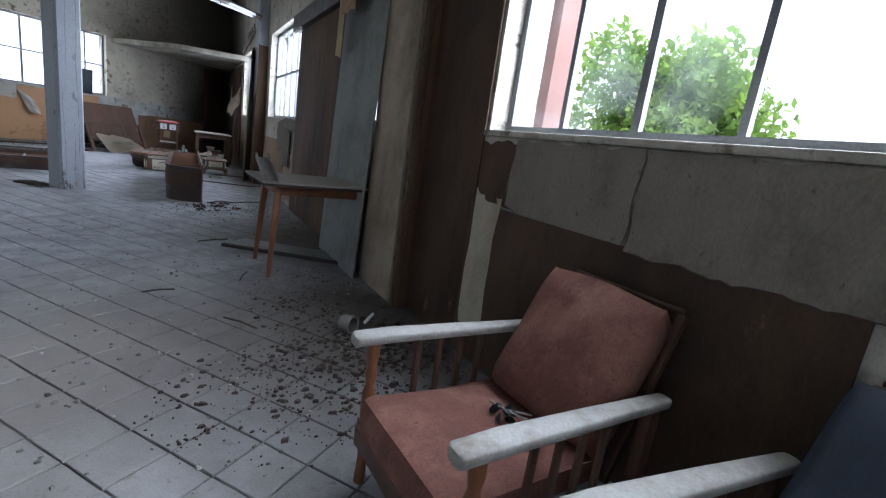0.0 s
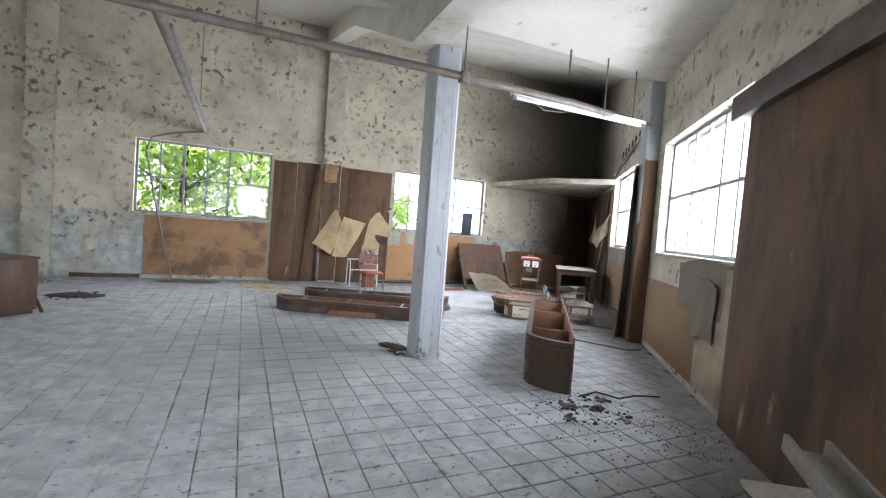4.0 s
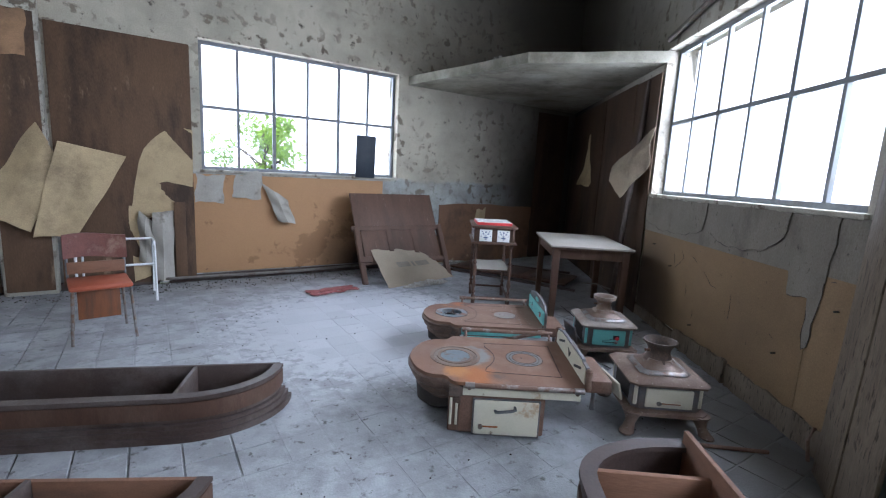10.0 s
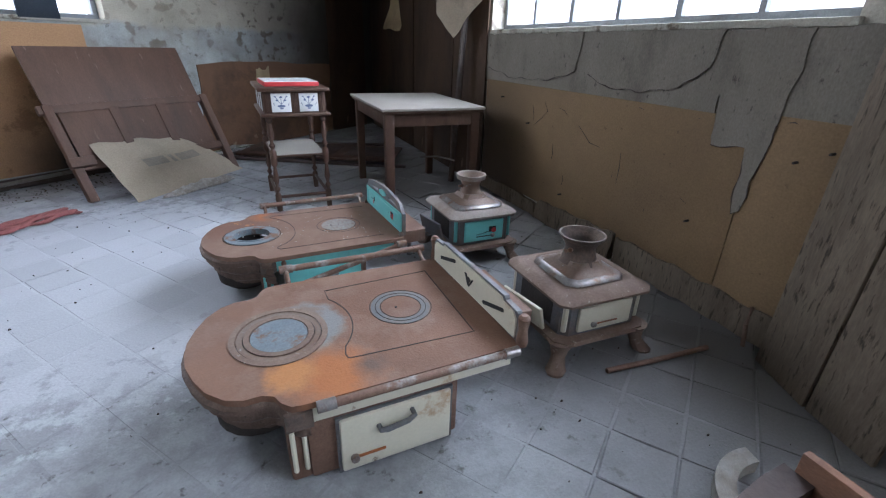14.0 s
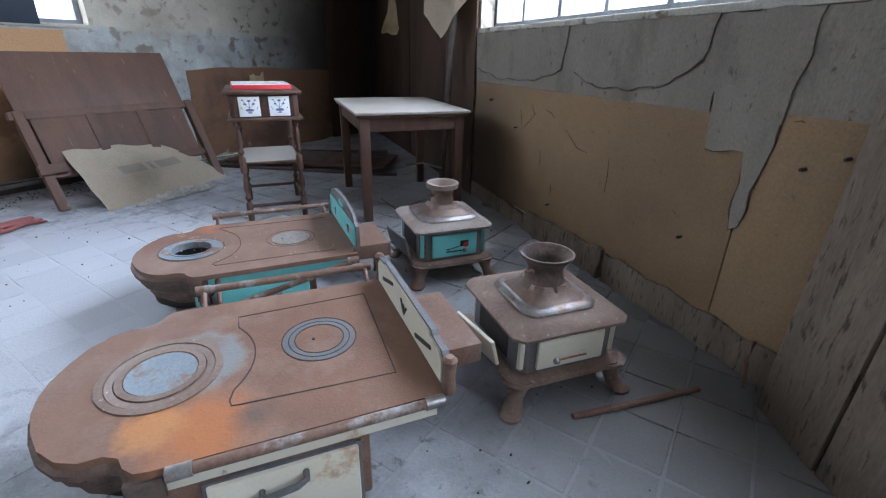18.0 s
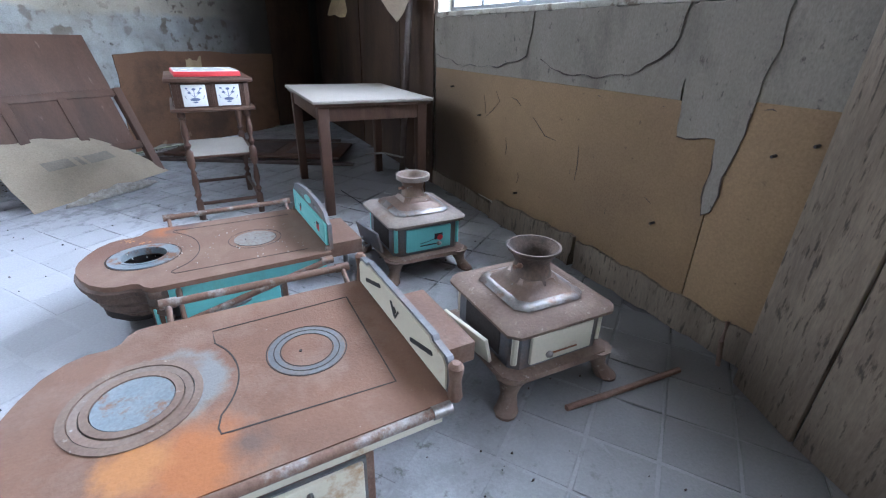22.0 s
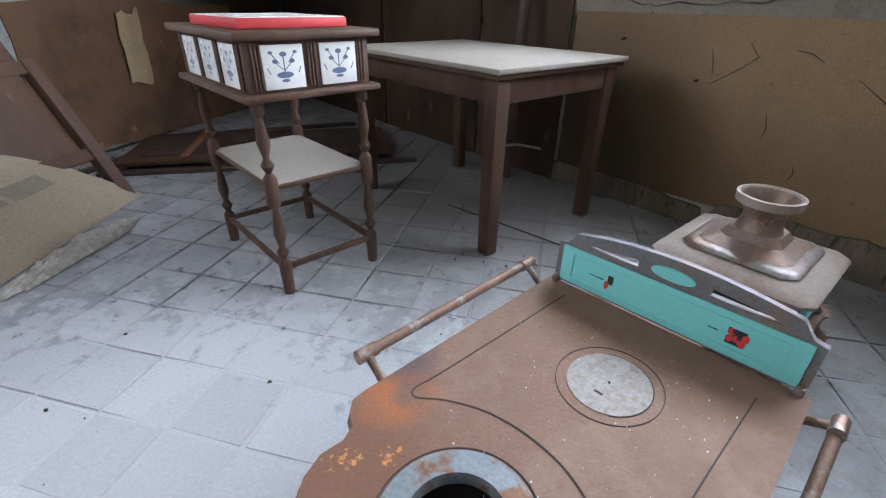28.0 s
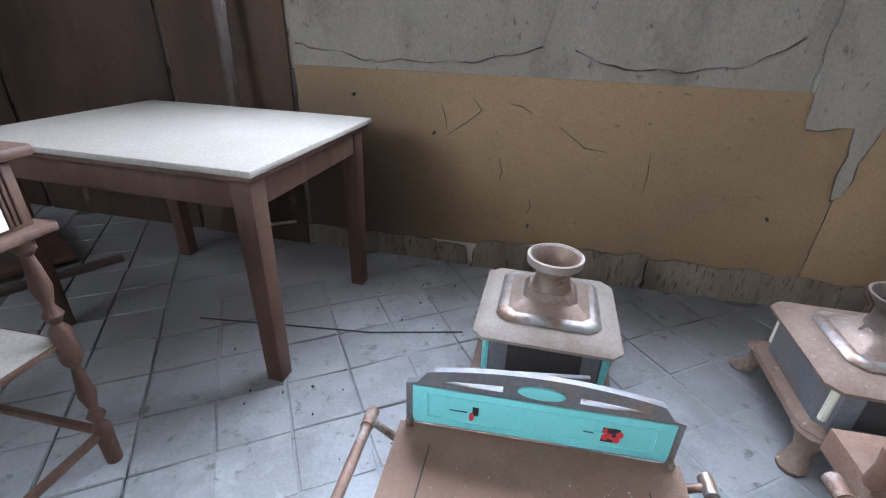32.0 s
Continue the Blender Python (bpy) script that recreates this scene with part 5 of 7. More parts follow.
    for ob in st.children:
        if ob.name.startswith("foot"):
            ob.scale = (1.12, 1.12, 1 + lift / 0.1)
        else:
            ob.location.z += lift
    return st


heater(pose(4.588, 17.11, 0, 0, 0, -1) @ Matrix.Diagonal((1.12, 1.11, 0.97, 1)), CREAM, "small rusty brown heating stove with cream doors and flue collar", 0.315, 0.035)
heater(pose(4.553, 18.15, 0, 0, 0, 0) @ Matrix.Diagonal((1.07, 1.07, 0.985, 1)), TURQ, "small dull metal heating stove with turquoise door and flue collar", 0.325, 0.025)
single("iron_rod", tube([(4.55, 16.785, 0.012), (4.83, 16.762, 0.012), (5.11, 16.745, 0.012)], 0.012), RUST, Matrix.Identity(4), "rusty iron rod lying on the floor tiles", "rod")


# ---- bar counter carcasses lying on the floor ----
def strip(outer, inner, z0, z1):
    """A solid strip between two open lines in plan."""
    bb = bmesh.new()
    n = len(outer)
    r = [[bb.verts.new((x, y, z)) for x, y in line] for line in (outer, inner) for z in (z0, z1)]
    o0, o1, i0, i1 = r
    for k in range(n - 1):
        j = k + 1
        bb.faces.new((o0[k], o0[j], o1[j], o1[k]))
        bb.faces.new((i0[j], i0[k], i1[k], i1[j]))
        bb.faces.new((o1[k], o1[j], i1[j], i1[k]))
        bb.faces.new((o0[j], o0[k], i0[k], i0[j]))
    for k in (0, -1):
        bb.faces.new((o0[k], o1[k], i1[k], i0[k]))
    return bb


def d_line(L, W, inset, r1, r2, n=10):
    """The front line of a carcass: from the back at x = 0 round the front (y = -W) to the back at x = L; r: lengths of the rounded ends."""
    w = W - inset
    left = [(r1 - (r1 - inset) * math.cos(a), -w * math.sin(a)) for a in np.linspace(0, math.pi / 2, n)]
    right = [(L - r2 + (r2 - inset) * math.cos(a), -w * math.sin(a)) for a in np.linspace(math.pi / 2, 0, n)]
    return left + right


def carcass(m, L, W, H, cuts, words, r1, r2, skirt, back_h, inside, floor_h=0.0):
    th = thing("bar_counter", m, words, "counter", "old bar counter carcasses")
    part("front_panel", strip(d_line(L, W, 0.012, r1, r2), d_line(L, W, 0.035, r1, r2), 0.0, H - 0.02), DARKW, th, "dark curved wooden front")
    part("rim", strip(d_line(L, W, 0.0, r1, r2), d_line(L, W, 0.06, r1, r2), H - 0.02, H), DARKW, th, "dusty rounded rim")
    part("band", strip(d_line(L, W, 0.002, r1, r2), d_line(L, W, 0.012, r1, r2), H * 0.46, H * 0.86), WOOD, th, "dark red-brown varnished band")
    if skirt:
        for k, (o, z0, z1) in enumerate(((-0.05, 0.0, 0.035), (-0.03, 0.035, 0.065), (-0.012, 0.065, 0.085))):
            part("skirting", strip(d_line(L, W, o, r1, r2), d_line(L, W, 0.012, r1, r2), z0, z1), DARKW, th)
    part("back_board", bx(0.02, L - 0.02, 0.0, 0.022, 0.0, back_h, 0.004), DARKW if skirt else REDW, th)
    if floor_h:
        part("bottom_board", bx(r1 * 0.5, L - r2 * 0.5, -W + 0.06, 0.0, floor_h, floor_h + 0.012), inside, th)
    for x in cuts:
        part("divider", bx(x - 0.011, x + 0.011, -W + 0.034, 0.0, floor_h + 0.012, H - 0.003, 0.003), inside, th)
    return th


carcass(pose(-0.47, 16.34, 0, 0, 0, 14), 2.72, 0.42, 0.235, (0.42, 1.05, 2.2), "long dark curved bar counter carcass lying on the floor, dusty", 0.5, 0.5, True, 0.235, DARKW)
carcass(pose(-0.52, 15.53, 0, 0, 0, 8), 2.85, 0.44, 0.215, (0.5, 1.25, 2.15), "long dark bar counter carcass with a splintered rotten front", 0.4, 0.5, False, 0.20, DARKW)
carcass(frame_of((4.185, 15.98, 0), Vector((-0.0195, -0.9998, 0)), Vector((0.9998, -0.0195, 0))), 2.98, 0.46, 0.50, (0.24, 1.2, 2.37), "tall narrow bar counter carcass, red-brown inside, open on top", 0.30, 0.34, False, 0.55, REDW, 0.03)
single("wooden_slat", bx(-0.02, 0.02, -0.34, 0.34, 0, 0.022, 0.004), PALEWOOD, pose(3.96, 14.30, 0.20, -18, 0, 8), "bare pale wooden slat standing inside the counter carcass", "slat", "pale slats")
single("wooden_slat", bx(-0.016, 0.016, -0.16, 0.16, 0, 0.02, 0.004), PALEWOOD, pose(4.06, 15.45, 0.12, -24, 0, 6), "bare pale wooden slat standing inside the counter carcass", "slat", "pale slats")
bb = torn_sheet(0.75, 0.09, 4, low=0.02, side=0.05, bow=0.03, thick=0.02)
single("splintered_board", bb, REDW, pose(0.55, 15.2, 0.0, -18, 0, 8), "splintered rotten board below the counter front", "board")

# ---- table and stand ----
def four_leg_table(m, w, d, h, top_mat, leg_mat, words, leg=0.055, taper=0.6, apron=0.10, splay=0.0):
    tb = thing("table", m, words, "table")
    part("tabletop", bx(-0.035, w + 0.035, -0.035, d + 0.035, h - 0.022, h, 0.006), top_mat, tb, "dusty pale table top")
    part("top_edge", bx(-0.022, w + 0.022, -0.022, d + 0.022, h - 0.042, h - 0.022, 0.004), leg_mat, tb)
    for x0, x1, y0, y1 in ((0.03, w - 0.03, 0.012, 0.032), (0.03, w - 0.03, d - 0.032, d - 0.012), (0.012, 0.032, 0.03, d - 0.03), (w - 0.032, w - 0.012, 0.03, d - 0.03)):
        part("apron", bx(x0, x1, y0, y1, h - 0.042 - apron, h - 0.042, 0.003), leg_mat, tb)
    for x, sx in ((leg / 2, -1), (w - leg / 2, 1)):
        for y, sy in ((leg / 2, -1), (d - leg / 2, 1)):
            bb = bx(-leg / 2, leg / 2, -leg / 2, leg / 2, 0, h - 0.042, 0.005)
            for v in bb.verts:
                k = 1 - v.co.z / (h - 0.042)
                v.co.x = v.co.x * (1 - (1 - taper) * k) + sx * splay * k
                v.co.y = v.co.y * (1 - (1 - taper) * k) + sy * splay * k
            part("leg", bb, leg_mat, tb).matrix_local = pose(x, y, 0)
    return tb


four_leg_table(pose(4.265, 19.06, 0, 0, 0, -1.5), 0.80, 1.12, 0.822, DUSTTOP, WOOD, "brown wooden table with a thick-dusted pale top in the corner", 0.075, 0.85, 0.10)

std = thing("side_stand", pose(3.452, 19.368, 0, 0, 0, 1.5) @ Matrix.Diagonal((1, 1, 1.045, 1)), "turned-leg wooden stand with a box of blue painted tiles on top", "stand")
turned = [(0.021, 0.0), (0.024, 0.10), (0.024, 0.13), (0.011, 0.15), (0.024, 0.175), (0.011, 0.20), (0.023, 0.25), (0.017, 0.30), (0.011, 0.345), (0.022, 0.36), (0.025, 0.37), (0.025, 0.46), (0.011, 0.48), (0.024, 0.505), (0.011, 0.53), (0.023, 0.58), (0.017, 0.63), (0.011, 0.665), (0.024, 0.68), (0.022, 0.715)]
SW, SD = 0.40, 0.60
for x in (0, SW):
    for y in (0, SD):
        lg = part("leg", lathe(turned, 12), WOOD, std, "turned wooden leg")
        lg.matrix_local = pose(x, y, 0)
for x0, x1, y0, y1 in ((0, SW, -0.01, 0.01), (0, SW, SD - 0.01, SD + 0.01), (-0.01, 0.01, 0, SD), (SW - 0.01, SW + 0.01, 0, SD)):
    part("stretcher", bx(x0, x1, y0, y1, 0.10, 0.122, 0.004), WOOD, std)
part("shelf", bx(-0.005, SW + 0.005, -0.005, SD + 0.005, 0.415, 0.43, 0.004), WOOD, std)
part("shelf_dust", bx(0.004, SW - 0.004, 0.004, SD - 0.004, 0.43, 0.4325), DUSTTOP, std, "dusty shelf top")
part("bottom_moulding", bx(-0.055, SW + 0.055, -0.055, SD + 0.055, 0.713, 0.735, 0.007), WOOD, std)
part("box", bx(-0.025, SW + 0.025, -0.025, SD + 0.025, 0.735, 0.885, 0.004), WOOD, std, "brown wooden box with tiled sides")
part("top_moulding", bx(-0.06, SW + 0.06, -0.06, SD + 0.06, 0.885, 0.91, 0.008), WOOD, std, "dusty moulded lid edge")


def vase_mark(parent, m):
    """A blue vase of flowers drawn on a glazed tile, in x and z."""
    bb = bmesh.new()
    for cx, cz, rx, rz in ((0, 0.028, 0.024, 0.012), (0, 0.012, 0.012, 0.006), (-0.018, 0.066, 0.008, 0.008), (0.018, 0.066, 0.008, 0.008), (0, 0.085, 0.010, 0.009), (-0.026, 0.09, 0.006, 0.006), (0.026, 0.09, 0.006, 0.006)):
        ring = [(cx + 0.78 * rx * math.cos(a), cz + 0.78 * rz * math.sin(a)) for a in np.linspace(0, 2 * math.pi, 11)[:-1]]
        vs = [bb.verts.new((x, 0, z)) for x, z in ring]
        bb.faces.new(vs)
    for x0, z0, x1, z1 in ((0, 0.035, 0, 0.085), (0, 0.04, -0.02, 0.066), (0, 0.04, 0.02, 0.066), (-0.03, 0.032, -0.036, 0.05), (0.03, 0.032, 0.036, 0.05), (-0.01, 0.06, -0.026, 0.09), (0.01, 0.06, 0.026, 0.09)):
        bb.faces.new([bb.verts.new(p) for p in ((x0 - 0.0013, 0, z0), (x0 + 0.0013, 0, z0), (x1 + 0.0013, 0, z1), (x1 - 0.0013, 0, z1))])
    part("painted_vase", bb, BLUEP, parent, "blue vase of flowers painted on the tile", smooth=0).matrix_local = m


for side, count, length in ((0, 2, SW), (1, 3, SD), (2, 2, SW), (3, 3, SD)):
    m = {0: pose(0, -0.026, 0), 1: pose(-0.026, SD, 0, 0, 0, -90), 2: pose(SW, SD + 0.026, 0, 0, 0, 180), 3: pose(SW + 0.026, 0, 0, 0, 0, 90)}[side]
    step = length / count
    for k in range(count):
        tw = min(step * 0.76, 0.14)
        tl = part("glazed_tile", bx(-tw / 2, tw / 2, -0.004, 0.002, -0.006, 0.122, 0.002), WHITEP, std, "white glazed tile with a blue vase of flowers")
        tl.matrix_local = m @ pose((k + 0.5) * step, 0, 0.75)
        vase_mark(tl, pose(0, -0.0046, 0.006) @ Matrix.Diagonal((tw / 0.088, 1, 1.05, 1)))
    for k in range(count + 1):
        for q in (-0.012, 0.0, 0.012):
            part("fluted_strip", bx(-0.004, 0.004, -0.006, 0.0, 0.745, 0.878, 0.002), WOOD, std).matrix_local = m @ pose(min(max(k * step, 0.012), length - 0.012) + q, 0, 0)
bookb = thing("book", pose(3.455, 19.42, 0.952, 0, 0, 4), "thin red-edged box lying on the tiled stand", "box")
part("cover", bx(0.0, 0.40, 0.0, 0.42, 0.0, 0.032, 0.004), REDP, bookb, "bright red cover")
part("top_sheet", bx(0.006, 0.394, 0.006, 0.414, 0.032, 0.0345), WHITEP, bookb, "dusty white top")

# ---- boards and paper on the back wall ----
def wall_board(name, m, x0, x1, z0, z1, off, material, words, category="board", tilt=0.0, thick=0.012, group="wall boards", seed=None):
    """A board on or against a wall; off: its distance in front of the wall's face."""
    if seed is None:
        bb = bx(0, x1 - x0, -thick, 0.0, 0, z1 - z0, 0.003)
    else:
        bb = torn_sheet(x1 - x0, z1 - z0, seed, low=0.05, top=0.05, side=0.03, bow=0.02, thick=thick)
    return single(name, bb, material, m @ pose(x0, -off, z0, -tilt, 0, 0), words, category, group)


B, R = M_BACK, M_RIGHT


def ragged(name, wall, outline, off, thick, material, words, category, seed, jitter=0.007, edge=None, kind=""):
    """A flat piece on a wall with a torn outline (x, z); edge: the corners between which a dark tube draws its curled
    rim and the shadow line.
    """
    r = random.Random(seed)
    pts, mark = [], {}
    n = len(outline)
    for k in range(n):
        a, c = Vector(outline[k]), Vector(outline[(k + 1) % n])
        d = c - a
        q = Vector((-d.y, d.x)).normalized()
        m = max(1, int(d.length / 0.035))
        mark[k] = len(pts)
        for i in range(m):
            w = jitter * (r.uniform(-1, 1) * 0.6 + math.sin(i * 0.9 + k * 2)) if 0 < i else 0.0
            p = a + d * (i / m) + q * w
            pts.append((p.x, max(p.y, 0.0)))
    bb = bmesh.new()
    front = [bb.verts.new((x, -off - thick, z)) for x, z in pts]
    rear = [bb.verts.new((x, -off, z)) for x, z in pts]
    bb.faces.new(front)
    bb.faces.new(rear[::-1])
    for k in range(len(pts)):
        j = (k + 1) % len(pts)
        bb.faces.new((front[k], rear[k], rear[j], front[j]))
    ob = single(name, bb, material, wall, words, category, "" if kind else "torn lining", kind, smooth=0)
    if edge:
        run = pts[mark[edge[0]]:mark[edge[1] - 1] + 1]
        part("curled_edge", tube([(x, -off - thick * 0.6 - r.uniform(0, 0.004), z) for x, z in run], [r.uniform(0.0008, 0.0042) for _ in run], 5), DARKW, ob, "curled torn edge with its shadow line put into the colour")
    return ob


SCRATCHES = [[(-17.76, 0.70), (-17.75, 0.60), (-17.755, 0.50)], [(-17.80, 0.56), (-17.80, 0.53)], [(-18.75, 0.86), (-18.73, 0.80), (-18.72, 0.74)], [(-18.60, 0.90), (-18.55, 0.84), (-18.62, 0.78), (-18.72, 0.71)], [(-18.42, 0.88), (-18.36, 0.87), (-18.31, 0.84)],
             [(-18.18, 0.79), (-18.05, 0.70), (-17.95, 0.69)], [(-18.28, 0.42), (-18.27, 0.38), (-18.285, 0.34)], [(-17.28, 0.55), (-17.24, 0.53)], [(-17.5, 0.42), (-17.5, 0.39)], [(-18.45, 0.62), (-18.43, 0.55), (-18.44, 0.5)]]


def leaf(name, corners, material, words, category, fold=0.0, ripple=0.01, thick=0.004, round_top=0.0, group="", wall=B):
    """A loose sheet on the back wall between four corners (s, z, distance from the wall), low edge first; fold: depth of its crease."""
    (a0, a1, a2), (b0, b1, b2), (c0_, c1, c2), (e0, e1, e2) = corners
    edge = wander(int(a0 * 100), 0.02)

    def at(u, v):
        lerp = lambda p, q, r, k: (p * (1 - u) + q * u) * (1 - v) + (k * (1 - u) + r * u) * v
        x, z, off = lerp(a0, b0, c0_, e0), lerp(a1, b1, c1, e1), lerp(a2, b2, c2, e2)
        off += fold * (1 - abs(2 * u - 0.9)) + ripple * math.sin(9 * v + 4 * u)
        if round_top:
            z -= round_top * (1 - u) ** 2.2 * v ** 2
        return (x - u + edge(v) * (u if u > 0.5 else u - 1), -off, z - v + edge(u + 2) * (1 - v))

    return single(name, sheet(20, 14, 1.0, 1.0, at, thick), material, wall, words, category, group)


wall_board("tan_board", B, 6.05, 8.5, 0.08, 1.34, 0.012, TAN, "tan fibreboard panel with damp stains under the window")
wall_board("tan_board", B, 11.25, 13.95, 0.10, 1.35, 0.012, TANB, "orange-tan fibreboard panel with dark stains under the window")
wall_board("brown_board", B, 8.55, 9.06, 0.03, 2.82, 0.02, HARD, "tall stained brown hardboard sheet")
wall_board("brown_board", B, 9.08, 9.6, 0.03, 2.85, 0.05, HARD, "tall stained brown hardboard sheet", tilt=1.2)
wall_board("brown_board", B, 9.66, 10.05, 0.05, 2.86, 0.18, HARD, "brown hardboard strip over the pilaster")
wall_board("brown_board", B, 10.1, 11.4, 0.03, 2.84, 0.018, HARD, "large water-stained brown hardboard sheet")
wall_board("folded_paper", B, 9.68, 9.98, 2.45, 2.84, 0.205, TAN, "folded corner of torn brown paper", "paper", seed=3, thick=0.003)
wall_board("rotten_board", B, 11.18, 11.3, 0.05, 1.0, 0.05, HARD, "narrow rotten board end")
wall_board("grey_paper", B, 11.42, 11.75, 0.98, 1.36, 0.03, PALEGREY, "grey paper scrap peeling below the window sill", "paper", seed=15, thick=0.004)
wall_board("grey_paper", B, 11.85, 12.2, 1.08, 1.38, 0.04, PALEGREY, "grey paper scrap peeling below the window sill", "paper", seed=18, thick=0.004)
leaf("hanging_paper", ((12.36, 0.78, 0.14), (12.62, 0.73, 0.16), (12.50, 1.04, 0.08), (12.20, 1.27, 0.04)), PALEGREY, "grey paper tongue curling down from the sill", "paper", 0.06, 0.015)
wall_board("brown_board", B, 15.0, 17.1, 0.0, 0.98, 0.012, DAMP, "water-stained brown lower wall board with a torn top", seed=31)
wall_board("torn_paper", B, 15.75, 15.95, 0.45, 0.95, 0.04, PALE, "pale torn paper tongue", "paper", seed=33, thick=0.003)
wall_board("plaster_patch", B, 4.95, 5.25, 0.5, 1.1, 0.015, PLASTER, "flaking patch of loose plaster", "plaster", seed=36)
wall_board("window_panel", B, 13.50, 13.80, 1.39, 2.0, 0.01, NAVY, "dark grey panel standing on the window sill", "panel", tilt=-3, thick=0.03)
leaf("loose_sheet", ((9.49, 0.94, 0.20), (9.90, 0.69, 0.34), (10.21, 1.40, 0.30), (9.98, 1.82, 0.18)), PALE, "creased pale yellowish sheet leaning out from the wall", "sheet", 0.035, 0.006, group="loose sheets")
leaf("loose_sheet", ((9.93, 0.66, 0.36), (10.28, 0.66, 0.33), (10.74, 1.51, 0.24), (10.18, 1.63, 0.30)), PALE, "creased pale yellowish sheet leaning out from the wall", "sheet", -0.03, 0.006, group="loose sheets")
leaf("pale_paper", ((10.72, 0.76, 0.035), (11.40, 0.95, 0.03), (11.41, 1.86, 0.03), (10.90, 2.02, 0.035)), PALE, "large pale patch of bare lining with a rounded torn outline", "paper", 0.0, 0.003, round_top=0.42)
leaf("pale_paper", ((10.75, 0.05, 0.03), (10.92, 0.10, 0.04), (10.95, 0.95, 0.03), (10.74, 0.95, 0.03)), PALE, "narrow pale strip of lining below the torn patch", "paper", 0.0, 0.003)
leaf("grey_paper", ((10.93, 0.04, 0.05), (11.17, 0.06, 0.06), (11.18, 0.90, 0.05), (10.95, 0.88, 0.12)), PALEGREY, "crumpled grey paper scrap hanging from the wall", "paper", 0.06, 0.02)
leaf("grey_paper", ((10.80, 0.30, 0.05), (10.96, 0.22, 0.12), (10.97, 0.75, 0.10), (10.83, 0.90, 0.04)), PALEGREY, "crumpled grey paper scrap hanging from the wall", "paper", 0.05, 0.03)
leaf("ragged_board", ((9.20, 0.03, 0.10), (9.52, 0.03, 0.16), (9.66, 2.80, 0.22), (9.50, 2.60, 0.14)), HARD, "splintered brown board edge hanging loose beside the pilaster", "board", 0.02, 0.015, 0.008)
single("skirting_pipe", tube([on_back(11.0, 0.07, -0.10), on_back(12.6, 0.06, -0.12), on_back(14.0, 0.09, -0.09)], 0.018), LEAD, Matrix.Identity(4), "old pale pipe along the wall foot", "pipe")
for s0, s1 in ((0.5, 4.2), (4.8, 6.0), (8.6, 11.0), (11.1, 14.2)):
    single("baseboard", bx(s0, s1, -0.03, 0.0, 0.0, 0.085, 0.006), DARKW, B, "dark rotten baseboard strip", "baseboard", kind="structure")

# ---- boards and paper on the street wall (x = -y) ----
big_panel = wall_board("tan_board", R, -19.52, -16.98, 0.13, 1.0, 0.012, TANY, "scratched tan fibreboard panel under the window, darker at one end")
for k, pts in enumerate(SCRATCHES):
    part("scratch", tube([(x + 19.52, -0.0125, z - 0.13) for x, z in pts], [0.0012] + [0.0028] * (len(pts) - 2) + [0.001], 5), SOOT, big_panel, "dark scratch in the board")
wall_board("tan_board", R, -16.974, -16.58, 0.13, 1.03, 0.014, TANP, "plain tan fibreboard panel under the window")
ragged("torn_paper", R, ((-19.72, 1.37), (-19.73, 0.99), (-19.31, 0.965), (-18.78, 0.945), (-18.25, 0.95), (-17.6, 0.972), (-17.215, 0.965), (-17.20, 1.37)), 0.014, 0.006, LINING, "weathered grey lining torn along its lower edge", "paper", 41, edge=(1, 7))
ragged("torn_paper", R, ((-17.225, 1.37), (-17.20, 1.0), (-17.184, 0.855), (-17.013, 0.873), (-16.988, 0.56), (-16.955, 0.585), (-16.905, 0.99), (-16.87, 1.37)), 0.026, 0.006, LINING, "stepped piece of grey lining with a long torn tongue", "paper", 44, edge=(2, 7))
ragged("torn_paper", R, ((-16.91, 1.37), (-16.915, 1.0), (-16.84, 1.012), (-16.63, 0.985), (-16.585, 1.37)), 0.018, 0.006, LINING, "weathered grey lining torn along its lower edge", "paper", 46, edge=(1, 4))
ragged("peeled_paper", R, ((-18.22, 1.37), (-18.16, 1.12), (-17.95, 1.055), (-17.7, 1.05), (-17.45, 1.10), (-17.3, 1.2), (-17.26, 1.37)), 0.024, 0.005, LINING, "pale peeled patch of lining under the sill", "paper", 47, edge=(1, 6))
ragged("peeled_paper", R, ((-19.6, 1.37), (-19.5, 1.10), (-19.1, 1.04), (-18.6, 1.05), (-18.3, 1.13), (-18.26, 1.37)), 0.024, 0.005, LINING, "pale peeled patch of lining under the sill", "paper", 49, edge=(1, 5))
ragged("baseboard", R, ((-18.56, 0.0), (-17.69, 0.0), (-17.675, 0.19), (-18.0, 0.175), (-18.3, 0.165), (-18.5, 0.16), (-18.55, 0.08)), 0.0, 0.05, RAWB, "grey weathered skirting board, broken at the ends", "baseboard", 50, 0.008, kind="structure")
ragged("baseboard", R, ((-17.66, 0.0), (-16.64, 0.0), (-16.64, 0.165), (-17.0, 0.17), (-17.4, 0.178), (-17.65, 0.175)), 0.0, 0.042, RAWB, "grey weathered skirting board with a ragged top", "baseboard", 51, 0.008, kind="structure")
ragged("baseboard", R, ((-19.7, 0.0), (-18.58, 0.0), (-18.6, 0.10), (-18.9, 0.13), (-19.3, 0.12), (-19.7, 0.13)), 0.0, 0.03, RAWB, "grey weathered skirting board", "baseboard", 53, 0.006, kind="structure")
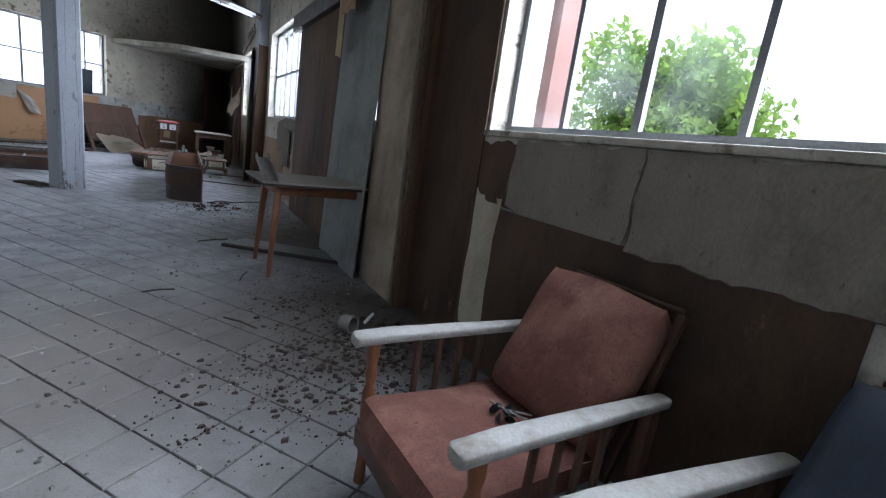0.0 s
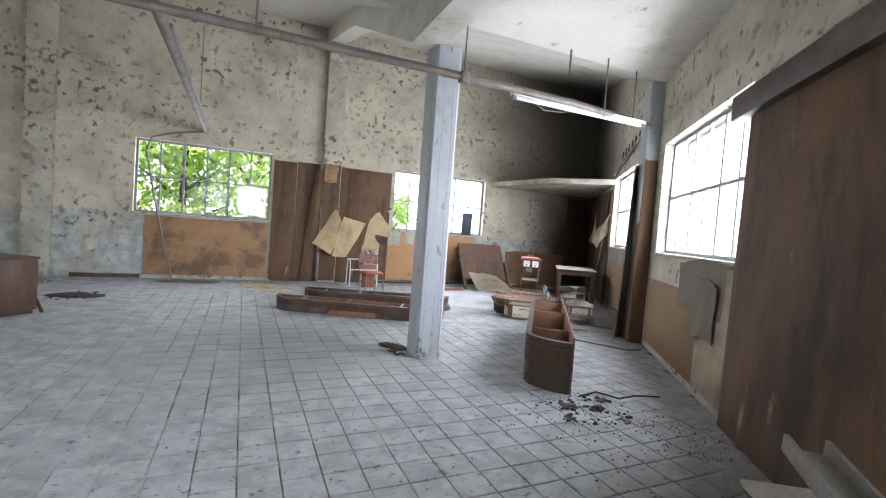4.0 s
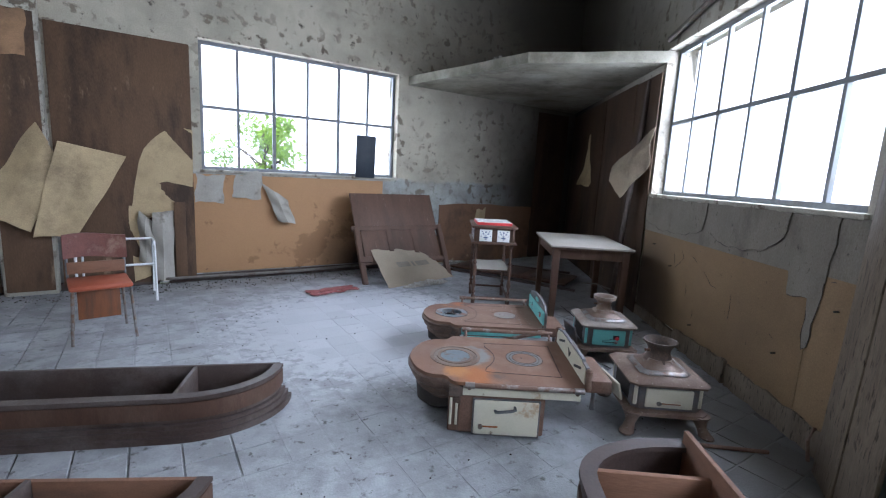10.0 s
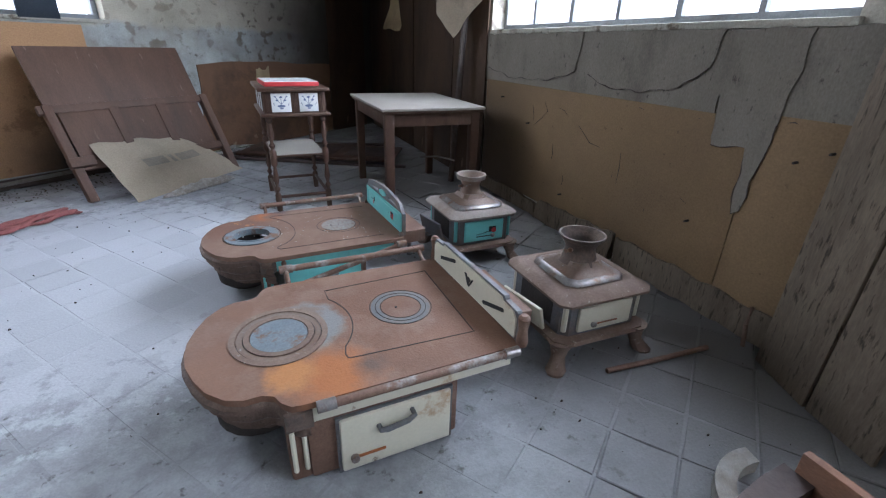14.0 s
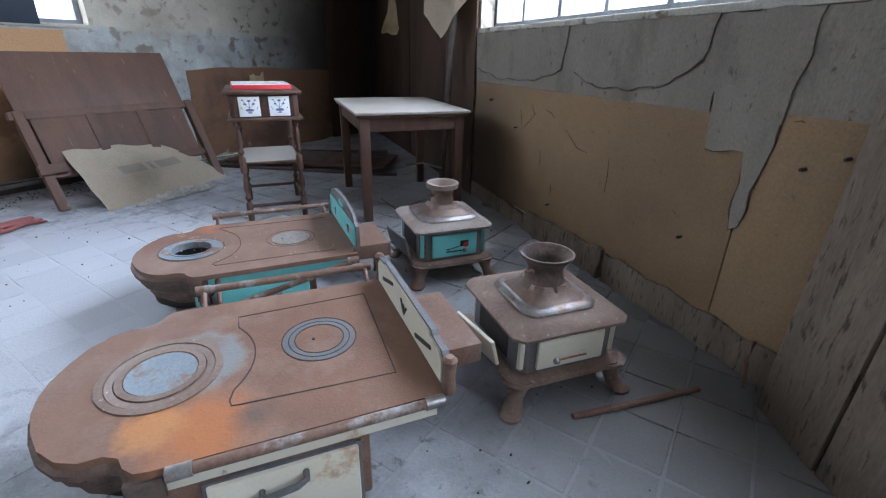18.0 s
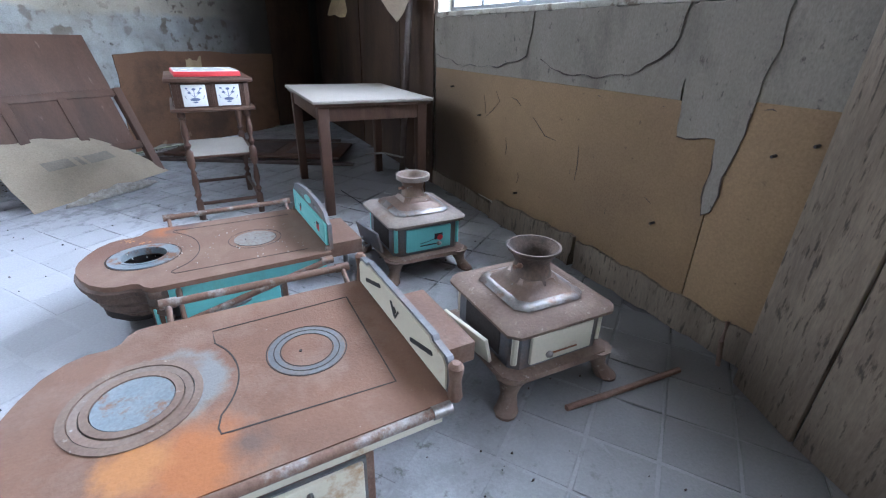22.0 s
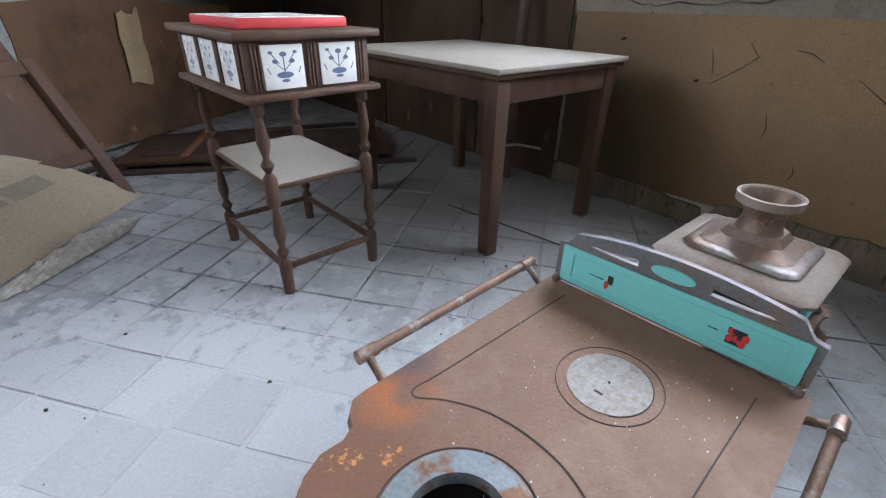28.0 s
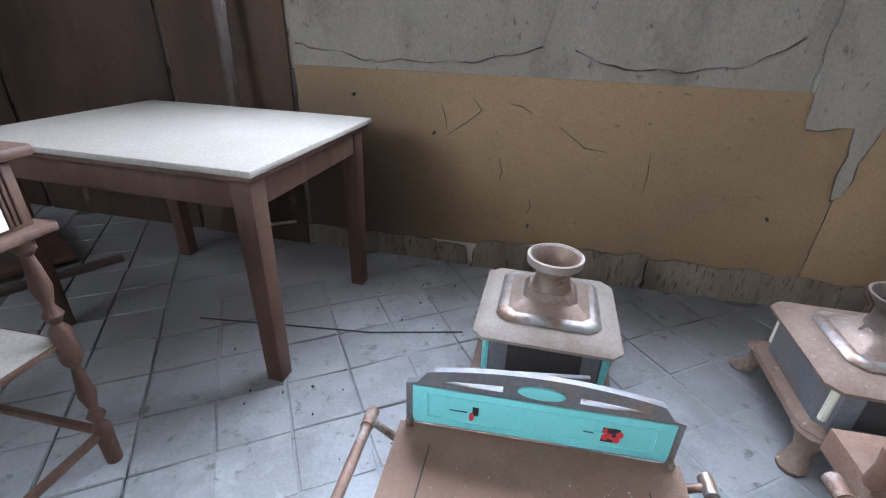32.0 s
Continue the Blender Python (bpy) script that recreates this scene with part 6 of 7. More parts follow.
for x0, y0, x1, y1, h in ((5.27, 16.60, 5.15, 16.33, 2.78), (5.15, 16.32, 5.07, 16.06, 2.72)):
    run = Vector((x1 - x0, y1 - y0, 0))
    bb = bx(0, run.length, -0.02, 0.0, 0, h, 0.004)
    single("weathered_board", bb, RAWB, frame_of((x0, y0, 0), run.normalized(), Vector((-run.y, run.x, 0)).normalized()) @ pose(0, 0, 0, -1.5, 0, 0), "tall rough weathered board leaning on the wall", "board", "wall boards")
# pilaster between the windows, its lower part boarded
single("pilaster_3", bx(-16.28, -15.82, -0.19, 0.02, 0.0, 3.94, 0.015), PAINT, R, "pale painted pilaster between the windows", "pilaster", kind="structure")
wall_board("brown_board", R, -16.04, -15.79, 0.0, 2.78, 0.197, HARD, "stained brown hardboard cladding on the pilaster", tilt=0.6)
single("brown_board", bx(0, 0.18, -0.012, 0.0, 0, 2.76, 0.003), HARD, R @ pose(-15.805, -0.185, 0.0, 0, 0, 90), "brown hardboard side of the pilaster", "board", "wall boards")
# below the second window
wall_board("tan_board", R, -15.63, -13.58, 0.10, 1.02, 0.014, TANP, "pale tan fibreboard panel under the window")
wall_board("beige_board", R, -13.56, -12.72, 0.10, 1.34, 0.02, BEIGE, "beige washed panel under the window")
wall_board("torn_paper", R, -14.21, -12.85, 0.82, 1.36, 0.032, PAPERG, "grey crumpled lining paper below the sill", "paper", seed=52)
wall_board("torn_paper", R, -13.58, -13.04, 0.62, 1.2, 0.07, PAPERG, "grey crumpled paper scrap", "paper", seed=53)
# boards leaning over the blocked bay
wall_board("brown_board", R, -12.72, -10.40, 0.02, 2.63, 0.06, HARD, "large brown hardboard sheet over the blocked bay", tilt=0.5, thick=0.015)
single("top_timber", bx(-12.93, -9.2, -0.13, -0.02, 2.62, 2.83, 0.01), DARKW, R, "dark horizontal timber above the boards", "timber")
wall_board("grey_board", R, -10.43, -9.28, 0.0, 2.80, 0.20, GREYB, "tall grey-green washed board leaning on the wall", tilt=2.2, thick=0.015)
wall_board("torn_paper", R, -10.32, -10.12, 2.02, 2.82, 0.23, PALE, "yellow torn paper hanging from the timber", "paper", seed=61, thick=0.003)
wall_board("torn_paper", R, -10.17, -9.76, 2.34, 2.87, 0.25, TAN, "brown torn paper hanging from the timber", "paper", seed=63, thick=0.003)
# boxed pilaster by the first window
single("pilaster_4", bx(-9.2, -8.60, -0.10, 0.02, 0.0, 3.94, 0.01), PLASTER, R, "boxed pilaster by the window", "pilaster", kind="structure")
wall_board("beige_board", R, -9.34, -8.59, 0.0, 3.0, 0.115, BEIGE, "tall beige washed board, stained at the foot", tilt=0.4, thick=0.014)
single("corner_strip", bx(-8.59, -8.555, -0.165, -0.105, 0.0, 3.4, 0.004), RAWB, R, "split wooden corner strip", "strip")
single("corner_strip", bx(-8.55, -8.52, -0.145, -0.085, 0.0, 3.4, 0.004), HARD, R, "split wooden corner strip", "strip")
single("dark_board", bx(0, 0.075, -0.014, 0.0, 0, 3.3, 0.003), HARD, R @ pose(-8.56, -0.085, 0.0, 0, 0, 90), "dark brown board on the side of the pilaster", "board", "wall boards")
wall_board("dark_board", R, -8.55, -7.82, 0.0, 3.3, 0.012, DARKH, "dark brown board beside the window")
wall_board("brown_board", R, -7.84, -5.90, 0.0, 0.97, 0.014, DARKH, "dark brown lower wall board")
wall_board("dark_board", R, -7.84, -7.48, 0.975, 1.36, 0.013, DARKH, "dark brown scrap of board under the sill", seed=91)
wall_board("grey_paper", R, -7.78, -7.55, 0.22, 1.06, 0.03, PAPER, "pale hanging scrap of lining paper", "paper", seed=71, thick=0.004)
ragged("torn_paper", R, ((-7.5, 1.36), (-7.52, 1.0), (-7.3, 0.955), (-6.98, 0.95), (-6.72, 0.93), (-6.70, 1.36)), 0.016, 0.006, LINING, "faded lining paper under the window sill", "paper", 73, edge=(1, 5))
ragged("torn_paper", R, ((-6.69, 1.36), (-6.70, 0.95), (-6.3, 0.955), (-5.9, 0.97), (-5.6, 0.96), (-5.55, 1.36)), 0.02, 0.006, LINING, "faded lining paper under the window sill", "paper", 75, edge=(0, 5))
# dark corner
wall_board("dark_board", R, -23.51, -21.51, 0.0, 2.74, 0.015, DARKH, "dark hardboard sheet in the corner")
wall_board("dark_board", R, -21.46, -20.29, 0.0, 2.74, 0.02, DARKH, "dark hardboard sheet in the corner")
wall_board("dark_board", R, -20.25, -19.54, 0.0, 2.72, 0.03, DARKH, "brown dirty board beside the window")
wall_board("dark_board", B, 17.1, 17.9, 0.0, 2.74, 0.015, DARKH, "dark hardboard sheet in the corner")
leaf("flap", ((-20.12, 1.70, 0.28), (-19.78, 1.32, 0.28), (-19.42, 1.72, 0.10), (-19.46, 2.14, 0.06)), BEIGE, "beige paper flap folded out beside the window", "paper", 0.06, 0.012, wall=R)
single("flap", torn_sheet(0.3, 0.8, 83, low=0.15, side=0.1, bow=0.03, thick=0.004, curl=0.1), PALE, R @ pose(-22.3, -0.05, 1.5, 0, 8, 15), "pale torn paper flap in the corner", "paper")
single("leaning_post", tube([(5.15, 19.75, 0.0), (5.25, 19.8, 1.3), (5.36, 19.85, 2.7)], 0.03), DARKW, Matrix.Identity(4), "dark timber post leaning in the corner", "post")

# concrete canopy slab over the corner
L_, M_, R_ = on_back(14.32, 0, 0.03), Vector((3.96, 19.83, 0)), Vector((RX + 0.03, 19.52, 0))
edge = [L_.lerp(M_, k / 6) + Vector((0.03 * math.sin(k * 5), 0.03 * math.cos(k * 7), 0)) for k in range(7)] + [M_.lerp(R_, k / 5) + Vector((0, 0.012 * math.sin(k * 4), 0)) for k in range(1, 6)]
b = prism([tuple(p)[:2] for p in edge] + [(RX + 0.03, P_CORNER.y), tuple(P_CORNER + N * 0.03)[:2]], 2.82, 2.94)
single("canopy_slab", b, SLAB, Matrix.Identity(4), "broken dirty white concrete slab across the corner", "slab", kind="structure", smooth=0)
litter("slab_rubble", [(3.75, 20.3, 0.25), (3.5, 20.6, 0.2)], 60, CHIPS, 0.05, "broken plaster crumbs on the slab edge", "rubble", 14, lift=2.944)

# ---- conduits and the tube light ----
single("pipe", tube([(5.2, 15.69, 3.24), (4.05, 14.47, 3.19), (2.80, 13.40, 3.15), (1.18, 12.10, 3.10), (-1.3, 10.2, 3.06)], 0.035, 10), LEAD, Matrix.Identity(4), "long painted steel pipe hung under the ceiling", "pipe")
single("cable_pipe", tube([(5.2, 15.73, 3.29), (4.05, 14.52, 3.24), (2.80, 13.44, 3.20), (1.18, 12.15, 3.15), (-1.3, 10.25, 3.11)], 0.018, 8), IRON, Matrix.Identity(4), "dark cable tied along the pipe", "cable")
for p in ((2.80, 13.40), (4.45, 14.88), (4.9, 15.37), (1.18, 12.1)):
    single("hanger_rod", tube([(*p, 3.13), (*p, 3.93)], 0.009, 6), IRON, Matrix.Identity(4), "thin rusty hanger rod under the ceiling", "rod", "hanger rods")
single("hanger_rod", tube([(3.95, 14.6, 3.6), (3.95, 14.6, 4.4)], 0.014, 6), IRON, Matrix.Identity(4), "rusty hook in the ceiling", "rod", "hanger rods")
single("pipe_clamp", bx(-0.05, 0.05, -0.05, 0.05, -0.06, 0.06, 0.015), IRON, pose(2.80, 13.40, 3.15, 0, 0, 41), "rusty clamp on the pipe", "clamp")
tl = thing("tube_light", pose(3.277, 14.10, 3.16, 0, 0, 36), "long unlit fluorescent batten hung below the pipe", "light")
part("batten", bx(0, 2.2, -0.045, 0.045, 0.02, 0.07, 0.008), TUBE, tl, "white enamelled batten")
part("tube", tube([(0.06, 0, 0.0), (2.14, 0, 0.0)], 0.019, 12), TUBE, tl, "unlit white glass tube")
for x in (0.03, 2.17):
    part("end_cap", bx(x - 0.03, x + 0.03, -0.03, 0.03, -0.02, 0.03, 0.006), IRON, tl)
part("loose_wire", tube([(0.3, 0.02, 0.03), (0.5, 0.04, -0.06), (0.8, 0.03, -0.04), (1.0, 0.02, 0.03)], 0.006, 6), BEIGE, tl)
single("wall_conduit", tube([(5.22, 15.75, 3.27), (5.33, 16.35, 3.42), (5.36, 17.15, 3.36), (5.36, 19.45, 3.03)], 0.03, 8), LEAD, Matrix.Identity(4), "painted conduit sloping along the wall", "pipe")
for k in range(7):
    single("cleat", bx(-0.02, 0.02, -0.02, 0.0, 0, 0.16, 0.003), DARKW, R @ pose(-17.0 - 0.30 * k, -0.001, 3.40 - 0.02 * k, 0, 8, 0), "dark cleat on the wall above the conduit", "cleat", "row of cleats")
d1, d2 = Vector((-3.50, 17.22, 3.25)), Vector((-0.03, 12.4, 3.25))
single("pipe", tube([d1, d1.lerp(d2, 0.5), d2, d2 + (d2 - d1) * 0.25], 0.05, 10), LEAD, Matrix.Identity(4), "steel pipe hung from the ceiling towards the window", "pipe")
single("cable_pipe", tube([d1 + Vector((0.06, 0, 0.05)), d2 + Vector((0.06, 0, 0.05))], 0.022, 8), IRON, Matrix.Identity(4), "dark cable tied along the pipe", "cable")
single("bent_conduit", tube([d1, on_back(6.5, 3.12, -0.08), on_back(6.12, 2.98, -0.08), on_back(6.03, 2.7, -0.08), on_back(6.28, 1.4, -0.1), on_back(6.60, 0.0, -0.14)], 0.02, 8), LEAD, Matrix.Identity(4), "bent conduit dropping in front of the window to the floor", "pipe")
single("hanger_rod", tube([d1.lerp(d2, 0.3), d1.lerp(d2, 0.3) + Vector((0, 0, 1.6))], 0.008, 6), IRON, Matrix.Identity(4), "thin rusty hanger rod under the ceiling", "rod", "hanger rods")

# ---- headboard, cardboard and the corner clutter ----
hb_ = thing("bed_headboard", frame_of(on_back(13.27, 0, -0.97), U, N) @ pose(0, 0, 0, -28, 0, 0) @ Matrix.Diagonal((1.03, 1, 1.13, 1)), "brown wooden bed headboard with three panels leaning on the wall", "headboard")
part("upper_board", bx(0.03, 1.31, 0.03, 0.055, 0.72, 1.19, 0.006), HEADW, hb_, "plain dull upper board")
part("top_rail", bx(-0.03, 1.37, -0.0, 0.05, 0.68, 0.74, 0.008), HEADW, hb_)
part("lower_rail", bx(0.04, 1.30, 0.0, 0.04, 0.24, 0.30, 0.006), HEADW, hb_)
for x0, x1 in ((0.09, 0.47), (0.52, 0.86), (0.91, 1.26)):
    part("panel", bx(x0, x1, 0.012, 0.022, 0.29, 0.70, 0.004), HEADW, hb_)
for x0, x1 in ((0.46, 0.53), (0.85, 0.92)):
    part("stile", bx(x0, x1, 0.0, 0.035, 0.29, 0.70, 0.004), HEADW, hb_)
for x in (0.0, 1.30):
    part("leg", bx(x, x + 0.07, -0.015, 0.055, 0.0, 0.74, 0.01), HEADW, hb_)
part("side_lug", bx(-0.02, 0.16, -0.06, 0.01, 0.26, 0.33, 0.006), HEADW, hb_)


def on_card(u, v, out=0.0):
    """Place on the bent cardboard, as wall coordinates of the back wall: its low edge lies on the floor, its top on the headboard."""
    x = (13.49 + 1.22 * u) * (1 - v) + (13.46 + 0.86 * u) * v
    off = (1.28 - 0.30 * u) * (1 - v) + (0.725 - 0.01 * u) * v + 0.035 * math.sin(math.pi * v) * math.sin(2.6 * u)
    z = 0.006 + 0.42 * v + 0.015 * math.sin(9 * u) * v * (1 - v) - 0.05 * u ** 6 * v
    return (x + 0.008 * math.sin(14 * v + 3) * (u - 0.5), -off - out, z + 0.006 * math.sin(17 * u) * v + out)


def card_sheet(u0, u1, v0, v1, nx, ny, out, thick):
    return sheet(nx, ny, 1.0, 1.0, lambda u, v: tuple(p - q for p, q in zip(on_card(u0 + (u1 - u0) * u, v0 + (v1 - v0) * v, out), (u, 0, v))), thick)


cbo = single("cardboard", card_sheet(0, 1, 0, 1, 20, 12, 0.0, 0.006), CARD, B, "sheet of grey-brown cardboard leaning on the headboard", "cardboard")
for u0, u1 in ((0.28, 0.48), (0.52, 0.56), (0.59, 0.80)):
    part("printed_bar", card_sheet(u0, u1, 0.48, 0.62, 8, 2, 0.004, 0.001), mat("faded print", (0.31, 0.275, 0.225), rough=0.9, bump=0.0), cbo, "faded printed lettering")


def rag(name, x, y, r1, r2, rot, material, words, seed, sort="cloth", fold=0.0):
    rr = random.Random(seed)
    bb = bmesh.new()
    n, m = (44, 22) if fold else (22, 12)
    g = {}
    for i in range(n + 1):
        for j in range(m + 1):
            u, v = i / n * 2 - 1, j / m * 2 - 1
            k = 1 + 0.10 * math.sin(5 * u + seed) + 0.05 * math.sin(7 * v + 3 * u) + 0.06 * rr.random()
            z = 0.006 + 0.03 * max(0, 1 - u * u - v * v * 0.6) * (0.35 + 0.9 * abs(math.sin(6 * v + 4 * u + seed) * math.cos(5 * u - 2 * v))) + 0.006 * rr.random()
            z += fold * (1 - v * v) * (1 - u * u * 0.7) * abs(math.sin(9 * v + 2.5 * math.sin(5 * u + seed))) ** 0.7
            if abs(u) == 1 or abs(v) == 1:
                z = 0.002
            g[i, j] = bb.verts.new((u * r1 * (1 - 0.2 * v * v) * k, v * r2 * (1 - 0.3 * u * u) * k, max(z, 0.002)))
    for i in range(n):
        for j in range(m):
            bb.faces.new((g[i, j], g[i + 1, j], g[i + 1, j + 1], g[i, j + 1]))
    ob = single(name, bb, material, pose(x, y, 0.002, 0, 0, rot), words, sort)
    md = ob.modifiers.new("thick", "SOLIDIFY")
    md.thickness = 0.003
    return ob


red_rag = thing("rag", pose(1.74, 19.62, 0.0, 0, 0, 42), "dull red twisted rag lying on the floor", "cloth")
for k in range(7):
    pts = []
    for q in range(25):
        a = q / 24 * 0.62 - 0.31
        w = (0.075 - 0.02 * abs(k - 3)) * math.sin(5.2 * a * (1 + 0.13 * k) + k * 1.9) + 0.028 * (k - 3) * (0.5 + abs(a)) + 0.012 * math.sin(31 * a + k)
        pts.append((a + 0.02 * math.sin(k * 2.1), w, 0.014 + 0.012 * (1 + math.sin(k * 2.3 + 9 * a))))
    part("fold", tube(pts, [0.006] + [0.013 + 0.003 * math.sin(q * 0.8 + k) for q in range(23)] + [0.005], 7), RAG, red_rag)

rag("rag", 2.86, 20.28, 0.36, 0.06, 42, mat("stained white cloth", (0.58, 0.56, 0.52), (0.30, 0.26, 0.22), 0.95, scale=22, bump=0.6, bump_scale=40), "stained whitish rag by the cardboard", 6, fold=0.035)
rag("crumpled_paper", *on_back(8.4, 0, -1.05)[:2], 0.5, 0.28, 20, PALE, "large crumpled pale paper on the floor", 9, "paper")
rag("crumpled_paper", *on_back(7.0, 0, -0.5)[:2], 0.6, 0.22, 34, PAPERG, "crumpled grey paper at the wall foot", 12, "paper")

dr = thing("old_door", frame_of((3.15, 21.45, 0.03), Vector((0.881, -0.473, 0)), Vector((0.473, 0.881, 0))), "dark panelled wooden door lying flat in the corner", "door")
part("door_leaf", bx(0, 1.85, 0, 0.72, 0, 0.03, 0.004), WOOD, dr, "dark wooden door leaf")
for x0, x1 in ((0.12, 0.55), (0.68, 1.12), (1.25, 1.72)):
    part("door_panel", bx(x0, x1, 0.12, 0.60, 0.03, 0.036, 0.002), DARKW, dr)
part("batten", bx(0.4, 0.46, 0.02, 0.7, 0.036, 0.05, 0.004), REDW, dr)
for k, (x, y, l, a) in enumerate(((3.05, 21.42, 2.1, -29), (3.5, 22.2, 1.7, -20), (2.95, 21.5, 1.2, 35))):
    single("timber_strip", bx(0, l, -0.03, 0.03, 0, 0.028, 0.004), DARKW, pose(x, y, 0.0, 0, 0, a), "dark timber strip lying in the corner", "strip")
single("wire", tube([(5.02, 19.40, 0.30), (4.87, 19.45, 0.34), (4.74, 19.55, 0.32)], 0.008, 6), LEAD, Matrix.Identity(4), "stub of pale pipe sticking out behind the table", "pipe")
single("cable", tube([(4.53, 19.63, 0.006), (4.58, 19.25, 0.008), (4.635, 18.86, 0.006), (4.74, 18.48, 0.008)], 0.0035, 6), BLACKP, Matrix.Identity(4), "thin black cable lying on the floor", "cable")
single("cable", tube([(4.25, 15.55, 0.01), (4.7, 15.35, 0.012), (5.1, 15.2, 0.01), (5.3, 15.35, 0.01)], 0.008, 8), SOOT, Matrix.Identity(4), "dark hose lying on the floor", "hose")

# ---- tubular chair with a broken back ----
ch = thing("dining_chair", pose(0.27, 17.84, 0, 0, 0, 44), "chrome tube chair with an orange-red vinyl seat and torn back", "chair")
part("seat", bx(-0.21, 0.21, -0.20, 0.20, 0.43, 0.475, 0.018), ORVIN, ch, "orange-red vinyl seat")
for x, y in ((-0.19, -0.19), (0.19, -0.19), (-0.17, 0.18), (0.17, 0.18)):
    part("leg", tube([(x * 1.12, y * 1.12, 0.0), (x, y, 0.43)], 0.011, 8), CHROME, ch, "chrome tube leg")
part("backrest", sheet(10, 6, 0.44, 0.20, lambda u, v: (0, 0.035 * math.sin(math.pi * u) + 0.02 * v, 0.012 * math.sin(5 * u)), 0.03), MAROON, ch, "torn maroon backrest").matrix_local = pose(-0.22, 0.19, 0.63)
part("back_slat", bx(-0.2, 0.2, 0.19, 0.205, 0.50, 0.60, 0.004), REDW, ch)
for x in (-0.2, 0.2):
    part("back_post", tube([(x, 0.2, 0.44), (x, 0.235, 0.80)], 0.010, 8), IRON, ch)
part("hanging_panel", bx(-0.15, 0.15, 0.16, 0.175, 0.1, 0.44, 0.004), ORANGEW, ch, "orange wooden board under the seat")
fr_ = thing("chair_frame", pose(-0.33, 18.81, 0, 0, 0, 36), "bare white tubular chair frame behind the chair", "chair frame")
for x in (-0.33, 0.33):
    part("side_tube", tube([(x, -0.2, 0.0), (x, -0.18, 0.55), (x, -0.1, 0.62), (x * 0.95, 0.2, 0.62), (x * 0.95, 0.25, 0.0)], 0.012, 8), TUBE, fr_)
part("cross_tube", tube([(-0.32, 0.2, 0.62), (0.32, 0.2, 0.62)], 0.012, 8), TUBE, fr_)
part("cross_tube", tube([(-0.33, -0.18, 0.4), (0.33, -0.18, 0.4)], 0.012, 8), TUBE, fr_)

# ---- cabinet at the far side ----
cbn = thing("cabinet", frame_of((-2.72, 12.55, 0), Vector((-1, 0.05, 0)).normalized(), Vector((-0.05, -1, 0)).normalized()) @ pose(0, -0.75, 0), "low dark brown wooden cabinet", "cabinet")
part("body", bx(0.0, 1.25, 0.0, 0.75, 0.05, 0.72, 0.008), WOOD, cbn)
part("plinth", bx(0.03, 1.22, 0.03, 0.72, 0.0, 0.05), SOOT, cbn)
part("top", bx(-0.015, 1.27, -0.015, 0.77, 0.72, 0.745, 0.005), DARKW, cbn)
part("upper_box", bx(0.72, 1.25, 0.1, 0.7, 0.745, 1.2, 0.006), WOOD, cbn, "smaller upper box")
for x in (0.03, 0.64):
    dd = part("door", bx(x, x + 0.57, 0.75, 0.768, 0.08, 0.70, 0.004), WOOD, cbn)
    part("knob", lathe([(0.01, 0), (0.014, 0.01), (0.008, 0.02)], 10), CHROME, dd).matrix_local = pose(x + 0.5, 0.768, 0.42, -90, 0, 0)
single("slat", bx(-0.02, 0.02, -0.01, 0.01, 0, 0.55, 0.003), DARKW, pose(-2.66, 13.35, 0, 0, -25, 20), "dark slat leaning by the cabinet", "slat")

# ---- desk under the boards ----
dk = thing("small_table", pose(4.474, 9.376, 0, 0, 0, 2.5), "worn table with orange splayed legs and a grey top", "table")
part("tabletop", bx(-0.10, 1.02, -0.10, 0.66, 0.806, 0.824, 0.006), DUSTTOP, dk, "warped grey table top")
part("top_edge", bx(-0.092, 1.012, -0.092, 0.652, 0.786, 0.806, 0.004), SOOT, dk, "dark worn edge band under the table top")
for x0, x1, y0, y1 in ((0.05, 0.95, 0.03, 0.05), (0.05, 0.95, 0.54, 0.56), (0.04, 0.06, 0.05, 0.54), (0.93, 0.95, 0.05, 0.54)):
    part("apron", bx(x0, x1, y0, y1, 0.70, 0.786, 0.003), ORANGEW, dk)
for x, sx in ((0.06, -1), (0.94, 1)):
    for y, sy in ((0.06, -1), (0.53, 1)):
        bb = bx(-0.028, 0.028, -0.028, 0.028, 0, 0.786, 0.006)
        for v in bb.verts:
            k = 1 - v.co.z / 0.8
            v.co.x = v.co.x * (1 - 0.45 * k) + sx * 0.055 * k
            v.co.y = v.co.y * (1 - 0.45 * k) + sy * 0.055 * k
        part("leg", bb, ORANGEW, dk, "orange varnished splayed leg").matrix_local = pose(x, y, 0)
tr = thing("metal_tray", pose(4.49, 9.20, 0.828, 0, -9, 87), "bent grey metal channel lying on the table", "channel")
part("channel", prism([(0, 0), (0.78, 0), (0.78, 0.012), (0, 0.012)], 0, 0.05), LEAD, tr)
part("channel", prism([(0, 0.012), (0.78, 0.012), (0.78, 0.10), (0, 0.10)], 0, 0.008), LEAD, tr)
part("channel", prism([(0, 0.10), (0.78, 0.10), (0.78, 0.112), (0, 0.112)], 0, 0.05), LEAD, tr)
single("floor_board", bx(0, 1.2, 0, 0.32, 0, 0.02, 0.004), GREYB, pose(4.26, 10.46, 0.0, 0, 0, -35), "grey board lying on the floor under the table", "board")
single("floor_strip", bx(0, 1.3, 0, 0.045, 0, 0.03, 0.004), SOOT, pose(4.20, 10.42, 0.002, 0, 0, -35.5), "dark strip lying on the floor by the table", "strip")

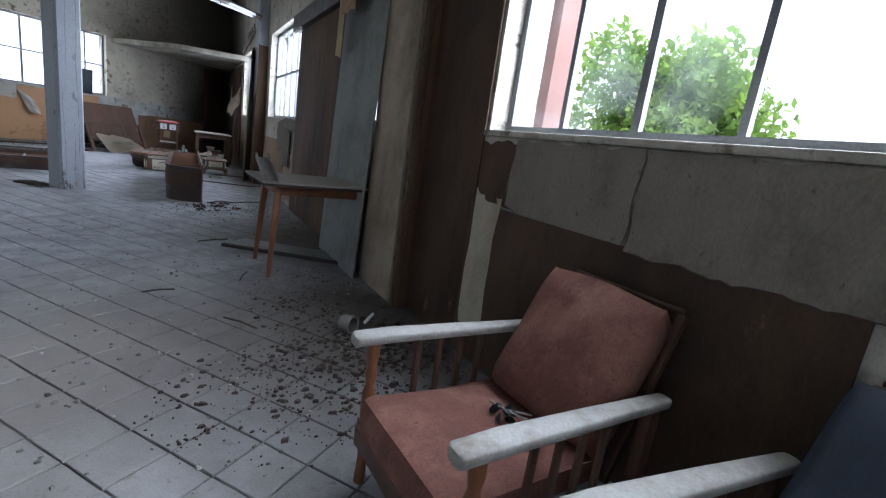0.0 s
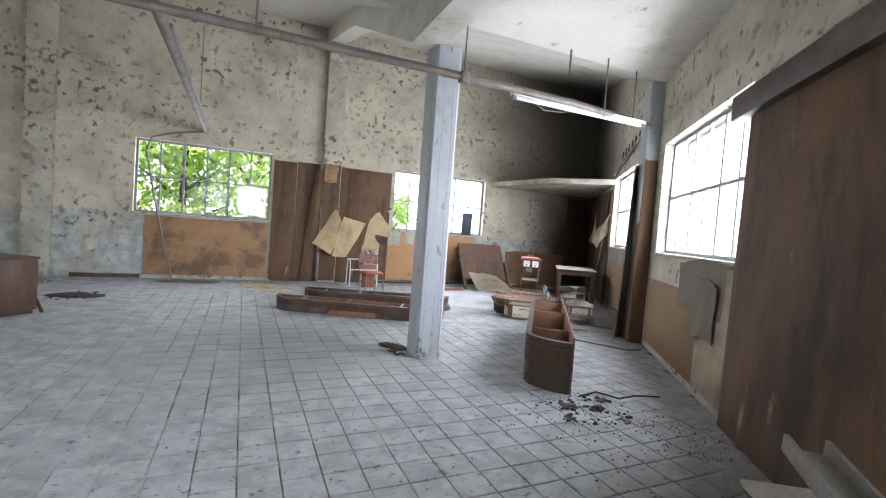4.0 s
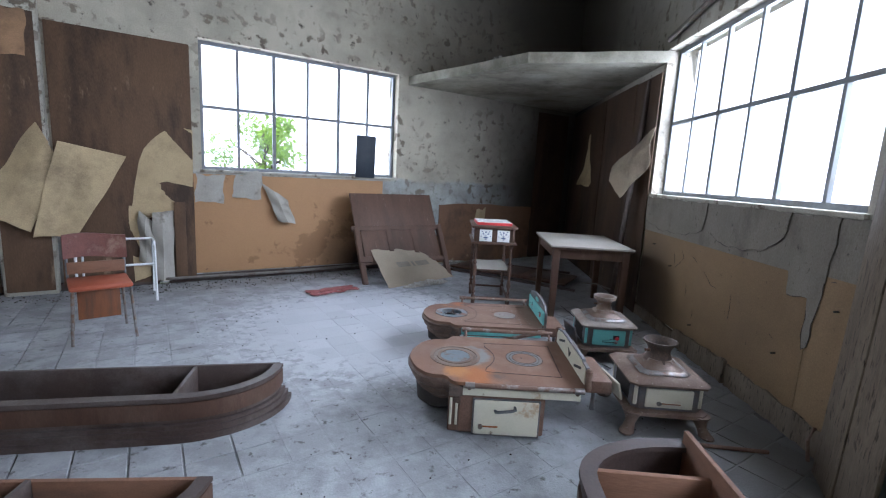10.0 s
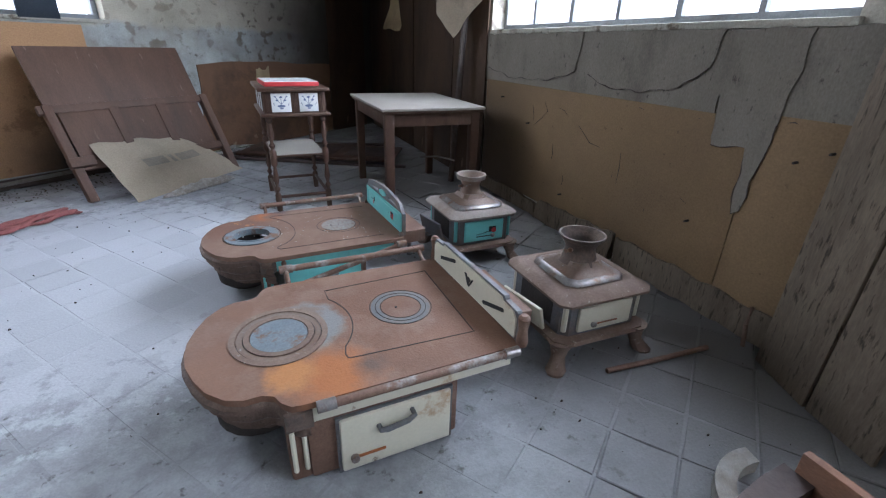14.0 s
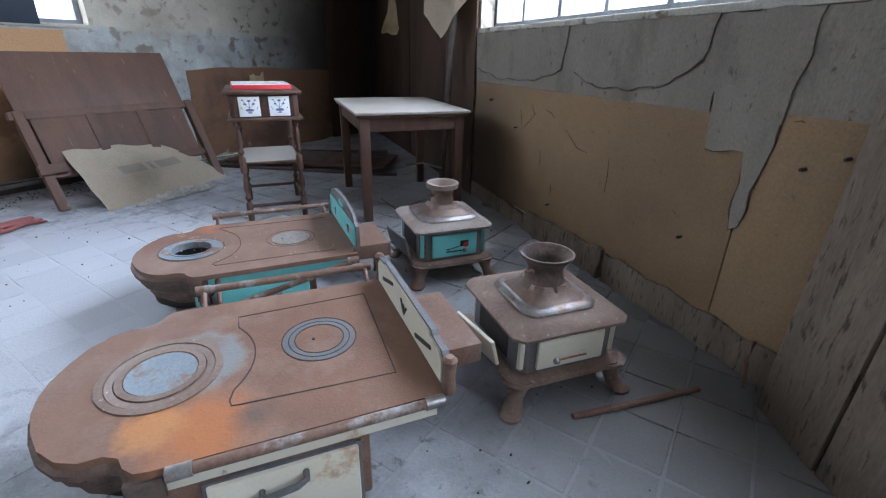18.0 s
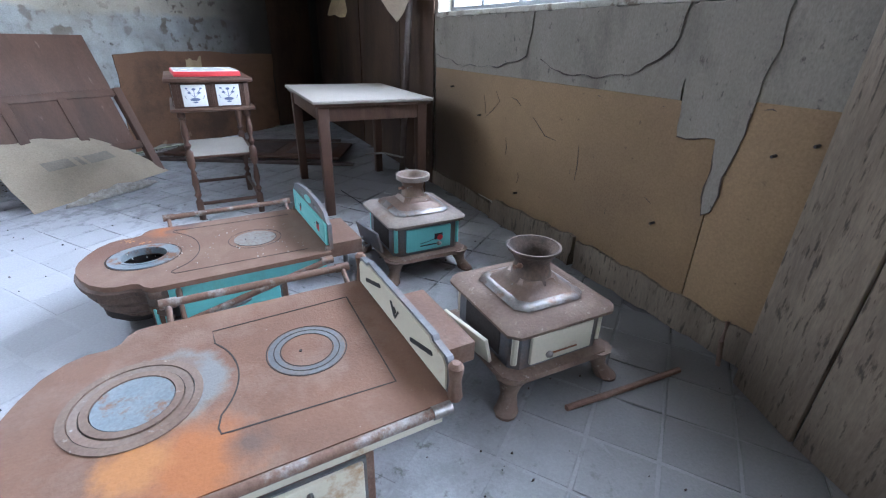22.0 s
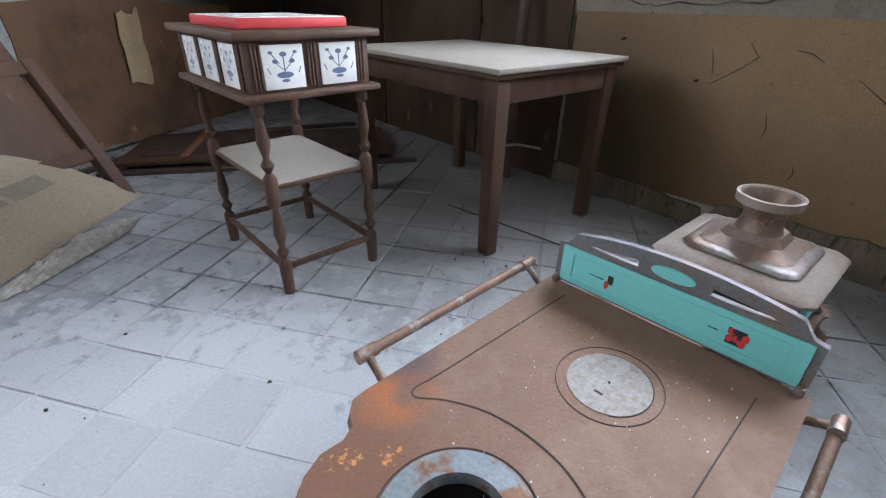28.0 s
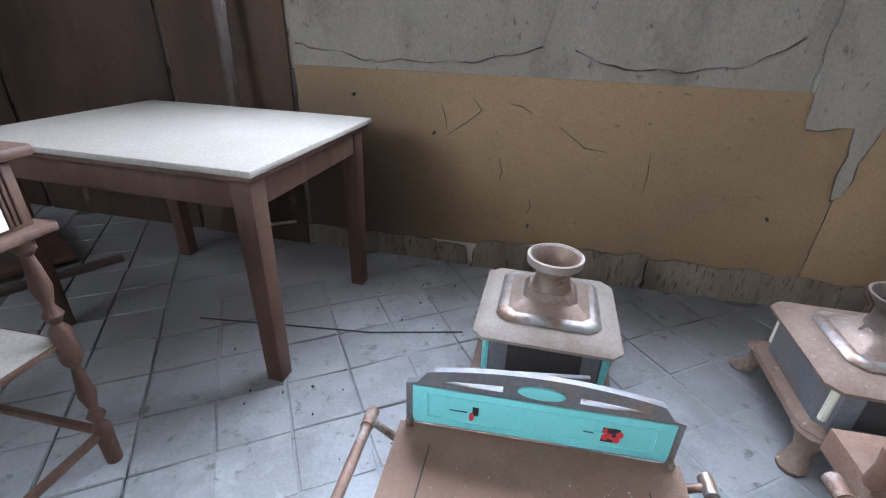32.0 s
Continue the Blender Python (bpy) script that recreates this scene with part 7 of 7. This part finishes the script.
# ---- armchairs under the first window ----
def armchair(m, cloth, words, arms=True):
    """Reclining armchair facing -x; y runs across."""
    ac = thing("armchair", m, words, "armchair", "old armchairs")
    bb = bx(-0.02, 0.66, 0.07, 0.60, 0.25, 0.40, 0.045)
    for v in bb.verts:
        if v.co.z > 0.36:
            v.co.z -= 0.05 * (v.co.x / 0.66)
    part("seat_cushion", bb, cloth, ac, "worn upholstered seat cushion")
    bb = bmesh.new()
    g = {}
    n, q = 12, 10
    for i in range(n + 1):
        for j in range(q + 1):
            u, v = i / n, j / q
            fat = 0.088 * (1 - (2 * u - 1) ** 8 * 0.5) * (1 - (2 * v - 1) ** 8 * 0.4) + 0.006 * math.sin(7 * u + 5 * v) * math.sin(6 * v)
            base = Vector((0.60 + 0.26 * v, 0.085 + 0.50 * u, 0.35 + 0.44 * v + 0.022 * math.sin(math.pi * u) * v))
            g[i, j, 0] = bb.verts.new(base + Vector((-fat, 0, 0.03)))
            g[i, j, 1] = bb.verts.new(base + Vector((fat, 0, -0.03)))
    for i in range(n):
        for j in range(q):
            bb.faces.new((g[i, j, 0], g[i + 1, j, 0], g[i + 1, j + 1, 0], g[i, j + 1, 0]))
            bb.faces.new((g[i, j + 1, 1], g[i + 1, j + 1, 1], g[i + 1, j, 1], g[i, j, 1]))
    rim = [(i, 0) for i in range(n)] + [(n, j) for j in range(q)] + [(i, q) for i in range(n, 0, -1)] + [(0, j) for j in range(q, 0, -1)]
    for a, c in zip(rim, rim[1:] + rim[:1]):
        bb.faces.new((g[(*a, 0)], g[(*a, 1)], g[(*c, 1)], g[(*c, 0)]))
    back = part("back_cushion", bb, cloth, ac, "sagging upholstered back cushion", smooth=60)
    part("back_rod", tube([(0.97, 0.10, 0.80), (0.97, 0.58, 0.80)], 0.009, 6), WOOD, ac)
    for y in (0.10, 0.58):
        part("back_post", bx(-0.016, 0.016, -0.016, 0.016, 0, 0.62, 0.004), WOOD, ac).matrix_local = pose(0.72, y, 0.22, 0, 24, 0)
    for y in (0.02, 0.655):
        if arms:
            bb = bmesh.new()
            ring = []
            for x, w, z in ((-0.03, 0.028, 0.566), (-0.018, 0.037, 0.571), (0.12, 0.040, 0.573), (0.45, 0.035, 0.563), (0.80, 0.027, 0.55), (0.83, 0.024, 0.548)):
                ring.append([bb.verts.new((x, y + dy * w, z + dz)) for dy, dz in ((-1, -0.008), (-1, 0.006), (-0.9, 0.011), (-0.4, 0.0135), (0.4, 0.0135), (0.9, 0.011), (1, 0.006), (1, -0.008), (0.85, -0.02), (-0.85, -0.02))])
            for a, c in zip(ring, ring[1:]):
                for k in range(10):
                    bb.faces.new((a[k], a[(k + 1) % 10], c[(k + 1) % 10], c[k]))
            bb.faces.new(ring[0][::-1])
            bb.faces.new(ring[-1])
            part("armrest", bb, ARMP, ac, "grey painted wooden armrest", smooth=60)
            part("front_post", lathe([(0.022, 0.0), (0.018, 0.1), (0.026, 0.28), (0.026, 0.36), (0.016, 0.39), (0.024, 0.43), (0.017, 0.46), (0.024, 0.50), (0.022, 0.56)], 12), ORANGEW, ac, "turned wooden post").matrix_local = pose(0.05, y, 0)
            for x in (0.24, 0.34, 0.44, 0.54):
                part("slat", bx(x - 0.012, x + 0.012, y - 0.008, y + 0.008, 0.25, 0.56, 0.003), WOOD, ac)
        part("side_rail", bx(0.02, 0.80, y - 0.014, y + 0.014, 0.20, 0.26, 0.004), WOOD, ac)
        part("rear_leg", bx(0.74, 0.79, y - 0.02, y + 0.02, 0.0, 0.56, 0.005), WOOD, ac)
    part("front_rail", bx(0.0, 0.03, 0.04, 0.64, 0.18, 0.25, 0.004), WOOD, ac)
    return ac


armchair(pose(4.365, 6.222, 0, 0, 0, 1.5) @ Matrix.Diagonal((0.96, 1, 1.035, 1)), SALMON, "worn salmon upholstered armchair with grey painted wooden arms")
armchair(pose(4.37, 5.36, 0, 0, 0, -6) @ Matrix.Diagonal((0.96, 1, 1.035, 1)), NAVY, "navy vinyl armchair with pale worn arms beside the salmon one")
tg = thing("broken_sunglasses", pose(4.77, 6.57, 0.392, 0, 0, -35), "small tangle of black plastic on the chair seat", "scrap")
for k in range(7):
    part("lump", lathe([(0.004, 0), (0.014 + 0.002 * k, 0.006), (0.012, 0.016), (0.004, 0.022)], 7), BLACKP, tg).matrix_local = pose(0.03 * math.cos(k * 2.4), 0.035 * math.sin(k * 1.7), 0.004 + 0.004 * (k % 3), 20 * k, 13 * k, 50 * k)
for k, (x, y, z) in enumerate(((0.10, 0.02, 0.01), (0.09, -0.04, 0.02), (-0.05, 0.06, 0.015))):
    part("wire_end", tube([(0, 0, 0.025), (x, y, z)], 0.004, 6), LEAD, tg)
single("tin_can", lathe([(0.055, 0.0), (0.06, 0.004), (0.06, 0.085), (0.055, 0.09), (0.05, 0.085), (0.048, 0.012)], 20), LEAD, pose(4.75, 8.20, 0.058, 84, 20, 30), "open rusty tin can lying on its side", "can")
single("bottle_neck", tube([(4.93, 8.26, 0.02), (5.03, 8.37, 0.03)], 0.012, 8), WHITEP, Matrix.Identity(4), "short pale stick in the rubble", "stick")
for k, (x, y, l, a) in enumerate(((4.07, 8.55, 0.28, -52), (3.6, 9.1, 0.2, 10), (4.25, 9.3, 0.24, 70), (4.0, 10.6, 0.3, 20))):
    single("twig", tube([(0, 0, 0.006), (l * 0.5, 0.01, 0.01), (l, 0, 0.006)], 0.006, 6), LITTER, pose(x, y, 0, 0, 0, a), "dark twig on the tiled floor", "twig", "twigs")
single("bent_strip", strip([(0.25 * math.cos(a), 0.25 * math.sin(a)) for a in np.linspace(0.3, 1.5, 10)], [(0.19 * math.cos(a), 0.19 * math.sin(a)) for a in np.linspace(0.3, 1.5, 10)], 0.0, 0.05), ARMP, pose(4.62, 16.02, 0, 0, 0, 60), "curved pale metal strip on the floor", "strip")


# scraps round the foot of the tall counter and by the far pilaster
single("tangled_cable", tube([(4.22, 12.98, 0.01), (4.4, 13.18, 0.012), (4.6, 13.08, 0.01), (4.78, 13.23, 0.012), (5.02, 13.3, 0.01)], 0.008, 6), SOOT, Matrix.Identity(4), "dark cable snaking over the floor tiles", "cable")
for x, y, l, w, a, mt in ((4.05, 12.62, 0.14, 0.08, 20, DARKW), (4.3, 12.72, 0.10, 0.07, -35, LITTER), (4.42, 12.88, 0.12, 0.05, 60, DARKW), (4.06, 12.35, 0.09, 0.06, 5, LITTER), (4.5, 12.55, 0.11, 0.04, -60, REDW), (2.22, 13.5, 0.13, 0.06, 40, DARKW), (2.08, 13.65, 0.1, 0.05, -20, LITTER)):
    single("wood_scrap", torn_sheet(l, w, int(x * 100), low=0.015, top=0.015, side=0.01, bow=0.015, thick=0.012), mt, pose(x, y, 0.014, -80, 0, a), "dark broken wood scrap on the floor", "scrap", "wood scraps")
rag("crumpled_paper", -1.45, 16.7, 0.42, 0.2, 38, PAPER, "crumpled brownish paper on the floor", 15, "paper")
rag("dirt_mound", 2.07, 13.88, 0.22, 0.10, -20, LITTER, "low heap of dark dirt beside the column foot", 23, "dirt")
rag("dirt_mound", -3.48, 14.45, 0.38, 0.22, 30, LITTER, "low heap of dark debris on the tiles", 21, "dirt")
# nails (wall_hook)
for y, z in ((16.78, 0.86), (16.66, 0.92), (18.78, 0.72), (18.27, 0.28), (17.2, 0.45), (19.2, 0.88)):
    single("nail", tube([(RX - 0.012, y, z), (RX - 0.05, y + 0.004, z - 0.004)], 0.006, 6), SOOT, Matrix.Identity(4), "rusty nail stuck in the wall board", "nail", "old nails")
single("pipe_stub", tube([(5.30, 16.70, 0.0), (5.285, 16.71, 0.12), (5.33, 16.73, 0.19)], 0.01, 8), RUST, Matrix.Identity(4), "short rusty pipe stub rising from the floor", "pipe")

# ---- floor tiles, last ----
TS, GAP = 0.233, 0.0075
tile_rng = random.Random(77)


def tile_mesh(name):
    bb = bmesh.new()
    h = (TS - GAP) / 2
    r = random.Random(name)
    top = [bb.verts.new((sx * (h - 0.004) + r.uniform(-0.0035, 0.002), sy * (h - 0.004) + r.uniform(-0.0035, 0.002), 0.0)) for sx, sy in ((-1, -1), (1, -1), (1, 1), (-1, 1))]
    mid = [bb.verts.new((sx * h, sy * h, -0.004)) for sx, sy in ((-1, -1), (1, -1), (1, 1), (-1, 1))]
    low = [bb.verts.new((sx * h, sy * h, -0.014)) for sx, sy in ((-1, -1), (1, -1), (1, 1), (-1, 1))]
    bb.faces.new(top)
    for a, c in ((mid, top), (low, mid)):
        for k in range(4):
            bb.faces.new((a[k], a[(k + 1) % 4], c[(k + 1) % 4], c[k]))
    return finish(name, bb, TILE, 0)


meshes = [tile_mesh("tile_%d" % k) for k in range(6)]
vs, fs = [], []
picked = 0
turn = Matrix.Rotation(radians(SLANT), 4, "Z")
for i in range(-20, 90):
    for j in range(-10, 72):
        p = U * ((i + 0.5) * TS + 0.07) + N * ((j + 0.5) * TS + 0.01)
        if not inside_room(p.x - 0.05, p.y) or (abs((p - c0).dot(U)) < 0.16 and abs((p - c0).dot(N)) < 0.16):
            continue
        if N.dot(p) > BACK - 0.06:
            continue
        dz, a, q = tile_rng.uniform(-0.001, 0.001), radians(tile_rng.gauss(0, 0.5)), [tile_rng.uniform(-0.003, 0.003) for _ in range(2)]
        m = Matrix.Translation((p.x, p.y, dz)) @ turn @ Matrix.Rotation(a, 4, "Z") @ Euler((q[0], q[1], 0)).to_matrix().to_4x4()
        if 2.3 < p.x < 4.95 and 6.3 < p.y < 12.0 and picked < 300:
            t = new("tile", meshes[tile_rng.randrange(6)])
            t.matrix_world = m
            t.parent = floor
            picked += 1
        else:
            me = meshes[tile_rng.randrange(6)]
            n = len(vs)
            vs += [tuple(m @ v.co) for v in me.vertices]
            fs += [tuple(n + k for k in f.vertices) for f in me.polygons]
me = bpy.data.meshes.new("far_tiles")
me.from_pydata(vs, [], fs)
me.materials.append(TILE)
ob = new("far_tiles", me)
ob.parent = floor
tagged(ob, kind="stuff")

# dust that has filled the joints, deep in some places and swept out in others
def drift(x, y):
    q = math.sin(0.9 * x + 1.3 * math.sin(0.7 * y)) + math.sin(1.1 * y - 0.8 * math.sin(1.1 * x + 1)) + 0.6 * math.sin(2.3 * x + 1.7 * y) + 0.5 * math.sin(3.1 * y - 2.2 * x + 2) + 1.0 * math.sin(6.1 * x + 1) * math.sin(5.3 * y) + 0.9 * math.sin(10.3 * x + 3.1 * y) * math.sin(8.7 * y - 4.3 * x)
    q += 1.1 * math.exp(-((x - 2.9) ** 2 + (y - 18.0) ** 2) / 7.0) + 1.0 * math.exp(-((x - 5.0) ** 2 + (y - 17.0) ** 2) / 0.6) - 1.6 * math.exp(-((x - 2.8) ** 2 + (y - 12.8) ** 2) / 4.0) - 1.7 * math.exp(-((x + 0.6) ** 2 + (y - 13.0) ** 2) / 9.0) + 1.6 * math.exp(-((x - 2.0) ** 2 + (y - 9.4) ** 2) / 2.0) - 1.9 * math.exp(-((x - 3.8) ** 2 + (y - 7.5) ** 2) / 3.5)
    return -0.0066 + 0.0056 * max(-1.0, min(1.0, q * 0.9)) - 0.008 * math.exp(-((x - 4.2) ** 2 + (y - 7.5) ** 2) / 2.2)


vs, fs, index = [], [], {}
for i in range(-60, 46):
    for j in range(9, 170):
        x, y = i * 0.13, j * 0.13 + 0.05
        if inside_room(x + 0.03, y) and y < P_CORNER.y:
            index[i, j] = len(vs)
            vs.append((x, y, drift(x, y)))
for (i, j), k in index.items():
    if (i + 1, j) in index and (i + 1, j + 1) in index and (i, j + 1) in index:
        fs.append((k, index[i + 1, j], index[i + 1, j + 1], index[i, j + 1]))
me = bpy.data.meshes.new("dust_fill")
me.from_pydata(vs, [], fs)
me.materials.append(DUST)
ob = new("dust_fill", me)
ob.parent = floor
tagged(ob, "pale dust filling the tile joints", kind="stuff")
